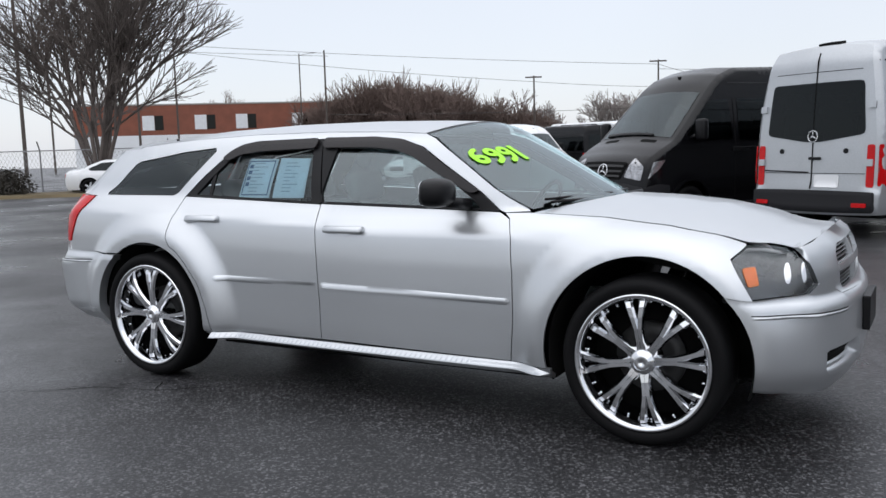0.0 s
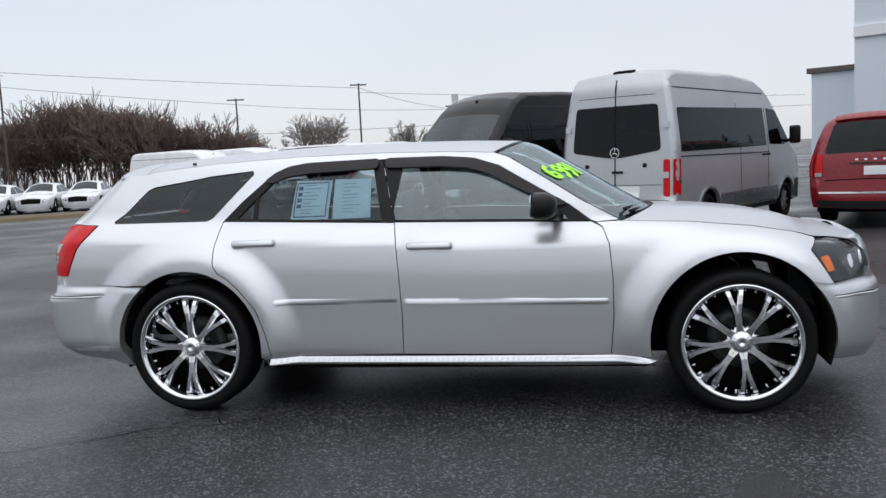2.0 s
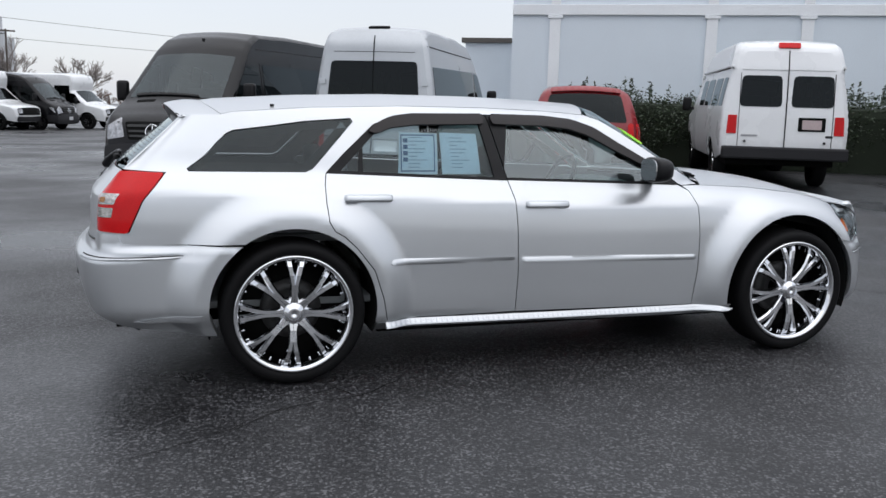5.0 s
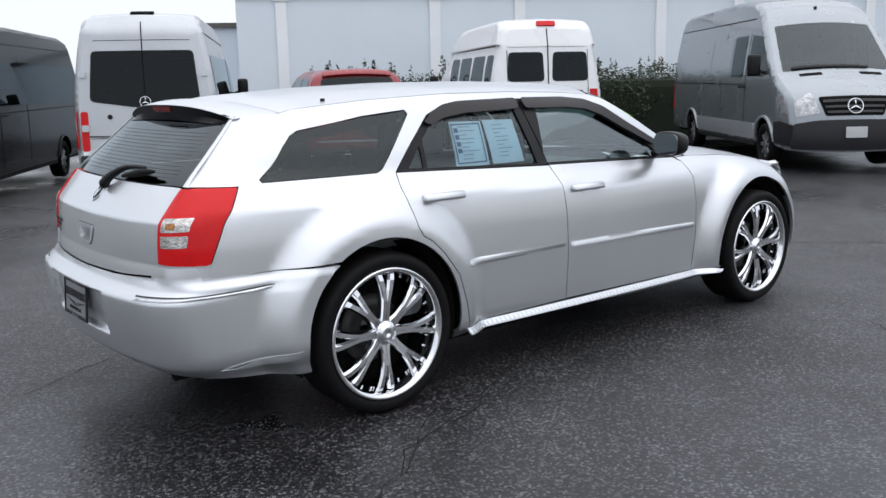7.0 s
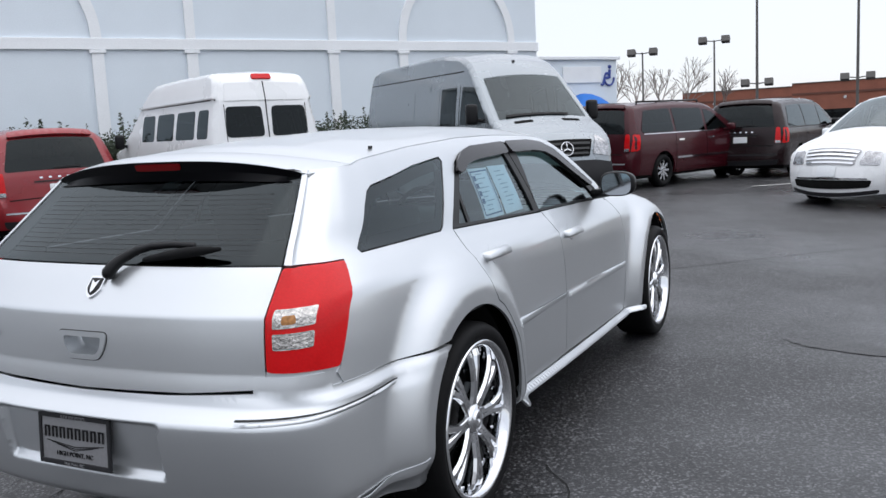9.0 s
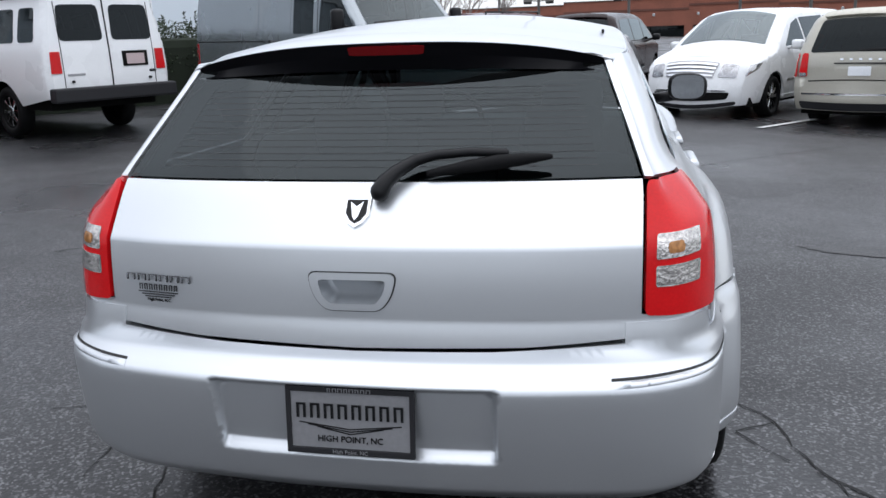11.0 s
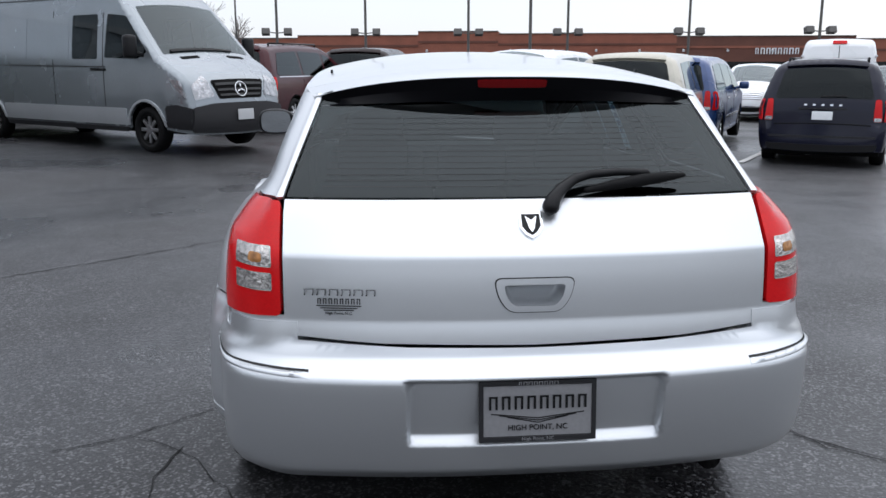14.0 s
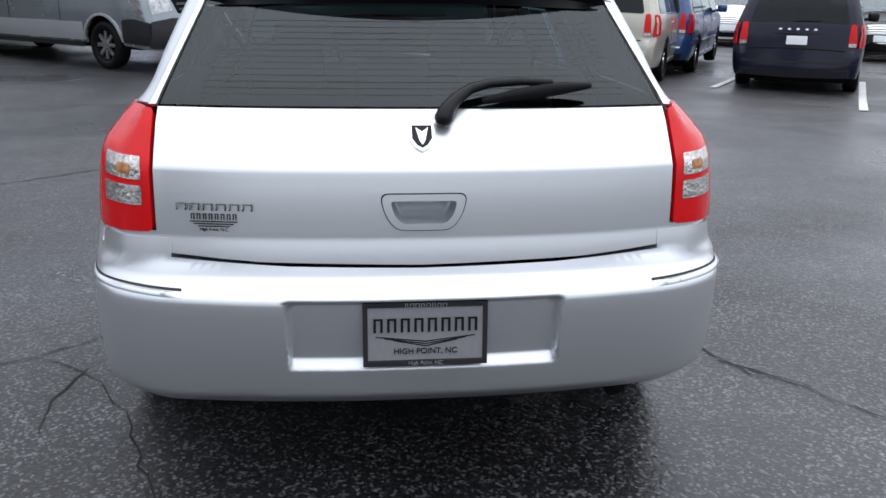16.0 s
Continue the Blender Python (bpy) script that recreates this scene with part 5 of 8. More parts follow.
# ---- other vehicles: one builder, given the side outline ----
class Body:
    """A vehicle's shell from its side outline (front bottom, over the top, to rear bottom), its width by height and its wheels."""

    def __init__(self, root, over, width, wheels, radius, edge=0.07, taper=(0.10, 0.5, 0.04, 0.25), bulge=(0.10, 0.05), floor=0.30):
        self.root, self.over, self.r, self.floor = root, over, edge, floor
        self.width, self.wheels, self.radius, self.taper, self.bulge = width, wheels, radius, taper, bulge
        self.xf, self.xr = max(p[0] for p in over), min(p[0] for p in over)
        pts = resample(over, 0.06, False)
        self.pts = np.array(pts)
        d = np.gradient(self.pts, axis=0)
        k = np.ones(3) / 3
        t = np.stack([np.convolve(np.pad(d[:, i], 1, mode="edge"), k, "valid") for i in range(2)], 1)
        t /= np.linalg.norm(t, axis=1)[:, None]
        self.nrm = np.stack([t[:, 1], -t[:, 0]], 1) * -1
        if self.nrm[len(pts) // 2][1] < 0:
            self.nrm = -self.nrm
        self.s = np.r_[0, np.cumsum(np.hypot(*np.diff(self.pts, axis=0).T))]
        self.side_holes, self.end_holes = [], []

    def half(self, x, z):
        a, b, c, d = self.taper
        w = self.width(z)
        w -= a * max(0.0, (x - (self.xf - b)) / b) ** 2
        w -= c * max(0.0, ((self.xr + d) - x) / d) ** 2
        return w

    def side(self, d=0.0):
        def f(x, z):
            a, ab = self.pts[:-1], np.diff(self.pts, axis=0)
            t = np.clip(((x - a[:, 0]) * ab[:, 0] + (z - a[:, 1]) * ab[:, 1]) / np.maximum(1e-9, (ab * ab).sum(1)), 0, 1)
            dx, dz = x - a[:, 0] - ab[:, 0] * t, z - a[:, 1] - ab[:, 1] * t
            i = int(np.argmin(dx * dx + dz * dz))
            near = math.hypot(dx[i], dz[i])
            if dx[i] * self.nrm[i, 0] + dz[i] * self.nrm[i, 1] > 0:
                near = -near
            e = max(0.45 if d > 0 else -0.3, min(1.0, near / self.r))
            return x, self.half(x, z) - self.r * (1 - math.sin(e * math.pi / 2)) + d, z
        return f

    def end(self, d=0.0):
        """A chart over the ends and the roof: y across, s along the outline."""
        def f(y, s):
            x, z = float(np.interp(s, self.s, self.pts[:, 0])), float(np.interp(s, self.s, self.pts[:, 1]))
            nx, nz = float(np.interp(s, self.s, self.nrm[:, 0])), float(np.interp(s, self.s, self.nrm[:, 1]))
            w = self.half(x, z) - self.r
            b = 0.03 * abs(nz) + (self.bulge[0] * abs(nx) if nx > 0 else self.bulge[1] * abs(nx))
            k = b * (1 - (min(1.2, abs(y) / w)) ** 2) + d
            return x + nx * k, y, z + nz * k
        return f

    def S(self, z, where):
        """The outline's length at which it first reaches height z from the front or from the rear."""
        zz = self.pts[:, 1]
        top = int(np.argmax(zz))
        if where == "f":
            return float(np.interp(z, np.maximum.accumulate(zz[: top + 1]), self.s[: top + 1]))
        back = np.maximum.accumulate(zz[top:][::-1])
        return float(np.interp(z, back, self.s[top:][::-1]))

    def shell(self, material, step=0.11):
        zc = self.radius
        xs = sorted(self.wheels)
        low = self.floor
        loop = list(self.over)
        ra = self.radius * 1.22
        for cx in xs:
            a = math.degrees(math.asin(max(-0.9, min(0.9, (low - zc) / ra))))
            loop += arc(cx, ra, 180 - a, a, 14, zc)
        for side in (-1, 1):
            sgn = side
            f0 = self.side()
            extra = []
            for k in (0.18, 0.45, 0.75, 1.05):
                for (x, z), (nx, nz) in zip(self.pts[::2], self.nrm[::2]):
                    extra.append((float(x - nx * self.r * k), float(z - nz * self.r * k)))
            patch("body_side", [loop] + self.side_holes, mirrored(f0, side), material, self.root, step, 0.03, flip=side > 0, extra=extra, near=0.012)
        right = []
        for s in self.s:
            x, z = float(np.interp(s, self.s, self.pts[:, 0])), float(np.interp(s, self.s, self.pts[:, 1]))
            right.append((self.half(x, z) - self.r, float(s)))
        rim = right + [(-y, s) for y, s in reversed(right)]
        patch("body_shell", [rim] + self.end_holes, self.end(), material, self.root, step * 1.3, 0.02)
        # near-black blocks stand in for the shade under the floor and in the arches
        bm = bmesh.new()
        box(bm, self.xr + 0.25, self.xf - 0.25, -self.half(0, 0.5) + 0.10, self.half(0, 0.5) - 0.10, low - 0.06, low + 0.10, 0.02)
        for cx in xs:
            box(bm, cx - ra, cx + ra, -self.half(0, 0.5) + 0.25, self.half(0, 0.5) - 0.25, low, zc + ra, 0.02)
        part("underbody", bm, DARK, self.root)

    def on_side(self, name, loop, material, d=0.006, thick=0.012, sides=(-1, 1), label="", step=0.12, parent=None, rnd=0.03):
        made = []
        if "glass" in material.name or "windscreen" in material.name:
            self.side_holes.append(inset(rounded(loop, rnd, 2), 0.014))
        for side in sides:
            made.append(patch(name, [rounded(loop, rnd, 2) if rnd else loop], mirrored(self.side(d), side), material, parent or self.root, step, thick, label, flip=side > 0))
        return made

    def on_end(self, name, loop, material, d=0.006, thick=0.012, label="", step=0.12, parent=None, rnd=0.03):
        if "glass" in material.name or "windscreen" in material.name:
            self.end_holes.append(inset(rounded(loop, rnd, 2), 0.014))
        return patch(name, [rounded(loop, rnd, 2) if rnd else loop], self.end(d), material, parent or self.root, step, thick, label)

    def pair_on_end(self, name, loop, material, **kw):
        return [self.on_end(name, [(s * y, t) for y, t in loop], material, **kw) for s in (-1, 1)]


def road_wheels(root, wheels, y, r, rim, spokes=10, rim_r=0.62):
    """Four wheels, each a tyre and a rim with its spokes."""
    first = None
    for cx in wheels:
        for side in (-1, 1):
            m = pose(cx, side * y, r, 0, 0, 0 if side < 0 else 180)
            if first is None:
                w = new("wheel")
                w.parent = root
                obj("tyre", *lathe([(r * 0.66, -0.10), (r * 0.82, -0.115), (r * 0.95, -0.105), (r, -0.07), (r, 0.07), (r * 0.95, 0.105), (r * 0.82, 0.115), (r * 0.66, 0.10)], 32), RUBBER, w)
                # the dish behind the spokes is coloured as their shade
                obj("rim", *lathe([(r * rim_r * 1.08, -0.095), (r * rim_r, -0.085), (r * rim_r * 0.94, -0.05), (r * rim_r * 0.9, 0.0), (0.02, 0.0), (0.02, 0.02), (r * rim_r, 0.02), (r * rim_r * 1.08, 0.0)], 32), STEEL if rim is None else DARK, w)
                bm = bmesh.new()
                for k in range(spokes):
                    a = 2 * math.pi * k / spokes
                    box(bm, 0.04, r * rim_r * 0.97, -0.085, -0.05, -0.022 * 10 / spokes, 0.022 * 10 / spokes, 0.006, Matrix.Rotation(a, 4, "Y"))
                cyl(bm, (0, -0.04, 0), (0, -0.095, 0), r * 0.22, r * 0.18, 14)
                part("rim_spokes", bm, rim or STEEL, w)
                w.matrix_basis = m
                first = w
            else:
                copy_thing(first, m).parent = root




def side_mirrors(root, x, y, z, material, w=0.10, h=0.13):
    for side in (-1, 1):
        bm = bmesh.new()
        box(bm, -0.06, 0.07, -w, w, -h, h, 0.05)
        cyl(bm, (0.02, -side * w * 0.8, -h * 0.5), (0.06, -side * (w + 0.12), -h * 0.8), 0.03, 0.03, 8)
        ob = part("door_mirror", bm, material, root, "", True)
        ob.location = (x, side * y, z)


def dark_inside(root, x0, x1, w, z0, z1):
    """Seats seen dimly through dark glass."""
    bm = bmesh.new()
    box(bm, x0, x1, -w, w, z0, z0 + 0.05, 0.01)
    x = x0 + 0.5
    while x < x1 - 0.7:
        for y in (-w * 0.5, w * 0.5):
            box(bm, x - 0.06, x + 0.06, y - 0.24, y + 0.24, z0 + 0.05, z1, 0.04)
        x += 0.9
    part("seats", bm, SEAT, root)


def three_point_badge(body, name, y, s, r, parent=None):
    """A plain ring badge with three arms, as a shape."""
    f = body.end(0.016)
    c = Vector(f(y, s))
    u, v = (Vector(f(y + 0.01, s)) - c).normalized(), (Vector(f(y, s + 0.01)) - c).normalized()
    n = u.cross(v).normalized()
    bm = bmesh.new()
    m = Matrix((u, v, n)).transposed().to_4x4()
    m.translation = c
    pts = [m @ Vector((r * math.cos(a), r * math.sin(a), 0)) for a in np.linspace(0, 2 * math.pi, 25)]
    for a, b in zip(pts, pts[1:]):
        cyl(bm, a, b, r * 0.10, seg=6)
    up = 1 if v.z > 0 else -1
    for k in range(3):
        a = math.pi / 2 * up + k * 2 * math.pi / 3
        cyl(bm, m @ Vector((0, 0, 0)), m @ Vector((r * math.cos(a), r * math.sin(a), 0)), r * 0.16, r * 0.05, 6)
    return part("round_badge", bm, CHROME, parent or body.root, "chrome ring badge", True)


def sprinter(label, paint, length, base, m, lower_paint=None, glazed=True, front=True, rear=True, height=2.70):
    """A tall high-roofed delivery van."""
    root = thing("high_roof_van", label, "van")
    h = length / 2
    over = [(h - 0.03, 0.30), (h, 0.45), (h - 0.005, 0.62), (h - 0.05, 0.85), (h - 0.10, 1.05), (h - 0.20, 1.17), (h - 0.42, 1.30), (h - 0.66, 1.42), (h - 0.95, 1.70), (h - 1.42, 2.17), (h - 1.55, 2.30), (h - 1.78, 2.47), (h - 2.15, 2.60), (h - 2.8, height - 0.02), (0, height), (-h + 0.5, height - 0.02), (-h + 0.20, height - 0.08), (-h + 0.11, height - 0.25), (-h + 0.05, 1.80), (-h + 0.01, 1.10), (-h - 0.01, 0.72), (-h - 0.05, 0.66), (-h - 0.06, 0.45), (-h - 0.02, 0.36)]
    width = curve_through((0.3, 0.93), (0.55, 0.985), (0.9, 0.995), (1.35, 0.99), (1.8, 0.945), (2.3, 0.865), (2.75, 0.76))
    fx = h - 0.98
    b = Body(root, over, width, (fx, fx - base), 0.345, 0.075, (0.10, 0.55, 0.03, 0.2), (0.085, 0.03), 0.36)
    road_wheels(root, (fx, fx - base), 0.86, 0.345, STEEL, 8, 0.6)
    S = b.S
    # side glass
    b.on_side("cab_window", [(h - 0.88, 1.50), (h - 1.40, 2.04), (h - 1.85, 2.08), (h - 1.90, 1.42), (h - 1.10, 1.40)], GLASS_VAN, label="dark cab side window")
    if glazed:
        b.on_side("side_window", [(h - 2.05, 1.40), (h - 2.05, 2.08), (-h + 0.25, 2.05), (-h + 0.22, 1.38)], GLASS_VAN, label="long dark side window")
    else:
        b.on_side("side_window", [(h - 2.10, 1.40), (h - 2.10, 2.08), (h - 2.75, 2.08), (h - 2.75, 1.40)], GLASS_VAN, label="dark sliding door window")
        for x0, x1 in ((h - 2.85, h - 3.95), (h - 4.05, -h + 0.25)):
            b.on_side("pressed_panel", [(x0, 1.40), (x0, 2.06), (x1, 2.05), (x1, 1.39)], paint, d=0.004, thick=0.01)
    b.on_side("side_rail", [(h - 1.9, 1.27), (h - 1.9, 1.29), (-h + 0.2, 1.32), (-h + 0.2, 1.30)], DARK_PLASTIC, d=0.004, rnd=0)
    b.on_side("roof_gutter", [(h - 1.9, 2.33), (h - 1.9, 2.35), (-h + 0.15, 2.37), (-h + 0.15, 2.35)], DARK_PLASTIC, d=0.004, rnd=0)
    if lower_paint:
        b.on_side("lower_trim", [(fx - 0.46, 0.40), (fx - 0.46, 0.66), (fx - base + 0.46, 0.66), (fx - base + 0.46, 0.40)], lower_paint, d=0.012)
    b.on_side("sill_step", [(fx - 0.48, 0.30), (fx - 0.48, 0.37), (fx - base + 0.48, 0.37), (fx - base + 0.48, 0.30)], DARK_PLASTIC, d=0.03, thick=0.05)
    for x in (h - 1.98, h - 2.18):
        b.on_side("door_handle", [(x - 0.09, 1.22), (x + 0.09, 1.22), (x + 0.09, 1.26), (x - 0.09, 1.26)], BLACK_TRIM, d=0.02, thick=0.025, rnd=0.015)
    for x, z0, z1 in ((h - 1.96, 0.45, 2.10), (h - 3.30, 0.45, 2.15)):
        b.on_side("door_seam", [(x, z0), (x, z1), (x + 0.012, z1), (x + 0.012, z0)], DARK, d=0.003, thick=0.004, rnd=0)
    for k in (fx, fx - base):
        b.on_side("arch_lip", arc(k, 0.46, 8, 172, 16, 0.345) + arc(k, 0.425, 172, 8, 16, 0.345), paint if lower_paint is None else lower_paint, d=0.022, thick=0.03, rnd=0)
    side_mirrors(root, h - 1.02, 1.17, 1.58, BLACK_TRIM, 0.10, 0.17)
    # front end
    ws = [(-0.83, S(1.45, "f")), (0.83, S(1.45, "f")), (0.735, S(2.17, "f")), (-0.735, S(2.17, "f"))]
    b.on_end("windscreen", ws, glass("van_windscreen", (0.7, 0.82, 0.82), 0.32, ior=1.6) if "van_windscreen" not in bpy.data.materials else bpy.data.materials["van_windscreen"], label="sloping windscreen", thick=0.01)
    b.on_end("front_bumper", [(-0.90, S(0.33, "f")), (0.90, S(0.33, "f")), (0.88, S(0.70, "f")), (0.55, S(0.74, "f")), (-0.55, S(0.74, "f")), (-0.88, S(0.70, "f"))], DARK_PLASTIC, d=0.02, thick=0.05, label="dark plastic bumper")
    b.on_side("bumper_return", [(h - 0.03, 0.36), (h - 0.03, 0.69), (h - 0.28, 0.74), (h - 0.50, 0.72), (h - 0.53, 0.40)], DARK_PLASTIC, d=0.012, label="dark plastic bumper end")
    b.on_end("windscreen_wiper", [(-0.70, S(1.46, "f")), (0.45, S(1.45, "f")), (0.45, S(1.475, "f")), (-0.70, S(1.50, "f"))], BLACK_TRIM, d=0.03, thick=0.02, rnd=0.005)
    g = b.on_end("grille", [(-0.42, S(0.80, "f")), (0.42, S(0.80, "f")), (0.52, S(1.06, "f")), (-0.52, S(1.06, "f"))], DARK, d=0.008, label="dark slatted grille")
    for k in range(3):
        z = 0.84 + 0.075 * k
        b.on_end("grille_slat", [(-0.40 - 0.03 * k, S(z, "f")), (0.40 + 0.03 * k, S(z, "f")), (0.40 + 0.03 * k, S(z + 0.03, "f")), (-0.40 - 0.03 * k, S(z + 0.03, "f"))], DARK_STEEL, d=0.02, parent=g, rnd=0)
    if front:
        three_point_badge(b, "badge", 0, S(0.93, "f"), 0.11)
        b.on_end("front_plate", [(-0.155, S(0.50, "f")), (0.155, S(0.50, "f")), (0.155, S(0.64, "f")), (-0.155, S(0.64, "f"))], surf("pale_plate", (0.45, 0.46, 0.47), 0.5) if "pale_plate" not in bpy.data.materials else bpy.data.materials["pale_plate"], d=0.05, rnd=0.01)
    b.pair_on_end("headlamp", [(0.50, S(0.84, "f")), (0.84, S(0.80, "f")), (0.86, S(1.02, "f")), (0.62, S(1.13, "f"))], CLEAR_LENS, d=0.010, label="clear headlamp")
    b.on_side("headlamp_return", [(h - 0.10, 0.82), (h - 0.30, 0.98), (h - 0.42, 1.12), (h - 0.20, 1.09)], CLEAR_LENS, d=0.006)
    b.on_end("bonnet_vent", [(-0.62, S(1.36, "f")), (-0.28, S(1.36, "f")), (-0.28, S(1.40, "f")), (-0.62, S(1.40, "f"))], DARK, d=0.004)
    b.on_end("bonnet_vent", [(0.28, S(1.36, "f")), (0.62, S(1.36, "f")), (0.62, S(1.40, "f")), (0.28, S(1.40, "f"))], DARK, d=0.004)
    bm = bmesh.new()
    box(bm, -0.06, 0.06, -0.02, 0.02, 0, 0.05, 0.015)
    o = part("roof_aerial", bm, BLACK_TRIM, root)
    o.location = (h - 1.70, 0.0, 2.455)
    # rear end
    if rear:
        b.on_end("rear_window", [(-0.76, S(1.42, "r")), (-0.10, S(1.32, "r")), (0.10, S(1.32, "r")), (0.76, S(1.42, "r")), (0.70, S(2.12, "r")), (-0.70, S(2.12, "r"))], GLASS_VAN, label="dark rear door glass", rnd=0.06)
        b.on_end("door_seam", [(-0.007, S(0.68, "r")), (0.007, S(0.68, "r")), (0.007, S(2.5, "r")), (-0.007, S(2.5, "r"))], DARK, d=0.009, rnd=0)
        b.on_end("rear_bumper", [(-0.93, S(0.40, "r")), (0.93, S(0.40, "r")), (0.93, S(0.66, "r")), (-0.93, S(0.66, "r"))], DARK_PLASTIC, d=0.03, thick=0.06)
        b.pair_on_end("tail_lamp", [(0.80, S(0.72, "r")), (0.905, S(0.72, "r")), (0.90, S(1.28, "r")), (0.80, S(1.28, "r"))], RED_LENS, d=0.012, label="tall red tail lamp")
        b.on_side("tail_lamp", [(-h - 0.005, 0.74), (-h + 0.17, 0.74), (-h + 0.19, 1.28), (-h + 0.02, 1.28)], RED_LENS, d=0.008, label="tall red tail lamp")
        b.on_side("lamp_stripe", [(-h + 0.0, 0.90), (-h + 0.17, 0.90), (-h + 0.18, 1.0), (-h + 0.01, 1.0)], CLEAR_LENS, d=0.011)
        b.on_end("plate_panel", [(-0.42, S(0.70, "r")), (-0.05, S(0.70, "r")), (-0.05, S(0.88, "r")), (-0.42, S(0.88, "r"))], WHITE_PAINT if paint is not BLACK_PAINT else STEEL, d=0.012)
        b.on_end("plate_panel", [(0.05, S(0.90, "r")), (0.80, S(0.92, "r")), (0.80, S(0.94, "r")), (0.05, S(0.92, "r"))], DARK_PLASTIC, d=0.008, rnd=0)
        b.on_end("door_pull", [(-0.14, S(1.08, "r")), (0.05, S(1.08, "r")), (0.05, S(1.12, "r")), (-0.14, S(1.12, "r"))], BLACK_TRIM, d=0.02, rnd=0.015)
        three_point_badge(b, "badge", 0, S(1.40, "r"), 0.075)
        for y in (-0.50, 0.50):
            b.on_end("door_lock", [(y + 0.035 * math.cos(a), S(1.20, "r") + 0.035 * math.sin(a)) for a in np.linspace(0, 2 * math.pi, 13)[:-1]], BLACK_TRIM, d=0.014, thick=0.012, rnd=0, step=0.03, label="round black lock")
        b.pair_on_end("bumper_reflector", [(0.66, S(0.47, "r")), (0.86, S(0.47, "r")), (0.86, S(0.52, "r")), (0.66, S(0.52, "r"))], RED_LENS, d=0.045, thick=0.012, rnd=0.008, label="red bumper reflector")
        b.on_end("waist_seam", [(-0.78, S(0.895, "r")), (0.78, S(0.895, "r")), (0.78, S(0.903, "r")), (-0.78, S(0.903, "r"))], DARK, d=0.004, thick=0.004, rnd=0)
        b.on_end("roof_seam", [(-0.66, S(2.26, "r")), (0.66, S(2.26, "r")), (0.66, S(2.268, "r")), (-0.66, S(2.268, "r"))], DARK, d=0.004, thick=0.004, rnd=0)
        b.on_end("high_brake_lamp", [(-0.16, S(2.60, "r")), (0.16, S(2.60, "r")), (0.16, S(2.63, "r")), (-0.16, S(2.63, "r"))], DARK, d=0.03, thick=0.04, rnd=0.01)
        for s in (-1, 1):
            for z in (1.0, 1.75):
                b.on_end("door_hinge", [(s * 0.84 - 0.05, S(z, "r")), (s * 0.84 + 0.05, S(z, "r")), (s * 0.84 + 0.05, S(z + 0.09, "r")), (s * 0.84 - 0.05, S(z + 0.09, "r"))], paint, d=0.03, thick=0.03, rnd=0.01)
    bm = bmesh.new()
    box(bm, h - 1.25, h - 0.80, -0.80, 0.80, 1.05, 1.40, 0.05)
    part("dashboard", bm, DARK_PLASTIC, root)
    if paint is GREY_PAINT:
        for y, w2, turn in ((0.42, 0.26, 8), (0.05, 0.14, -14)):
            bm = bmesh.new()
            box(bm, -0.11, 0.11, -w2, w2, 0, 0.012, 0.003, pose(h - 0.93, y, 1.415, 0, 16, turn))
            part("loose_papers", bm, SIGN_WHITE, root, "white papers lying on the dashboard")
    dark_inside(root, -h + 0.6, h - 1.3, 0.75, 0.85, 1.65)
    b.shell(paint)
    root.matrix_basis = m
    return root


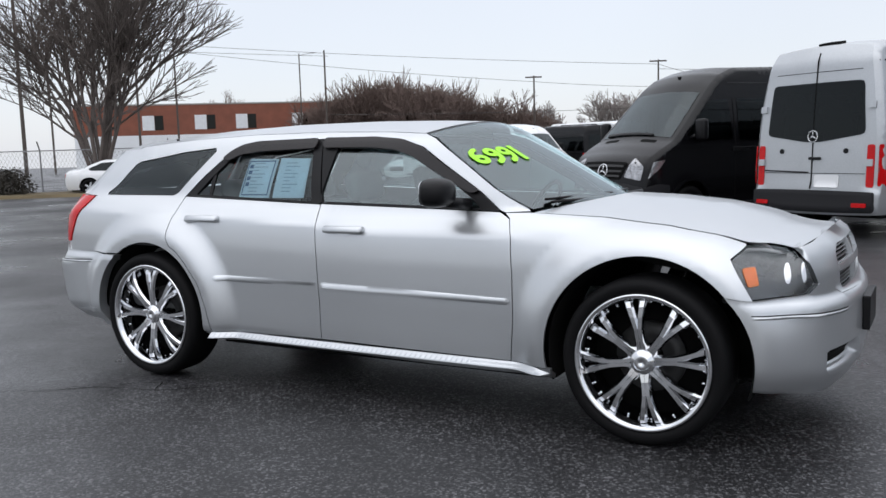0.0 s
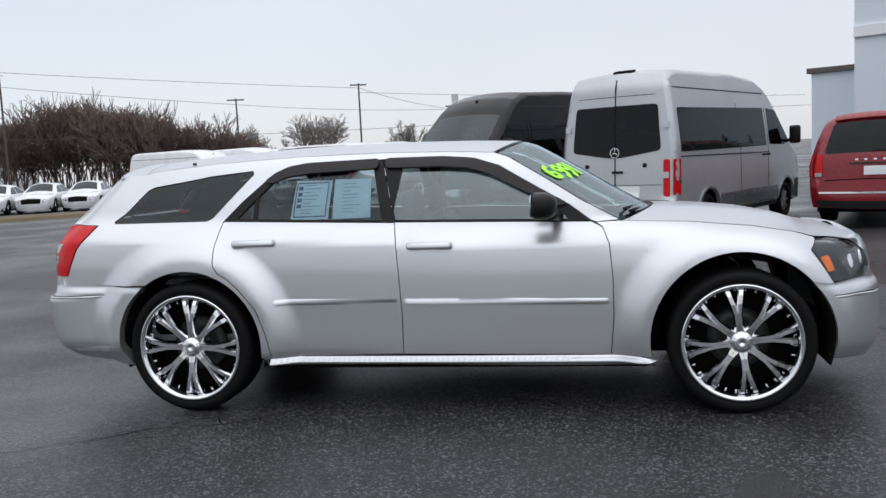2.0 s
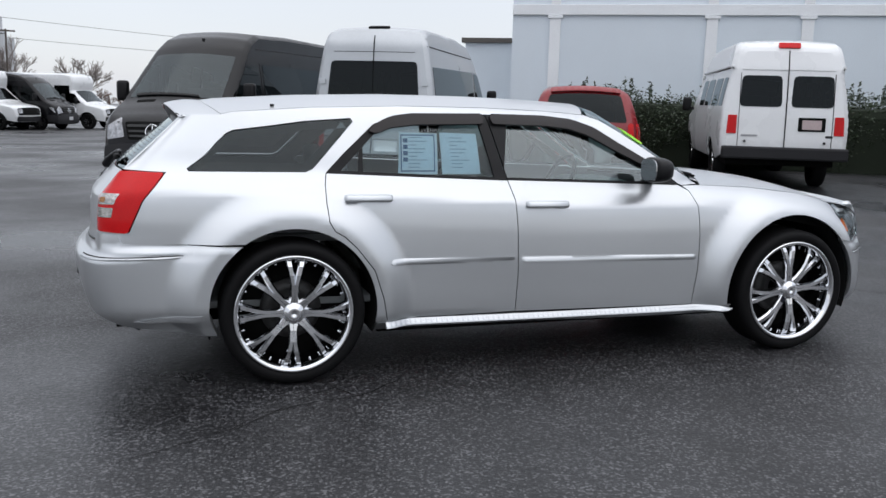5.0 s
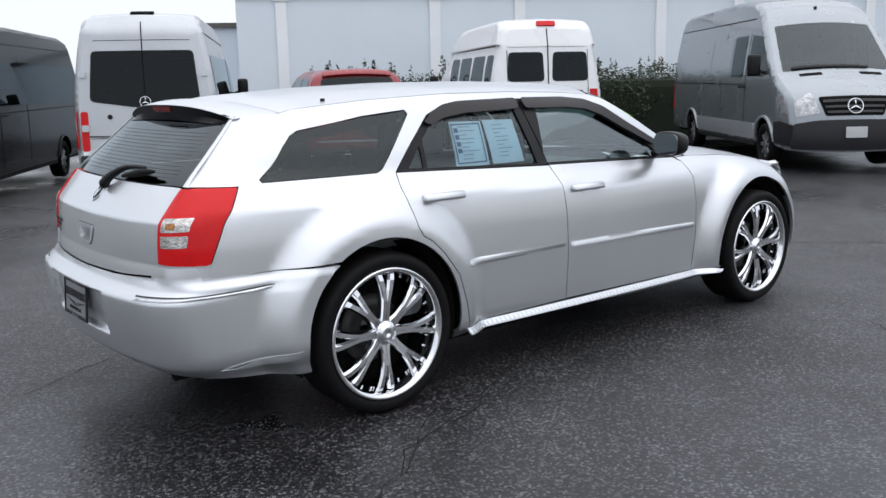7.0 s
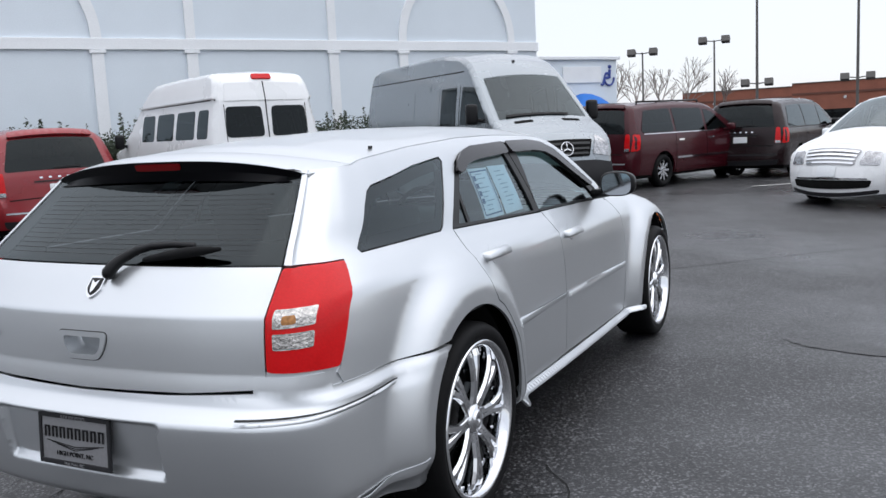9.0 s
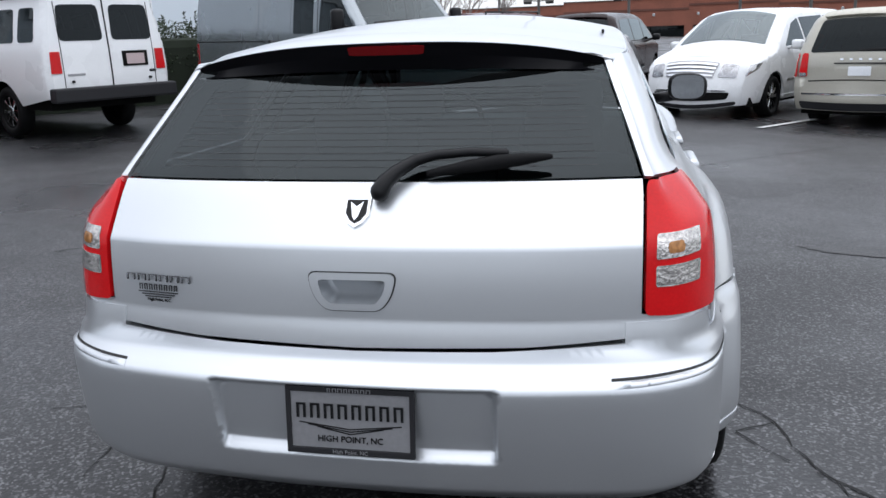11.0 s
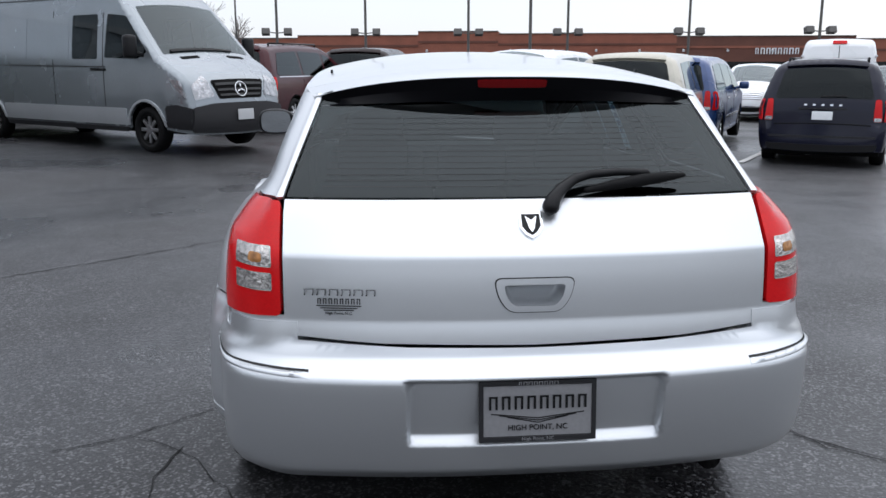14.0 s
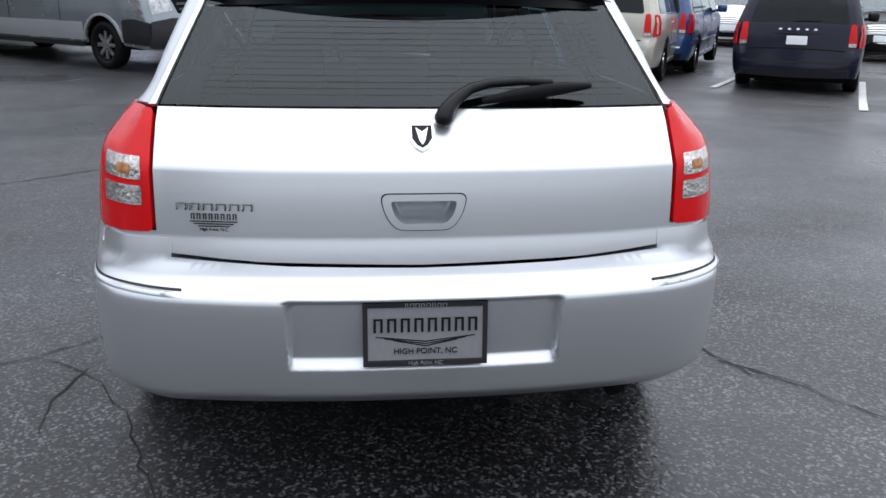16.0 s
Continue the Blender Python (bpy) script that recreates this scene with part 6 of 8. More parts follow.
def minivan(label, paint, m, front=False, roof_rails=False, trim=True, rim=None, low_paint=None):
    """A family minivan."""
    root = thing("minivan", label, "minivan")
    over = [(2.53, 0.24), (2.57, 0.40), (2.56, 0.56), (2.50, 0.74), (2.40, 0.88), (2.15, 0.97), (1.80, 1.05), (1.55, 1.11), (1.15, 1.38), (0.72, 1.63), (0.45, 1.70), (0, 1.735), (-0.9, 1.745), (-1.8, 1.72), (-2.22, 1.675), (-2.30, 1.62), (-2.40, 1.40), (-2.50, 1.08), (-2.53, 0.90), (-2.54, 0.74), (-2.60, 0.66), (-2.61, 0.48), (-2.56, 0.30)]
    width = curve_through((0.2, 0.90), (0.4, 0.965), (0.7, 0.99), (0.95, 0.985), (1.08, 0.955), (1.4, 0.85), (1.65, 0.75), (1.76, 0.70))
    wh = (1.60, -1.48)
    b = Body(root, over, width, wh, 0.335, 0.08, (0.20, 0.75, 0.08, 0.35), (0.20, 0.07), 0.27)
    road_wheels(root, wh, 0.86, 0.335, rim or CHROME, 9, 0.66)
    S = b.S
    for lp in ([(1.12, 1.13), (0.62, 1.50), (0.30, 1.58), (0.22, 1.10)], [(0.14, 1.10), (0.22, 1.59), (-0.92, 1.62), (-0.98, 1.12)], [(-1.06, 1.12), (-1.0, 1.62), (-1.95, 1.58), (-2.22, 1.18), (-2.15, 1.13)]):
        b.on_side("side_window", lp, GLASS_VAN, label="dark side window", rnd=0.04)
    for x in (0.18, -1.02):
        b.on_side("door_seam", [(x, 0.33), (x, 1.06), (x - 0.012, 1.06), (x - 0.012, 0.33)], DARK, d=0.003, thick=0.004, rnd=0)
        b.on_side("door_handle", [(x + 0.07, 0.93), (x + 0.27, 0.93), (x + 0.27, 0.965), (x + 0.07, 0.965)], CHROME if trim else paint, d=0.02, thick=0.025, rnd=0.015)
    b.on_side("belt_trim", [(1.1, 1.085), (1.1, 1.10), (-2.15, 1.115), (-2.15, 1.10)], CHROME if trim else DARK_PLASTIC, d=0.006, rnd=0)
    b.on_side("side_moulding", [(1.1, 0.56), (1.1, 0.60), (-1.0, 0.60), (-1.0, 0.56)], CHROME if trim else paint, d=0.012, rnd=0.01)
    b.on_side("sill", [(1.15, 0.27), (1.15, 0.34), (-1.02, 0.34), (-1.02, 0.27)], low_paint or paint, d=0.02, thick=0.04)
    side_mirrors(root, 0.98, 1.10, 1.15, paint if trim else BLACK_TRIM, 0.10, 0.08)
    b.on_end("windscreen", [(-0.76, S(1.14, "f")), (0.76, S(1.14, "f")), (0.62, S(1.62, "f")), (-0.62, S(1.62, "f"))], glass("minivan_windscreen", (0.75, 0.88, 0.86), 0.45, ior=2.1) if "minivan_windscreen" not in bpy.data.materials else bpy.data.materials["minivan_windscreen"], label="windscreen", thick=0.01)
    # front
    g = b.on_end("grille", [(-0.40, S(0.64, "f")), (0.40, S(0.64, "f")), (0.46, S(0.84, "f")), (-0.46, S(0.84, "f"))], DARK if not front else STEEL, d=0.010, label="chrome slatted grille")
    for k in range(4):
        z = 0.66 + 0.045 * k
        b.on_end("grille_slat", [(-0.40 - 0.012 * k, S(z, "f")), (0.40 + 0.012 * k, S(z, "f")), (0.40 + 0.012 * k, S(z + 0.02, "f")), (-0.40 - 0.012 * k, S(z + 0.02, "f"))], CHROME, d=0.022, parent=g, rnd=0)
    b.pair_on_end("headlamp", [(0.47, S(0.66, "f")), (0.74, S(0.68, "f")), (0.74, S(0.86, "f")), (0.52, S(0.84, "f"))], CLEAR_LENS, d=0.010, label="clear headlamp")
    b.on_side("headlamp_return", [(2.46, 0.70), (2.20, 0.80), (2.08, 0.90), (2.34, 0.87)], CLEAR_LENS, d=0.006)
    b.on_end("lower_intake", [(-0.62, S(0.36, "f")), (0.62, S(0.36, "f")), (0.66, S(0.46, "f")), (-0.66, S(0.46, "f"))], DARK, d=0.006)
    b.on_end("chin_spoiler", [(-0.72, S(0.25, "f")), (0.72, S(0.25, "f")), (0.74, S(0.31, "f")), (-0.74, S(0.31, "f"))], DARK_PLASTIC, d=0.01)
    b.on_end("intake_trim", [(-0.60, S(0.47, "f")), (0.60, S(0.47, "f")), (0.60, S(0.49, "f")), (-0.60, S(0.49, "f"))], CHROME, d=0.012, rnd=0)
    b.on_end("front_plate", [(-0.155, S(0.50, "f")), (0.155, S(0.50, "f")), (0.155, S(0.62, "f")), (-0.155, S(0.62, "f"))], SIGN_WHITE, d=0.02, rnd=0.01)
    # rear
    b.on_end("rear_window", [(-0.74, S(1.12, "r")), (0.74, S(1.12, "r")), (0.62, S(1.58, "r")), (-0.62, S(1.58, "r"))], GLASS_VAN, label="dark rear window", rnd=0.05)
    b.on_end("roof_spoiler", [(-0.62, S(1.60, "r")), (0.62, S(1.60, "r")), (0.60, S(1.66, "r")), (-0.60, S(1.66, "r"))], paint, d=0.05, thick=0.05)
    b.on_end("rear_wiper", [(-0.34, S(1.14, "r")), (0.05, S(1.13, "r")), (0.05, S(1.15, "r")), (-0.34, S(1.17, "r"))], BLACK_TRIM, d=0.03, thick=0.02, rnd=0.005)
    b.pair_on_end("tail_lamp", [(0.75, S(0.77, "r")), (0.880, S(0.77, "r")), (0.845, S(1.12, "r")), (0.76, S(1.12, "r"))], RED_LENS, d=0.012, label="red tail lamp")
    b.on_side("tail_lamp", [(-2.56, 0.77), (-2.36, 0.80), (-2.30, 1.10), (-2.46, 1.12)], RED_LENS, d=0.010, label="red tail lamp")
    b.on_end("plate_recess", [(-0.34, S(0.76, "r")), (0.34, S(0.76, "r")), (0.36, S(0.93, "r")), (-0.36, S(0.93, "r"))], paint, d=0.004)
    b.on_end("rear_plate", [(-0.155, S(0.78, "r")), (0.155, S(0.78, "r")), (0.155, S(0.92, "r")), (-0.155, S(0.92, "r"))], SIGN_WHITE, d=0.018, rnd=0.01, label="white dealer plate")
    b.on_end("gate_trim", [(-0.36, S(0.955, "r")), (0.36, S(0.955, "r")), (0.36, S(0.972, "r")), (-0.36, S(0.972, "r"))], DARK_PLASTIC, d=0.022, thick=0.02, rnd=0.005)
    for k in range(5):
        y = -0.26 + 0.13 * k
        b.on_end("badge_block", [(y - 0.022, S(1.005, "r")), (y + 0.022, S(1.005, "r")), (y + 0.022, S(1.03, "r")), (y - 0.022, S(1.03, "r"))], CHROME, d=0.012, thick=0.008, rnd=0.005)
    b.pair_on_end("reversing_lens", [(0.76, S(0.775, "r")), (0.868, S(0.775, "r")), (0.866, S(0.835, "r")), (0.76, S(0.835, "r"))], CLEAR_LENS, d=0.022, thick=0.008, rnd=0.01)
    b.on_end("gate_seam", [(-0.72, S(0.70, "r")), (0.72, S(0.70, "r")), (0.72, S(0.715, "r")), (-0.72, S(0.715, "r"))], DARK, d=0.003, rnd=0)
    b.on_end("bumper_trim", [(-0.80, S(0.52, "r")), (0.80, S(0.52, "r")), (0.80, S(0.545, "r")), (-0.80, S(0.545, "r"))], CHROME if trim else DARK_PLASTIC, d=0.012, rnd=0)
    b.on_end("bumper_base", [(-0.80, S(0.31, "r")), (0.80, S(0.31, "r")), (0.84, S(0.42, "r")), (-0.84, S(0.42, "r"))], DARK_PLASTIC, d=0.008)
    if roof_rails:
        for s in (-1, 1):
            bm = bmesh.new()
            cyl(bm, (0.4, s * 0.60, 1.77), (-1.9, s * 0.60, 1.765), 0.018, seg=8)
            for x in (0.4, -0.4, -1.2, -1.9):
                cyl(bm, (x, s * 0.60, 1.70), (x, s * 0.60, 1.77), 0.02, seg=8)
            part("roof_rail", bm, BLACK_TRIM, root, "", True)
    bm = bmesh.new()
    box(bm, 1.0, 1.45, -0.70, 0.70, 0.75, 1.06, 0.05)
    part("dashboard", bm, DARK_PLASTIC, root)
    dark_inside(root, -2.0, 0.9, 0.66, 0.62, 1.30)
    b.shell(paint)
    root.matrix_basis = m
    return root


def passenger_van(label, m):
    """A white passenger van with a raised moulded roof."""
    root = thing("raised_roof_van", label, "van")
    over = [(2.72, 0.42), (2.76, 0.70), (2.70, 0.98), (2.55, 1.12), (1.75, 1.27), (1.25, 1.62), (0.88, 1.92), (0.72, 2.02), (0.58, 2.10), (0.25, 2.32), (0.0, 2.385), (-1.0, 2.41), (-2.55, 2.41), (-2.72, 2.365), (-2.80, 2.26), (-2.88, 1.95), (-2.95, 1.20), (-2.97, 0.78), (-2.96, 0.58)]
    width = curve_through((0.4, 0.93), (0.65, 0.99), (0.95, 1.005), (1.2, 0.995), (1.6, 0.935), (1.95, 0.875), (2.0, 0.89), (2.06, 0.88), (2.4, 0.80), (2.55, 0.74))
    wh = (1.86, -1.65)
    b = Body(root, over, width, wh, 0.37, 0.07, (0.10, 0.6, 0.03, 0.2), (0.08, 0.02), 0.46)
    road_wheels(root, wh, 0.84, 0.37, CHROME, 8, 0.6)
    S = b.S
    for x0, x1 in ((-2.70, -2.25), (-2.12, -1.28), (-1.14, -0.30), (-0.16, 0.50)):
        b.on_side("side_window", [(x0, 1.36), (x0 + 0.03, 1.83), (x1, 1.83), (x1, 1.36)], GLASS_VAN, label="dark side window", rnd=0.06)
    b.on_side("roof_ledge", [(0.75, 1.965), (0.75, 2.0), (-2.85, 2.02), (-2.85, 1.985)], WHITE_PAINT, d=0.03, thick=0.04, rnd=0)
    b.on_side("roof_groove", [(0.75, 1.945), (0.75, 1.96), (-2.85, 1.98), (-2.85, 1.965)], DARK_PLASTIC, d=0.006, rnd=0)
    for s in (-1, 1):
        o = s * 0.40
        b.on_end("rear_door_window", [(o - 0.33, S(1.36, "r")), (o + 0.33, S(1.36, "r")), (o + 0.31, S(1.86, "r")), (o - 0.31, S(1.86, "r"))], GLASS_VAN, label="dark rear door window", rnd=0.07)
        b.on_end("roof_panel", [(s * 0.01, S(1.95, "r")), (s * 0.72, S(1.95, "r")), (s * 0.66, S(2.24, "r")), (s * 0.01, S(2.24, "r"))], WHITE_PAINT, d=0.008, rnd=0.02)
        b.on_end("tail_lamp", [(s * 0.76, S(0.92, "r")), (s * 0.915, S(0.92, "r")), (s * 0.90, S(1.22, "r")), (s * 0.76, S(1.22, "r"))], RED_LENS, d=0.015, label="red tail lamp", rnd=0.01)
        bm = bmesh.new()
        cyl(bm, (-2.98, s * 0.62, 0.80), (-3.02, s * 0.62, 0.80), 0.02, seg=8)
        part("bumper_pad", bm, BLACK_TRIM, root)
    b.on_end("door_seam", [(-0.008, S(0.72, "r")), (0.008, S(0.72, "r")), (0.008, S(2.25, "r")), (-0.008, S(2.25, "r"))], DARK, d=0.012, rnd=0)
    for sy in (-0.73, 0.73):
        b.on_end("door_seam", [(sy - 0.005, S(0.72, "r")), (sy + 0.005, S(0.72, "r")), (sy + 0.005, S(1.9, "r")), (sy - 0.005, S(1.9, "r"))], DARK, d=0.005, rnd=0)
    b.on_end("high_brake_lamp", [(-0.17, S(2.285, "r")), (0.17, S(2.285, "r")), (0.17, S(2.345, "r")), (-0.17, S(2.345, "r"))], RED_LENS, d=0.03, thick=0.04, rnd=0.02, label="red high brake lamp")
    pf = b.on_end("plate_frame", [(-0.62, S(0.98, "r")), (-0.20, S(0.98, "r")), (-0.20, S(1.20, "r")), (-0.62, S(1.20, "r"))], DARK, d=0.012, rnd=0.01)
    b.on_end("rear_plate", [(-0.56, S(1.01, "r")), (-0.26, S(1.01, "r")), (-0.26, S(1.16, "r")), (-0.56, S(1.16, "r"))], surf("worn_plate", (0.45, 0.36, 0.36), 0.5), d=0.02, rnd=0.01, parent=pf)
    b.on_end("maker_badge", [(-0.75, S(0.88, "r")), (-0.63, S(0.88, "r")), (-0.63, S(0.92, "r")), (-0.75, S(0.92, "r"))], DARK_PLASTIC, d=0.008, rnd=0.02)
    b.on_end("model_badge", [(0.42, S(0.88, "r")), (0.68, S(0.88, "r")), (0.68, S(0.91, "r")), (0.42, S(0.91, "r"))], STEEL, d=0.008, rnd=0.005)
    bm = bmesh.new()
    box(bm, -3.14, -2.96, -0.98, 0.98, 0.52, 0.72, 0.03)
    part("rear_bumper", bm, DARK_PLASTIC, root, "black step bumper", False)
    b.on_end("windscreen", [(-0.72, S(1.32, "f")), (0.72, S(1.32, "f")), (0.64, S(1.88, "f")), (-0.64, S(1.88, "f"))], GLASS_VAN)
    side_mirrors(root, 1.35, 1.14, 1.38, BLACK_TRIM, 0.09, 0.14)
    dark_inside(root, -2.5, 1.2, 0.72, 0.85, 1.55)
    b.shell(WHITE_PAINT)
    root.matrix_basis = m
    return root


def sedan(label, m, paint=WHITE_PAINT, group=""):
    root = thing("parked_sedan", label, "car", group)
    over = [(2.48, 0.22), (2.53, 0.42), (2.50, 0.62), (2.40, 0.76), (1.9, 0.90), (1.05, 0.98), (0.55, 1.22), (0.10, 1.42), (-0.4, 1.48), (-1.0, 1.45), (-1.5, 1.28), (-1.9, 1.08), (-2.35, 1.06), (-2.48, 0.98), (-2.53, 0.7), (-2.53, 0.45), (-2.46, 0.26)]
    width = curve_through((0.2, 0.84), (0.45, 0.92), (0.7, 0.94), (0.9, 0.92), (1.05, 0.84), (1.4, 0.64), (1.5, 0.58))
    b = Body(root, over, width, (1.55, -1.5), 0.35, 0.07, (0.2, 0.7, 0.12, 0.5), (0.2, 0.1), 0.26)
    road_wheels(root, (1.55, -1.5), 0.82, 0.35, CHROME, 5, 0.66)
    S = b.S
    for lp in ([(0.82, 1.02), (0.15, 1.33), (-0.30, 1.38), (-0.32, 1.02)], [(-0.40, 1.02), (-0.38, 1.38), (-1.0, 1.36), (-1.55, 1.12), (-1.45, 1.04)]):
        b.on_side("side_window", lp, GLASS_VAN, rnd=0.04, step=0.2)
    b.on_end("windscreen", [(-0.66, S(1.03, "f")), (0.66, S(1.03, "f")), (0.52, S(1.38, "f")), (-0.52, S(1.38, "f"))], GLASS_VAN, step=0.2)
    b.on_end("rear_window", [(-0.62, S(1.12, "r")), (0.62, S(1.12, "r")), (0.52, S(1.38, "r")), (-0.52, S(1.38, "r"))], GLASS_VAN, step=0.2)
    b.on_end("grille", [(-0.45, S(0.50, "f")), (0.45, S(0.50, "f")), (0.48, S(0.68, "f")), (-0.48, S(0.68, "f"))], DARK, step=0.2)
    b.pair_on_end("headlamp", [(0.52, S(0.56, "f")), (0.76, S(0.58, "f")), (0.74, S(0.72, "f")), (0.54, S(0.70, "f"))], CLEAR_LENS, step=0.2)
    b.pair_on_end("tail_lamp", [(0.35, S(0.78, "r")), (0.80, S(0.78, "r")), (0.78, S(0.94, "r")), (0.35, S(0.94, "r"))], RED_LENS, step=0.2)
    b.shell(paint, 0.16)
    root.matrix_basis = m
    return root


def shuttle_bus(label, m, group="", dark=False):
    """A cutaway bus: a van nose with a tall white box behind."""
    root = thing("shuttle_bus", label, "bus", group)
    over = [(3.40, 0.42), (3.44, 0.70), (3.38, 1.02), (3.20, 1.14), (2.45, 1.28), (1.98, 1.62), (1.62, 1.96), (1.66, 2.10), (1.72, 2.45), (1.60, 2.72), (1.2, 2.80), (-3.2, 2.80), (-3.38, 2.72), (-3.42, 2.4), (-3.42, 0.9), (-3.40, 0.55)]
    width = curve_through((0.4, 0.95), (0.8, 1.02), (1.2, 1.04), (1.9, 1.04), (2.7, 1.02), (2.85, 0.98))
    b = Body(root, over, width, (2.45, -1.9), 0.40, 0.08, (0.05, 1.6, 0.02, 0.2), (0.10, 0.03), 0.48)
    road_wheels(root, (2.45, -1.9), 0.86, 0.40, CHROME, 8, 0.6)
    S = b.S
    b.on_side("cab_window", [(2.15, 1.32), (1.80, 1.80), (1.35, 1.85), (1.30, 1.30)], GLASS_VAN, step=0.2)
    for x in (0.7, -0.3, -1.3, -2.3):
        b.on_side("side_window", [(x, 1.45), (x + 0.85, 1.45), (x + 0.85, 2.2), (x, 2.2)], GLASS_VAN, step=0.3)
    b.on_end("windscreen", [(-0.80, S(1.36, "f")), (0.80, S(1.36, "f")), (0.74, S(1.90, "f")), (-0.74, S(1.90, "f"))], GLASS_VAN, step=0.2)
    b.on_end("grille", [(-0.80, S(0.72, "f")), (0.80, S(0.72, "f")), (0.82, S(1.02, "f")), (-0.82, S(1.02, "f"))], DARK, step=0.2, label="black grille and lamps")
    b.pair_on_end("headlamp", [(0.56, S(0.80, "f")), (0.80, S(0.80, "f")), (0.80, S(0.98, "f")), (0.56, S(0.98, "f"))], CLEAR_LENS, d=0.02, step=0.2)
    b.on_end("front_bumper", [(-0.88, S(0.44, "f")), (0.88, S(0.44, "f")), (0.88, S(0.66, "f")), (-0.88, S(0.66, "f"))], DARK_PLASTIC, d=0.04, thick=0.06, step=0.2)
    side_mirrors(root, 1.95, 1.18, 1.45, BLACK_TRIM, 0.09, 0.16)
    b.shell(WHITE_PAINT, 0.22)
    root.matrix_basis = m
    return root


def stand(x, y, heading, dz=0.0):
    """A pose on the lot, nose along heading (degrees from +x)."""
    return pose(x, y, ground_z(x, y) + dz, 0, 0, heading)


def ahead(x, y, heading, d):
    return x + d * math.cos(radians(heading)), y + d * math.sin(radians(heading))


# ---- vehicles round the wagon ----
sprinter("silver high-roof van with dark windows, parked nose in", VAN_SILVER, 5.90, 3.665, stand(*ahead(1.02, 8.50, 61, 2.95), 61), height=2.66, lower_paint=GREY_PAINT)
sprinter("black high-roof van parked nose out", BLACK_PAINT, 6.90, 4.325, stand(*ahead(-2.3, 9.4, 239, -3.45), 239), height=2.64)
sprinter("grey high-roof van with a sliding door window", GREY_PAINT, 6.90, 4.325, stand(*ahead(9.20, 2.25, 230, -3.45), 230), glazed=False, lower_paint=VAN_SILVER)
minivan("red minivan parked nose in by the hedge", RED_PAINT, stand(*ahead(4.88, 8.78, 66, 2.55), 66), trim=True)
passenger_van("white passenger van with a raised roof", stand(*ahead(7.5, 6.82, 63, 2.95), 63))
minivan("maroon minivan with chrome trim across the lot", MAROON_PAINT, stand(15.7, 2.1, -21), trim=True, roof_rails=True)
minivan("dark maroon minivan beside the white minivan", DARK_MAROON, stand(18.9, 0.0, -12), trim=False)
minivan("white minivan facing the wagon", WHITE_PAINT, stand(12.9, -2.9, 150), front=True)
minivan("beige minivan parked nose in", BEIGE_PAINT, stand(11.8, -5.1, -28))
minivan("dark navy minivan with a roof rack", NAVY_PAINT, stand(*ahead(8.95, -7.0, -31, 2.55), -31), trim=False, roof_rails=True)
minivan("blue minivan parked nose in", BLUE_PAINT, stand(13.75, -6.5, -29.5))
minivan("white minivan facing out, far across the lot", WHITE_PAINT, stand(24.0, -12.8, 150), front=True)
minivan("black minivan facing out at the far row", BLACK_PAINT, stand(19.6, -15.0, 150), front=True)
passenger_van("white raised-roof van behind the navy minivan", stand(*ahead(17.4, -11.9, -30, 2.9), -30))
# far row along the back of the lot
sprinter("white high-roof van with a dark lower stripe", WHITE_PAINT, 6.90, 4.325, stand(-18.95, 34.5, -24), glazed=False, rear=False, lower_paint=DARK_PLASTIC)
sprinter("white high-roof delivery van in the far row", WHITE_PAINT, 5.90, 3.665, stand(-16.15, 35.75, -27), glazed=False, rear=False)
sprinter("black high-roof van in the far row", BLACK_PAINT, 5.90, 3.665, stand(*ahead(-12.2, 36.9, 150, 2.95), 150), height=2.62)
shuttle_bus("white shuttle bus in the far row", stand(-13.0, 40.0, -27), "far row of buses")
shuttle_bus("white shuttle bus in the far row", stand(-11.2, 42.1, -27), "far row of buses")
sprinter("dark grey high-roof van among the buses", BLACK_PAINT, 5.90, 3.665, stand(-9.2, 43.5, -27), rear=False)
shuttle_bus("white shuttle bus in the far row", stand(-7.6, 45.9, -27), "far row of buses")
car_0 = sedan("white sedan in a row of parked cars", stand(-30.8, 34.0, 0), group="row of white sedans")
for k in range(8):
    p = (-31.5 + 1.7 * k, 33.6 + 1.35 * k)
    if k:
        copy_thing(car_0, stand(*p, -70))
    else:
        car_0.matrix_basis = stand(*p, -70)
copy_thing(car_0, stand(-27.3, 21.3, 32))

# ---- the grey building ----
WALL_O, WALL_D = Vector((6.667, 16.843, 0)), Vector((0.853, -0.522, 0)).normalized()
WALL_N = Vector((-WALL_D.y, WALL_D.x, 0)) * -1


def wall_pose(s=0.0, off=0.0, z=0.0):
    """x along the front of the grey building, z up, y into it; -y faces the lot."""
    m = Matrix((WALL_D, WALL_N * -1, Vector((0, 0, 1)))).transposed().to_4x4()
    m.translation = WALL_O + WALL_D * s + WALL_N * off + Vector((0, 0, z))
    return m


def on_wall(name, bm, material, parent, label=""):
    o = part(name, bm, material, parent, label)
    o.matrix_basis = wall_pose()
    return o


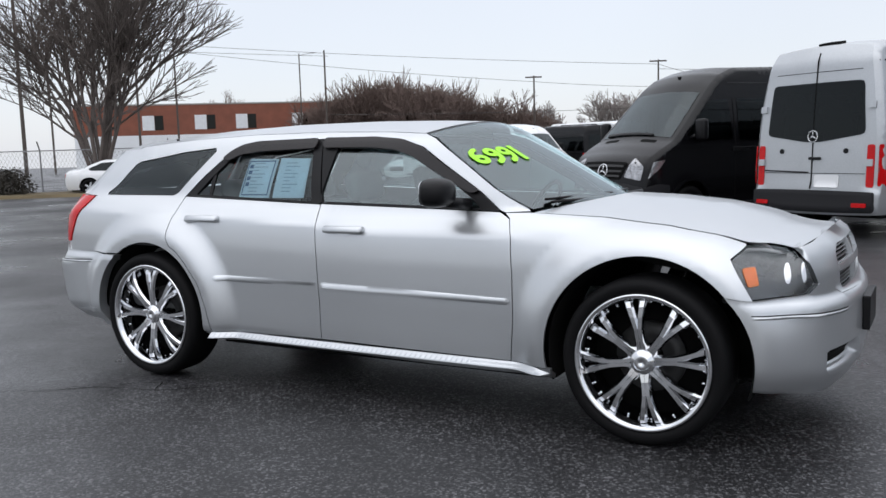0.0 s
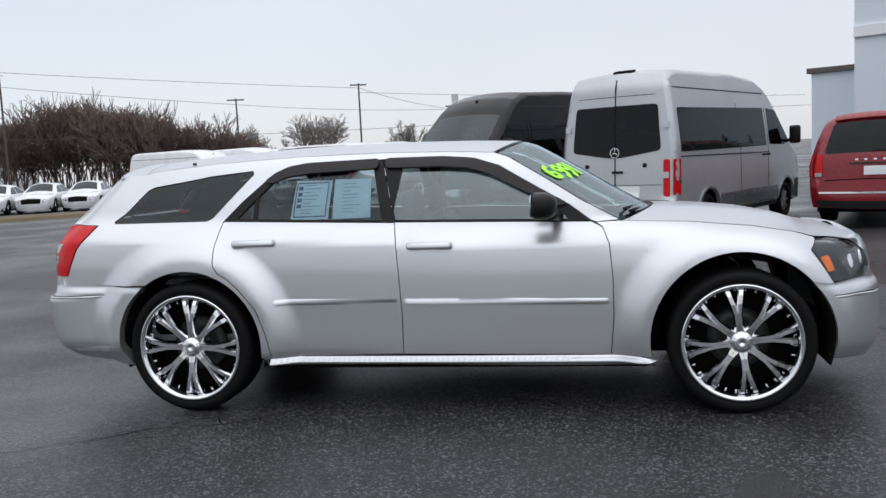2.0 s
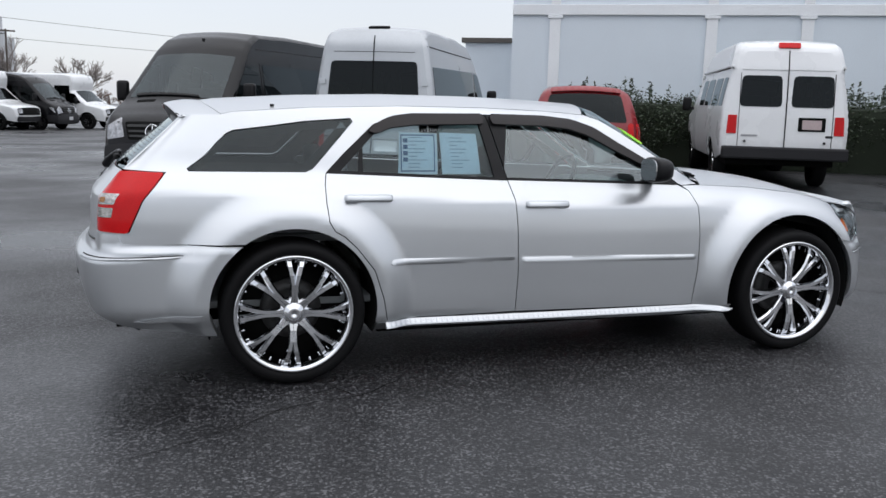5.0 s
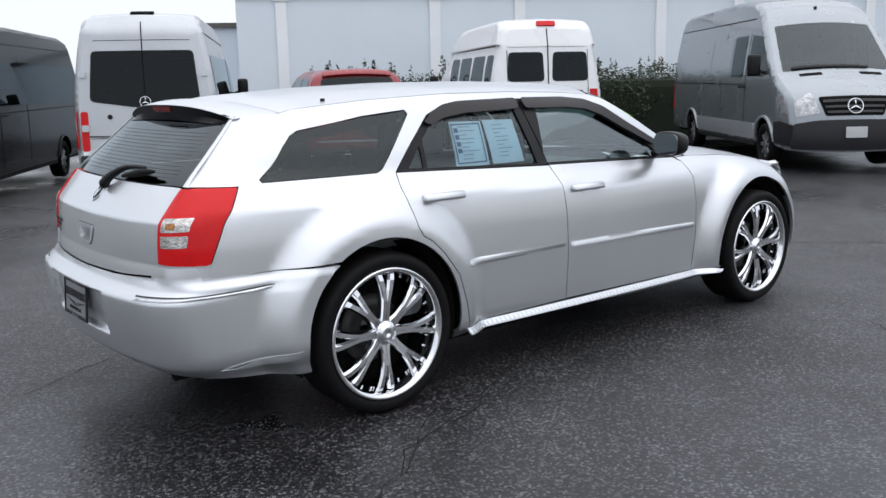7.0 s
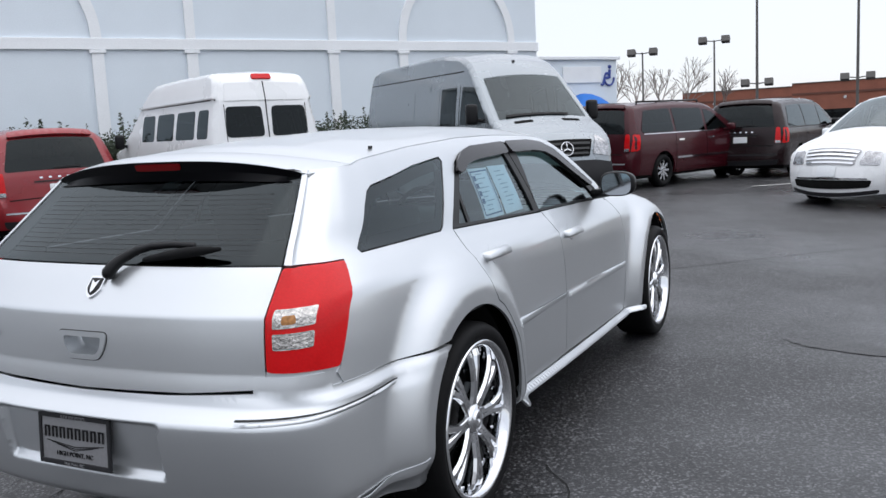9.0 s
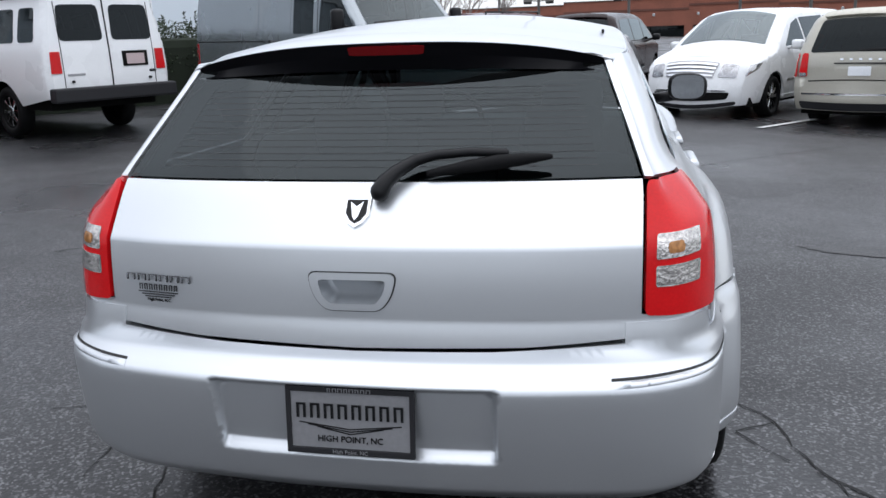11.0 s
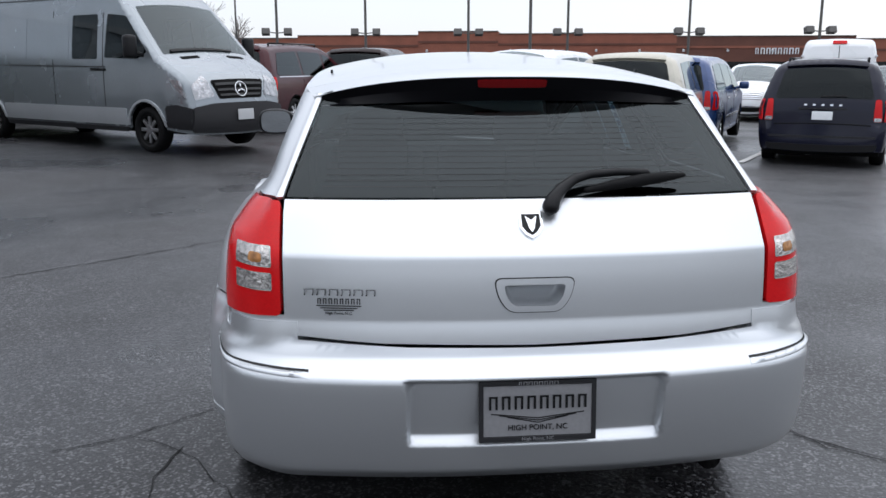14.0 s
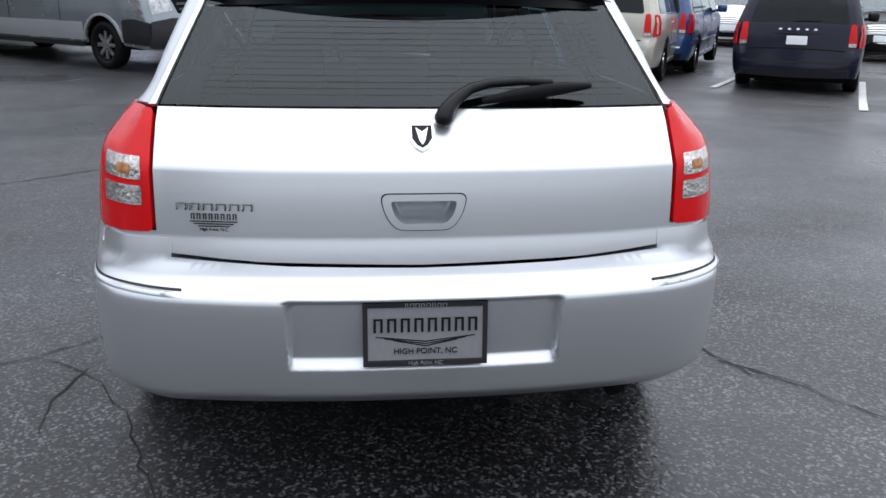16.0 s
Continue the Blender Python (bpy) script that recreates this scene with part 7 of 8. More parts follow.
def build_grey_building():
    gb = thing("grey_building", "grey rendered building with white pilasters and arches", "building")
    bm = bmesh.new()
    box(bm, 0, 18.1, 0, 14, -0.8, 6.4)
    on_wall("wall", bm, WALL_GREY, gb)
    bm = bmesh.new()
    box(bm, -0.12, 18.2, -0.12, 14.1, 6.4, 6.6, 0.02)
    on_wall("parapet_cap", bm, WALL_TRIM, gb)
    for s in (1.12, 5.02, 7.25, 11.1, 13.28, 17.1):
        bm = bmesh.new()
        box(bm, s - 0.14, s + 0.14, -0.07, 0.0, -0.6, 3.66, 0.012)
        on_wall("pilaster", bm, WALL_TRIM, gb, "white pilaster")
        bm = bmesh.new()
        box(bm, s - 0.19, s + 0.19, -0.10, 0.0, 3.60, 3.68, 0.01)
        on_wall("pilaster_cap", bm, WALL_TRIM, gb)
    bm = bmesh.new()
    box(bm, 0, 18.12, -0.075, 0.0, 3.685, 3.95, 0.012)
    on_wall("string_band", bm, WALL_TRIM, gb, "white horizontal band")
    for s in (7.25, 11.1):
        bm = bmesh.new()
        box(bm, s - 0.12, s + 0.12, -0.06, 0.0, 3.95, 6.3, 0.012)
        on_wall("upper_pilaster", bm, WALL_TRIM, gb)
    for s0, s1 in ((1.0, 5.14), (13.16, 17.22)):
        c, r = (s0 + s1) / 2, (s1 - s0) / 2
        vs, fs = [], []
        for i in range(41):
            a = math.pi * i / 40
            for rr, y in ((r, -0.065), (r - 0.24, -0.065), (r - 0.24, 0.0), (r, 0.0)):
                vs.append((c + rr * math.cos(a), y, 3.95 + rr * 1.05 * math.sin(a)))
            if i:
                b = 4 * i
                fs += [(b + j, b + (j + 1) % 4, b - 4 + (j + 1) % 4, b - 4 + j) for j in range(4)]
        o = obj("arch_moulding", vs, fs, WALL_TRIM, gb, "white arch moulding", shade=False)
        o.matrix_basis = wall_pose()
    # lower wing with the sign, the porch and its awning
    bm = bmesh.new()
    box(bm, 18.1, 21.5, 0.05, 12, -0.8, 3.42)
    on_wall("side_wing", bm, WALL_GREY, gb)
    bm = bmesh.new()
    box(bm, 18.1, 21.6, -0.05, 12, 3.42, 3.52, 0.01)
    on_wall("wing_cap", bm, WALL_TRIM, gb)
    bm = bmesh.new()
    box(bm, 19.15, 20.78, -0.0, 0.05, 2.68, 3.20, 0.01)
    sign = on_wall("sign_panel", bm, SIGN_WHITE, gb, "white sign panel with faint print")
    for z0, a0, a1 in ((3.02, 19.45, 20.5), (2.90, 19.6, 20.35), (2.80, 19.5, 20.2)):
        bm = bmesh.new()
        box(bm, a0, a1, -0.006, 0.0, z0, z0 + 0.04)
        on_wall("sign_bar", bm, surf("faded_print", (0.45, 0.50, 0.55), 0.6) if "faded_print" not in bpy.data.materials else bpy.data.materials["faded_print"], sign)
    for s in (18.72, 21.12):
        flip = 1 if s < 20 else -1
        bm = bmesh.new()
        ring = [(s - flip * 0.02 + 0.21 * math.cos(a), 2.80 + 0.21 * math.sin(a)) for a in np.linspace(1.9, 1.9 + 4.6, 18)]
        for (x0, z0), (x1, z1) in zip(ring, ring[1:]):
            cyl(bm, (x0, 0.02, z0), (x1, 0.02, z1), 0.034, seg=6)
        for a, b, r in (((s - flip * 0.05, 3.10), (s - flip * 0.03, 2.82), 0.045), ((s - flip * 0.03, 2.84), (s + flip * 0.18, 2.82), 0.04), ((s + flip * 0.18, 2.82), (s + flip * 0.26, 2.60), 0.04), ((s + flip * 0.26, 2.60), (s + flip * 0.34, 2.63), 0.035), ((s - flip * 0.04, 2.98), (s + flip * 0.14, 2.97), 0.035)):
            cyl(bm, (a[0], 0.02, a[1]), (b[0], 0.02, b[1]), r, seg=6)
        bmesh.ops.create_icosphere(bm, subdivisions=1, radius=0.07, matrix=Matrix.Translation((s - flip * 0.05, 0.02, 3.19)))
        on_wall("access_symbol", bm, SIGN_BLUE, gb, "blue wheelchair symbol")
    vs, fs = [], []
    for i in range(21):
        a = math.pi * i / 20
        for j in range(7):
            b = math.pi / 2 * j / 6
            vs.append((20.0 + 0.78 * math.cos(a) * math.cos(b * 0.0), -0.75 * math.sin(b), 1.72 + 0.62 * math.sin(a) * math.cos(b)))
    for i in range(20):
        for j in range(6):
            k = i * 7 + j
            fs.append((k, k + 1, k + 8, k + 7))
    o = obj("awning", vs, fs, BLUE_CANVAS, gb, "round blue canvas awning")
    o.matrix_basis = wall_pose()
    bm = bmesh.new()
    box(bm, 19.1, 20.9, -0.02, 0.05, -0.7, 1.72, 0.01)
    on_wall("porch_surround", bm, WALL_TRIM, gb)
    # low metal-sided wing on the other side
    bm = bmesh.new()
    box(bm, -1.75, 0.0, 2.2, 12, -0.8, 3.10)
    on_wall("low_wing", bm, WALL_GREY, gb, "pale metal-sided low wing")
    bm = bmesh.new()
    box(bm, -1.85, 0.0, 2.1, 12, 3.10, 3.24, 0.01)
    on_wall("low_wing_roof_edge", bm, ROOF_METAL, gb, "dark roof edge")


build_grey_building()


def leaf_mass(name, centres, n, size, material, seed, label, category, kind="stuff"):
    """A clipped shrub mass: many small leaves scattered through rounded lumps, with gaps and stray shoots."""
    rng = random.Random(seed)
    vs, fs = [], []
    for _ in range(n):
        cx, cy, cz, rx, ry, rz = rng.choice(centres)
        while True:
            d = Vector((rng.uniform(-1, 1), rng.uniform(-1, 1), rng.uniform(-1, 1)))
            if 0.05 < d.length < 1:
                break
        d = d.normalized() * (rng.random() ** 0.22)
        k = 1 + 0.22 * noise.noise(Vector((cx + d.x * 2, cy + d.y * 2, cz + d.z * 2)))
        p = Vector((cx + d.x * rx * k, cy + d.y * ry * k, cz + d.z * rz * k))
        if p.z < ground_z(p.x, p.y):
            continue
        a, b = Vector((rng.gauss(0, 1), rng.gauss(0, 1), rng.gauss(0, 0.7))).normalized(), Vector((rng.gauss(0, 1), rng.gauss(0, 1), rng.gauss(0, 1))).normalized()
        c = a.cross(b).normalized()
        h = size * rng.uniform(0.6, 1.4)
        i = len(vs)
        vs += [tuple(p - a * h), tuple(p + c * h * 0.45 + a * h * 0.1), tuple(p + a * h), tuple(p - c * h * 0.45 + a * h * 0.1)]
        fs.append((i, i + 1, i + 2, i + 3))
    o = obj(name, vs, fs, material, None, "", shade=False)
    tagged(o, label, category, kind=kind)
    return o


rng = random.Random(5)
lumps = []
for i in range(36):
    s = 2.2 + i * 0.35
    p = WALL_O + WALL_D * s + WALL_N * (2.6 + rng.uniform(-0.25, 0.25))
    h = 0.80 + 0.08 * math.sin(i * 0.9) + rng.uniform(-0.05, 0.06)
    lumps.append((p.x, p.y, ground_z(p.x, p.y) + 0.88, 0.62, 0.75, h))
leaf_mass("hedge", lumps, 62000, 0.036, LEAF, 3, "dark evergreen hedge with stray shoots along the wall", "hedge")
shoots = []
for i in range(60):
    q = rng.choice(lumps)
    shoots.append((q[0] + rng.uniform(-0.5, 0.5), q[1] + rng.uniform(-0.5, 0.5), q[2] + q[5] * 0.98, 0.04, 0.04, 0.22))
leaf_mass("hedge_shoots", shoots, 2200, 0.036, LEAF, 4, "stray shoots on the hedge top", "hedge")


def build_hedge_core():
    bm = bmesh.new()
    # solid block inside the leaves, coloured dark as the hedge's inner shade
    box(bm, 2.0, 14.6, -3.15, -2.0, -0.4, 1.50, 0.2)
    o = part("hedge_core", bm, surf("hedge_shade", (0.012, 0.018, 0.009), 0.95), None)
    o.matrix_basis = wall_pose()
    tagged(o, "dark block standing in for the shade inside the hedge", "hedge", kind="stuff")


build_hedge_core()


# ---- brick shops beyond the lot ----
def build_shops():
    sh = thing("brick_shops", "long low red brick shop building", "building")
    a, b = Vector((134.3, 24.9, 0)), Vector((110.2, -90.3, 0))
    d = (b - a).normalized()
    m = Matrix((d, Vector((-d.y, d.x, 0)), Vector((0, 0, 1)))).transposed().to_4x4()
    m.translation = a
    k = 1.8
    length = (b - a).length
    # stretches of the front, each with its own parapet height
    for s0, s1, top, mat_ in [(u0 * k, u1 * k, 0.85 + (t0 - 1.45) * k, q) for u0, u1, t0, q in ((0, 9.0, 3.55, BRICK), (9.0, 19.0, 3.75, BRICK), (19.0, 25.5, 4.05, BRICK), (25.5, 39.5, 3.85, BRICK), (39.5, 53.0, 3.62, BRICK_DARK), (53.0, length / k, 3.40, BRICK))]:
        bm = bmesh.new()
        box(bm, s0, s1, 0, 10, -3.5, top)
        part("wall", bm, mat_, sh).matrix_basis = m
        bm = bmesh.new()
        box(bm, s0, s1, -0.12, 0.3, top, top + 0.12, 0.01)
        part("coping", bm, ROOF_METAL, sh).matrix_basis = m
        bm = bmesh.new()
        box(bm, s0, s1, -0.10, -0.0, top - 1.6, top - 1.3, 0.01)
        part("brick_course", bm, BRICK_DARK if mat_ is BRICK else BRICK, sh).matrix_basis = m
        bm = bmesh.new()
        box(bm, s0 + 0.6, s1 - 0.6, -0.05, 0.0, -2.0, 1.3, 0.01)
        part("shop_window", bm, GLASS_VAN, sh, "dark shop window").matrix_basis = m
    for n in range(16):
        s = 5 + n * 6.1
        bm = bmesh.new()
        cyl(bm, (s, -0.30, 2.8), (s, 0.0, 2.95), 0.20, 0.12, 8)
        part("wall_lamp", bm, SIGN_WHITE, sh).matrix_basis = m
    blocks("shop_sign", 8, 6.2, 0.85, SIGN_WHITE, sh, m @ pose(84.9, -0.12, 2.75, 90, 0, 0), 0.08, "white raised shop sign blocks")
    bm = bmesh.new()
    box(bm, 87.0, 90.5, -0.06, 0.0, 1.2, 1.4)
    part("sign_bar", bm, SIGN_WHITE, sh).matrix_basis = m


build_shops()


def lamp_post(x, y, top, head_z, label, twin=True, r=0.09):
    root = thing("lot_lamp", label, "street lamp", "lot lamps")
    x, y, top, head_z, r = -5.0 + (x + 5.0) * 1.7, 0.4 + (y - 0.4) * 1.7, 1.45 + (top - 1.45) * 1.7, 1.45 + (head_z - 1.45) * 1.7, r * 1.5
    z0 = ground_z(x, y)
    bm = bmesh.new()
    cyl(bm, (0, 0, -0.2), (0, 0, top - z0), r, r * 0.7, 10)
    part("pole", bm, POLE_METAL, root)
    for sgn in ((-1, 1) if twin else (1,)):
        bm = bmesh.new()
        cyl(bm, (0, 0, head_z - z0 - 0.1), (0, sgn * 0.9, head_z - z0), 0.05, seg=6)
        part("arm", bm, POLE_METAL, root)
        bm = bmesh.new()
        box(bm, -0.30, 0.30, -0.36, 0.36, -0.28, 0.30, 0.06, pose(-0.05, sgn * 1.0, head_z - z0, 0, 18, 0))
        part("floodlight", bm, POLE_METAL, root, "square floodlight")
    root.location = (x, y, z0)
    return root


for x, y in ((44.6, 4.65), (44.9, -0.1), (44.5, -5.7), (43.5, -11.0), (41.7, -17.1), (39.0, -22.9)):
    lamp_post(x, y, 9.5, 2.95, "tall dark lot lamp pole with twin floodlights")
lamp_post(43.8, -9.0, 10.5, 9.8, "plain tall pole at the lot edge", False, 0.11)
for x, y, z in ((43.7, 10.4, 4.9), (44.6, 6.8, 5.3)):
    lamp_post(x, y, z, z, "lot lamp with twin heads", True, 0.07)


# ---- bare trees, thickets, poles ----
def far(x, y, k):
    """A place k times as far from where the camera sets out."""
    a, b = (x - 1.8) * k, (y + 5.1) * k
    return 1.8 + a - 0.0122 * b, -5.1 + b + 0.0122 * a


def high(z, k):
    return 1.38 + (z - 1.38) * k


def branches(rng, base, height, spread, levels, out, r0, lean=0.0):
    """Tapered limbs that fork: appends (a, b, ra, rb)."""
    def grow(p, d, length, r, level):
        n = 3 if level == 0 else 2
        for i in range(n):
            q = p + d * (length / n)
            out.append((p, q, r * (1 - 0.25 * i / n), r * (1 - 0.25 * (i + 1) / n)))
            p = q
            d = (d + Vector((rng.gauss(0, 0.10), rng.gauss(0, 0.10), rng.gauss(0, 0.05)))).normalized()
            if level < levels and (i > 0 or level > 0):
                for _ in range(rng.choice((1, 1, 2))):
                    side = Vector((rng.gauss(0, 1), rng.gauss(0, 1), rng.gauss(0.25, 0.5))).normalized()
                    grow(p, (d * 0.75 + side * spread).normalized(), length * rng.uniform(0.55, 0.75), r * 0.58, level + 1)
        if level < levels:
            for _ in range(2):
                side = Vector((rng.gauss(0, 1), rng.gauss(0, 1), rng.gauss(0.2, 0.4))).normalized()
                grow(p, (d + side * spread * 0.7).normalized(), length * rng.uniform(0.6, 0.8), r * 0.62, level + 1)
    grow(Vector(base), Vector((rng.gauss(0, 0.1) + lean, rng.gauss(0, 0.1), 1)).normalized(), height, r0, 0)


def twig_mesh(name, segs, material, parent=None, sides=4):
    vs, fs = [], []
    for a, b, ra, rb in segs:
        d = (b - a).normalized()
        u = d.orthogonal().normalized()
        w = d.cross(u)
        i = len(vs)
        for p, r in ((a, ra), (b, rb)):
            for k in range(sides):
                t = 2 * math.pi * k / sides
                vs.append(tuple(p + (u * math.cos(t) + w * math.sin(t)) * r))
        fs += [(i + k, i + (k + 1) % sides, i + sides + (k + 1) % sides, i + sides + k) for k in range(sides)]
    return obj(name, vs, fs, material, parent)


def bare_tree(x, y, height, seed, label, stems=1, levels=4, r0=0.2, spread=0.75, lean=0.0, first=0.33, least=0.010, bark=None):
    root = thing("bare_tree", label, "tree")
    rng = random.Random(seed)
    trunk, limbs = [], []
    for k in range(stems):
        segs = []
        o = Vector((rng.uniform(-0.3, 0.3), rng.uniform(-0.3, 0.3), 0)) if stems > 1 else Vector((0, 0, 0))
        branches(rng, o, height * first, spread, levels, segs, r0, lean if stems == 1 else rng.uniform(-0.45, 0.45))
        trunk += segs[:3]
        limbs += segs[3:]
    limbs = [(a, b, max(ra, least), max(rb, least)) for a, b, ra, rb in limbs]
    twig_mesh("trunk", trunk, bark or BARK, root, 8)
    twig_mesh("crown", limbs, bark or BARK, root, 4)
    root.location = (x, y, ground_z(x, y) - 0.05)
    return root


bare_tree(-31.4, 22.9, 10.4, 11, "large leafless tree with many spreading limbs", stems=10, levels=4, r0=0.105, spread=0.52, first=0.40, least=0.0085)
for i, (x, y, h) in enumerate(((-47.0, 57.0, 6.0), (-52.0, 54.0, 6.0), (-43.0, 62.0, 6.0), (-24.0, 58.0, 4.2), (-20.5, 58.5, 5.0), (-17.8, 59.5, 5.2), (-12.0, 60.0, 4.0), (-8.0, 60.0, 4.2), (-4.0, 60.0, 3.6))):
    bare_tree(*far(x, y, 2.7), h * 2.6, 40 + i, "leafless tree in the distance", stems=2, levels=4, r0=0.24, spread=0.6, first=0.38, least=0.036, bark=HAZED_TWIG)
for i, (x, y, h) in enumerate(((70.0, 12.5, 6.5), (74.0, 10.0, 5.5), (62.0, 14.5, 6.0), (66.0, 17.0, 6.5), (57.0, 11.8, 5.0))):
    bare_tree(x * 1.5, y * 1.5, h * 1.5, 70 + i, "leafless tree beyond the shops", levels=3, r0=0.12, spread=0.6, first=0.34, least=0.022, bark=HAZED_TWIG)


def thicket(name, spots, seed, label):
    """A mass of leafless brown stems."""
    rng = random.Random(seed)
    segs = []
    for x, y, h in spots:
        x, y = far(x, y, 2.5)
        h, z = h * 2.4, ground_z(x, y) - 1.0
        for _ in range(3):
            branches(rng, (x + rng.gauss(0, 1.6), y + rng.gauss(0, 1.6), z), h * 0.36, 0.60, 3, segs, 0.13, rng.uniform(-0.2, 0.2))
    segs = [(a, b, max(ra, 0.05), max(rb, 0.045)) for a, b, ra, rb in segs]
    return tagged(twig_mesh(name, segs, TWIG, None, 3), label, "thicket", kind="stuff")


spots = []
rng = random.Random(9)
for k in range(84):
    t = k / 83
    x, y = -40.5 + 14.5 * t, 51.0 + 8.5 * t
    h = 5.2 + 2.6 * math.exp(-((t - 0.38) / 0.3) ** 2) - 1.0 * max(0, t - 0.75) * 4 + rng.uniform(-0.7, 0.7)
    spots.append((x + rng.gauss(0, 1.2), y + rng.gauss(0, 1.5), max(2.2, h)))
thicket("thicket", spots, 21, "dense leafless brown thicket behind the lot")
spots = [(-40 + 1.5 * k + rng.gauss(0, 1), 66 + 0.2 * k + rng.gauss(0, 2), 2.4 + rng.uniform(-0.6, 0.5)) for k in range(34)]
thicket("far_thicket", spots, 22, "low leafless woods far behind the lot")


def utility_pole(x, y, top, arms=1, label="wooden utility pole with a crossarm", r=0.13, lamp=0.0, drop=0.3):
    root = thing("utility_pole", label, "utility pole", "poles behind the lot")
    (x, y), top, r = far(x, y, 2.75), high(top, 2.75), r * 1.5
    z0 = ground_z(x, y)
    bm = bmesh.new()
    cyl(bm, (0, 0, -0.3), (0, 0, top - z0), r, r * 0.7, 10)
    part("pole", bm, POLE_WOOD, root)
    for k in range(arms):
        bm = bmesh.new()
        box(bm, -1.5, 1.5, -0.10, 0.10, -0.12, 0.12, 0.01, pose(0, -0.2, top - z0 - drop - 0.9 * k, 0, 0, 25))
        part("crossarm", bm, POLE_WOOD, root)
        for s in (-0.8, -0.3, 0.3, 0.8):
            bm = bmesh.new()
            cyl(bm, (s * 1.5, s * 0.70 - 0.2, top - z0 - drop + 0.06 - 0.9 * k), (s * 1.5, s * 0.70 - 0.2, top - z0 - drop + 0.20 - 0.9 * k), 0.04, 0.03, 6)
            part("insulator", bm, POLE_METAL, root)
    if lamp:
        bm = bmesh.new()
        cyl(bm, (0, 0, top - z0 - 0.3), (lamp, 0.4, top - z0), 0.04, seg=6)
        part("lamp_arm", bm, POLE_METAL, root)
        bm = bmesh.new()
        box(bm, lamp - 0.3, lamp + 0.25, 0.28, 0.52, top - z0 - 0.12, top - z0 + 0.05, 0.05)
        part("lamp_head", bm, POLE_METAL, root)
    root.location = (x, y, z0)
    return root


utility_pole(-45.8, 29.5, 14.0, 0, "tall thick steel pole", 0.22)
utility_pole(-44.6, 30.6, 13.0, 0, "tall thin grey steel pole", 0.12)
utility_pole(-41.7, 34.7, 10.6, 1, "tall wooden utility pole with a low crossarm", 0.15, drop=5.6)
utility_pole(-40.3, 36.6, 8.6, 1)
utility_pole(-34.6, 42.0, 7.6, 0, "lamp pole with a curved arm", 0.10, 3.0)
utility_pole(-33.3, 43.0, 7.8, 0, "plain wooden utility pole", 0.14)
utility_pole(-21.5, 50.2, 5.8, 1)
utility_pole(-13.9, 52.9, 6.5, 1)
utility_pole(-7.7, 54.0, 4.8, 1)


def build_wires():
    runs = [((-41, 35, 7.9), (-21.5, 50.2, 5.4)), ((-41, 35, 8.2), (-13.9, 52.9, 6.2)), ((-21.5, 50.2, 5.4), (-7.7, 54.0, 4.5)), ((-13.9, 52.9, 6.2), (-7.7, 54.0, 4.5)), ((-13.9, 52.9, 5.9), (16, 60, 4.4)), ((-7.7, 54.0, 4.3), (18, 58, 3.6)), ((-33, 43, 3.6), (-7.7, 54.0, 3.5)), ((-33, 43, 7.4), (-60, 15, 9.0))]
    for a, b in runs:
        bm = bmesh.new()
        a, b = [(*far(q[0], q[1], 2.75), high(q[2], 2.75)) for q in (a, b)]
        pts = [Vector(a).lerp(Vector(b), i / 12) - Vector((0, 0, 0.5 * (1 - (i / 6 - 1) ** 2))) for i in range(13)]
        for p, q in zip(pts, pts[1:]):
            cyl(bm, p, q, 0.035, seg=4)
        tagged(part("overhead_wire", bm, POLE_METAL, None), "thin dark overhead wire between the poles", "cable", "overhead wires")


build_wires()


def build_back_building():
    bb = thing("brick_warehouse", "low red brick warehouse with pale windows", "building")
    a, b = Vector((*far(-62.0, 46.0, 2.4), 0)), Vector((*far(-44.0, 61.5, 2.4), 0))
    d = (b - a).normalized()
    m = Matrix((d, Vector((-d.y, d.x, 0)), Vector((0, 0, 1)))).transposed().to_4x4()
    m.translation = a
    n = (b - a).length
    bm = bmesh.new()
    box(bm, 0, n, 0, 10, 5.2, 11.3)
    part("wall", bm, BRICK, bb).matrix_basis = m
    bm = bmesh.new()
    box(bm, 0, n, -0.1, 0.3, 11.3, 11.6, 0.01)
    part("coping", bm, CONCRETE, bb).matrix_basis = m
    bm = bmesh.new()
    box(bm, 0, n, -0.02, 10, -3.5, 5.2)
    part("plinth_wall", bm, WALL_TRIM, bb, "pale rendered lower wall").matrix_basis = m
    for s in (13.4, 23.9, 32.3, 44.0):
        bm = bmesh.new()
        box(bm, s, s + 2.4, -0.05, 0.05, 6.2, 9.2, 0.02)
        part("window", bm, SIGN_WHITE, bb, "pale blocked window").matrix_basis = m
        bm = bmesh.new()
        box(bm, s + 2.45, s + 4.2, -0.03, 0.05, 6.2, 9.2, 0.02)
        part("window_pane", bm, GLASS_VAN, bb, "dark window pane").matrix_basis = m


build_back_building()


def build_silo():
    si = thing("grain_tower", "concrete grain tower far off, haze put into its colour", "tower")
    for dx, dy, r, h in ((0, 0, 2.0, 10.5), (-2.6, 0.5, 1.7, 8.6), (2.2, 0.6, 1.5, 9.0)):
        bm = bmesh.new()
        cyl(bm, (dx, dy, -3), (dx, dy, h), r, r, 18)
        part("silo", bm, HAZED_CONCRETE, si)
    bm = bmesh.new()
    box(bm, -0.9, 0.9, -0.9, 0.9, 10.5, 12.6, 0.05)
    part("head_house", bm, HAZED_CONCRETE, si)
    si.location = (-49.4, 299.0, 0)
    si.scale = (1.15, 1.15, 1.78)


build_silo()


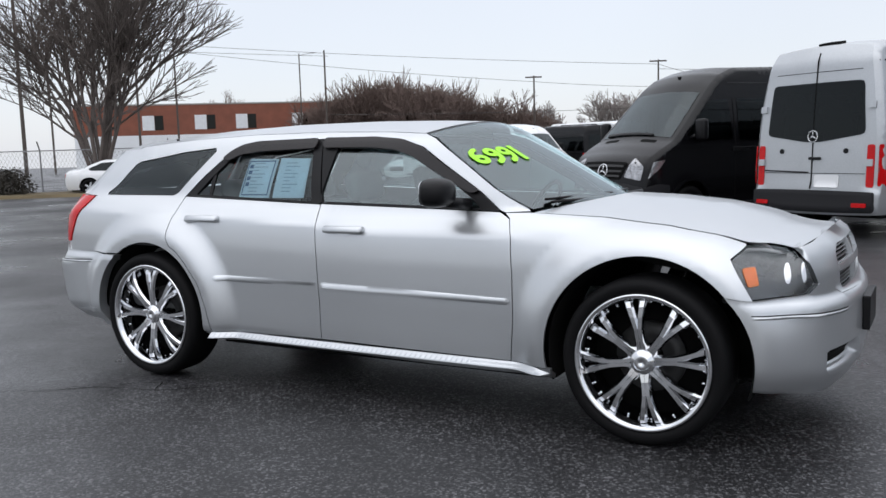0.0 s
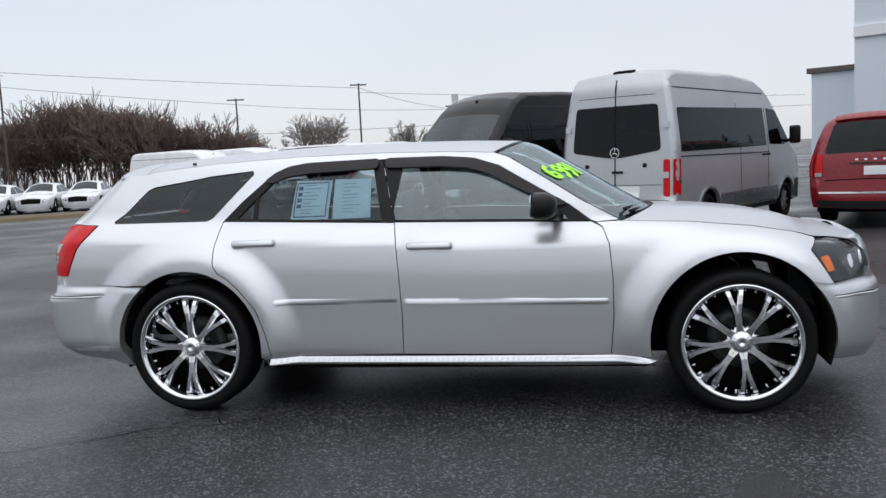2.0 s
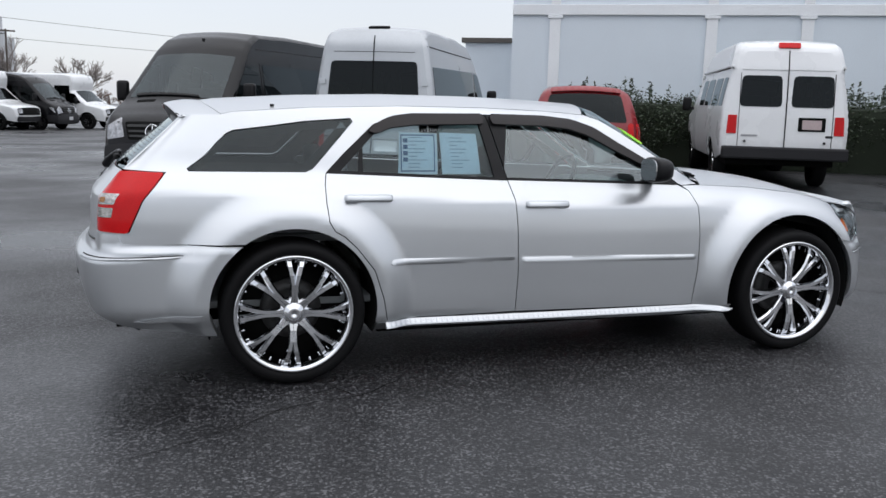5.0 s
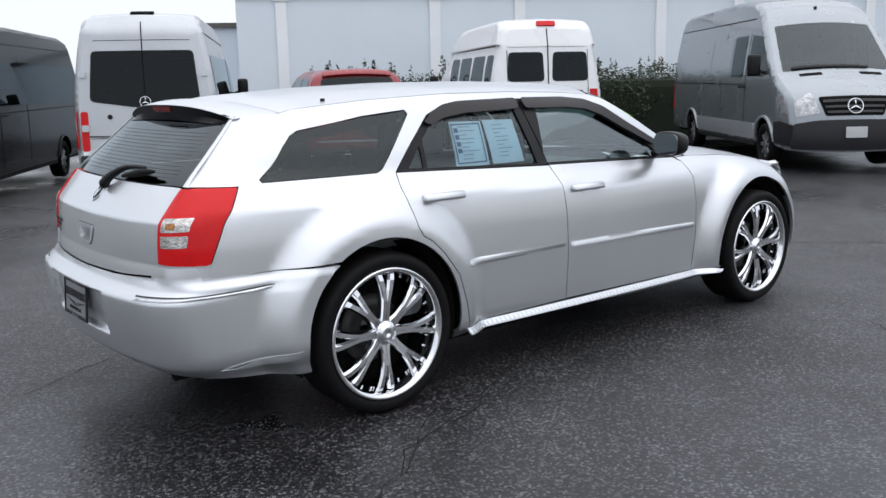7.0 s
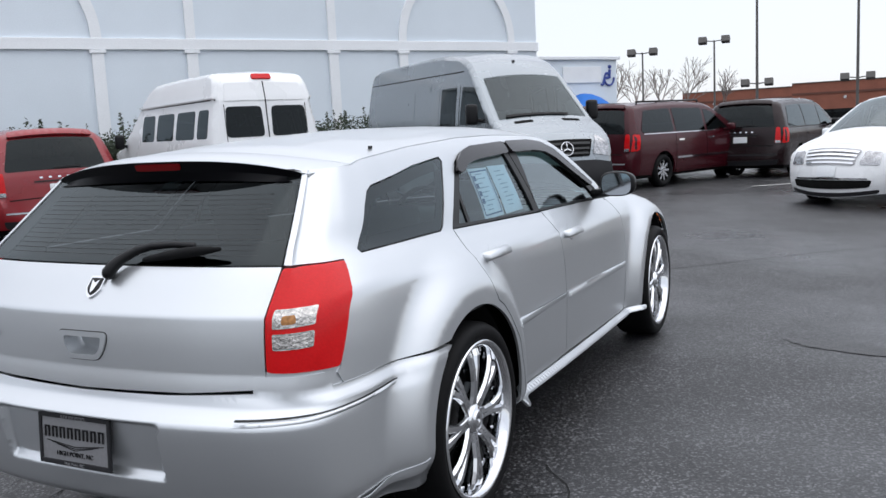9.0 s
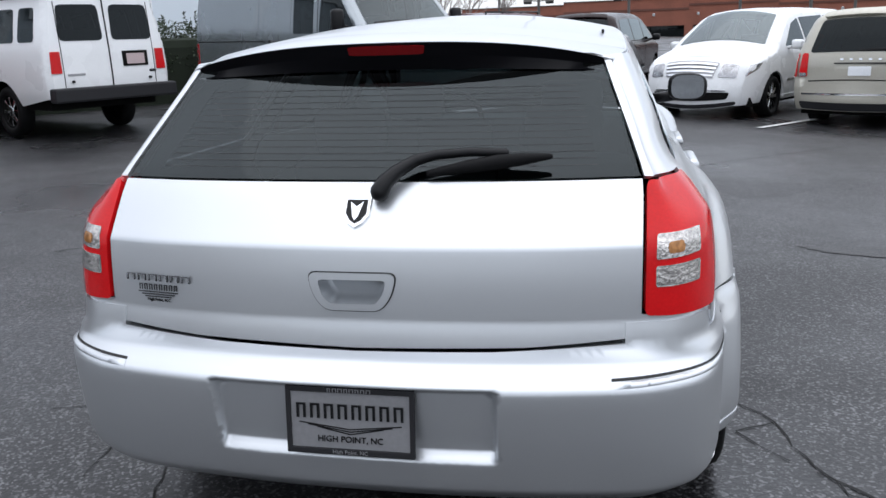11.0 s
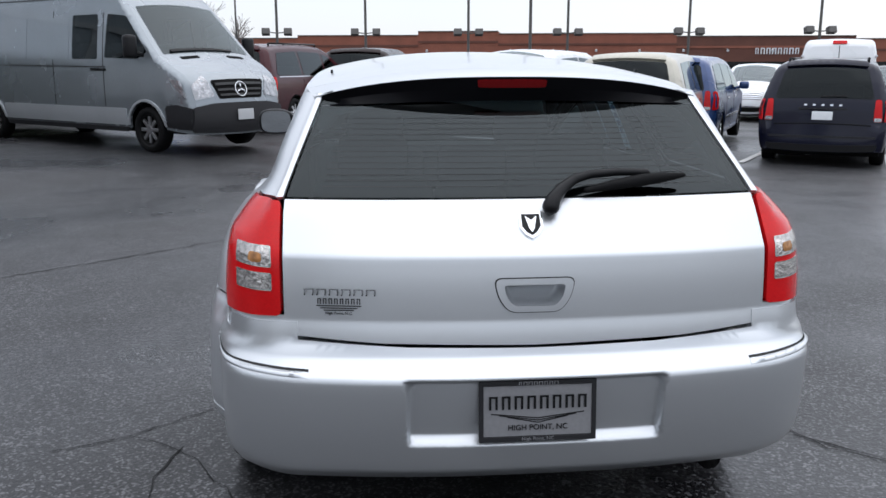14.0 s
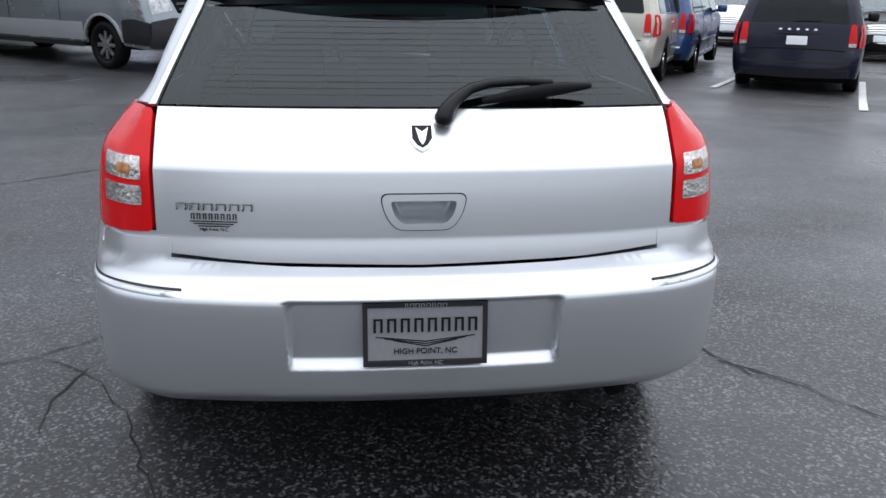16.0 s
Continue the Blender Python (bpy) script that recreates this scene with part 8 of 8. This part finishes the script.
def build_verge():
    """The strip of rough grass and the kerb at the back of the lot, and its wire fence."""
    pts = [(-70, -4), (-31.0, 16.3), (-24.0, 22.0), (-19.5, 28.0)]
    vs, fs = [], []
    for i, (x, y) in enumerate(pts):
        n = Vector((-0.55, 0.83))
        for k, off in enumerate((0, 0.15, 3.2)):
            q = Vector((x, y)) + n * off
            z = ground_z(q.x, q.y)
            vs.append((q.x, q.y, z + (0.0, 0.13, 0.15)[k]))
    for i in range(len(pts) - 1):
        for k in range(2):
            a = i * 3 + k
            fs.append((a, a + 1, a + 4, a + 3))
    o = obj("verge", vs, fs, DRY_GRASS, None, shade=False)
    tagged(o, "strip of dry brown grass behind a low kerb", "grass", kind="structure")
    fence = thing("wire_fence", "chain-link fence with leaning barbed-wire arms", "fence")
    a, b = Vector((-46.0, 13.5, 0)), Vector((-29.0, 25.0, 0))
    for i in range(8):
        p = a.lerp(b, i / 7)
        z = ground_z(p.x, p.y)
        bm = bmesh.new()
        cyl(bm, (p.x, p.y, z - 0.2), (p.x, p.y, z + 2.0), 0.04, seg=6)
        cyl(bm, (p.x, p.y, z + 2.0), (p.x + 0.25, p.y - 0.3, z + 2.4), 0.03, seg=6)
        part("post", bm, STEEL, fence)
    for h in (0.1, 2.0):
        bm = bmesh.new()
        cyl(bm, a + Vector((0, 0, ground_z(a.x, a.y) + h)), b + Vector((0, 0, ground_z(b.x, b.y) + h)), 0.025, seg=6)
        part("rail", bm, STEEL, fence)
    bm = bmesh.new()
    d = b - a
    for i in range(120):
        p, q = a + d * (i / 120), a + d * min(1, (i + 6) / 120)
        z = ground_z(p.x, p.y)
        cyl(bm, p + Vector((0, 0, z + 0.1)), q + Vector((0, 0, z + 2.0)), 0.006, seg=3)
        cyl(bm, p + Vector((0, 0, z + 2.0)), q + Vector((0, 0, z + 0.1)), 0.006, seg=3)
    part("mesh", bm, STEEL, fence)


build_verge()
shrub_rng = random.Random(17)
leaf_mass("shrub", [(-31.6 + shrub_rng.uniform(-0.9, 0.9), 18.4 + shrub_rng.uniform(-0.6, 0.6), -0.05 + shrub_rng.uniform(0, 0.2), 0.75, 0.75, 0.80) for _ in range(7)], 5200, 0.06, surf("dry_shrub", (0.030, 0.026, 0.020), 0.8, var=0.5, big=2.5), 18, "low dark shrub on the verge by the fence", "shrub", kind="")


# ---- marks on the asphalt ----
def ribbon(name, pts, width, material, label, category, lift=0.004, jitter=0.0, seed=1):
    """A narrow strip lying on the ground along a line."""
    rng = random.Random(seed)
    line = []
    for (x0, y0), (x1, y1) in zip(pts, pts[1:]):
        n = max(2, int(math.hypot(x1 - x0, y1 - y0) / (0.06 if jitter else 0.5)))
        line += [(x0 + (x1 - x0) * i / n + rng.gauss(0, jitter), y0 + (y1 - y0) * i / n + rng.gauss(0, jitter)) for i in range(n)]
    line.append(pts[-1])
    vs, fs = [], []
    for i, (x, y) in enumerate(line):
        a, b = Vector(line[max(0, i - 1)]), Vector(line[min(len(line) - 1, i + 1)])
        d = (b - a).normalized()
        n = Vector((-d.y, d.x)) * width * 0.5 * (rng.uniform(0.4, 1.5) if jitter else 1)
        for sgn in (-1, 1):
            vs.append((x + sgn * n.x, y + sgn * n.y, ground_z(x, y) + lift))
    for i in range(len(line) - 1):
        fs.append((2 * i, 2 * i + 1, 2 * i + 3, 2 * i + 2))
    o = obj(name, vs, fs, material, None, shade=False)
    return tagged(o, label, category, kind="structure")


CRACK = surf("crack_tar", (0.010, 0.010, 0.010), 0.9)
for i, line in enumerate((
    [(-1.50, 1.66), (-1.38, 1.39), (-1.10, 1.07), (-0.7, 0.85)],
    [(-1.38, 1.39), (-1.46, 1.24), (-1.62, 1.09), (-1.86, 0.94), (-2.1, 0.86)],
    [(-1.52, 1.16), (-1.75, 1.22), (-2.0, 1.18)],
    [(-1.0, -1.0), (-1.24, -1.18), (-1.43, -1.20), (-1.75, -1.32), (-1.89, -1.48), (-2.36, -1.76)],
    [(-1.24, -1.18), (-1.35, -1.02), (-1.55, -1.18)],
    [(-2.75, 0.52), (-2.4, 0.74), (-2.05, 0.88)],
    [(1.0, 3.4), (1.47, 2.83), (2.1, 2.1), (2.57, 1.59), (3.1, 0.8), (3.9, -0.22), (4.7, -1.0), (5.5, -1.7), (7.5, -3.6)],
    [(-1.87, -1.5), (-1.62, -1.25)],
)):
    ribbon("asphalt_crack", line, 0.006 if i < 6 else 0.011, CRACK, "thin dark crack in the asphalt", "crack", 0.004, 0.008, i)
for i, line in enumerate((((9.2, -2.5), (12.2, -4.6)), ((5.9, -6.4), (11.2, -9.6)), ((9.2, -5.8), (12.8, -8.2)), ((15.5, 3.6), (17.6, 1.8)), ((14.0, 0.0), (16.5, -2.0)), ((20, 1.0), (24, -2.5)))):
    ribbon("parking_line", line, 0.11, LINE_PAINT, "worn white parking line", "road marking", 0.014, 0, i)


def build_stain():
    """A dark oil stain with a ragged edge."""
    rng = random.Random(31)
    vs, n = [(1.42, -2.10, ground_z(1.42, -2.10) + 0.004)], 40
    for i in range(n):
        a = 2 * math.pi * i / n
        r = 1 + 0.28 * noise.noise(Vector((2 * math.cos(a), 2 * math.sin(a), 3.1))) + rng.uniform(-0.06, 0.06)
        x, y = 1.42 + 0.13 * r * math.cos(a) + 0.10 * r * math.sin(a), -2.10 + 0.34 * r * math.sin(a)
        vs.append((x, y, ground_z(x, y) + 0.004))
    o = obj("oil_stain", vs, [(0, 1 + i, 1 + (i + 1) % n) for i in range(n)], surf("oil_stain", (0.017, 0.017, 0.018), 0.42, 0, var=0.5, big=8, fine=105, bump=0.6), None, shade=False)
    tagged(o, "dark oil stain on the asphalt", "stain", kind="structure")


build_stain()
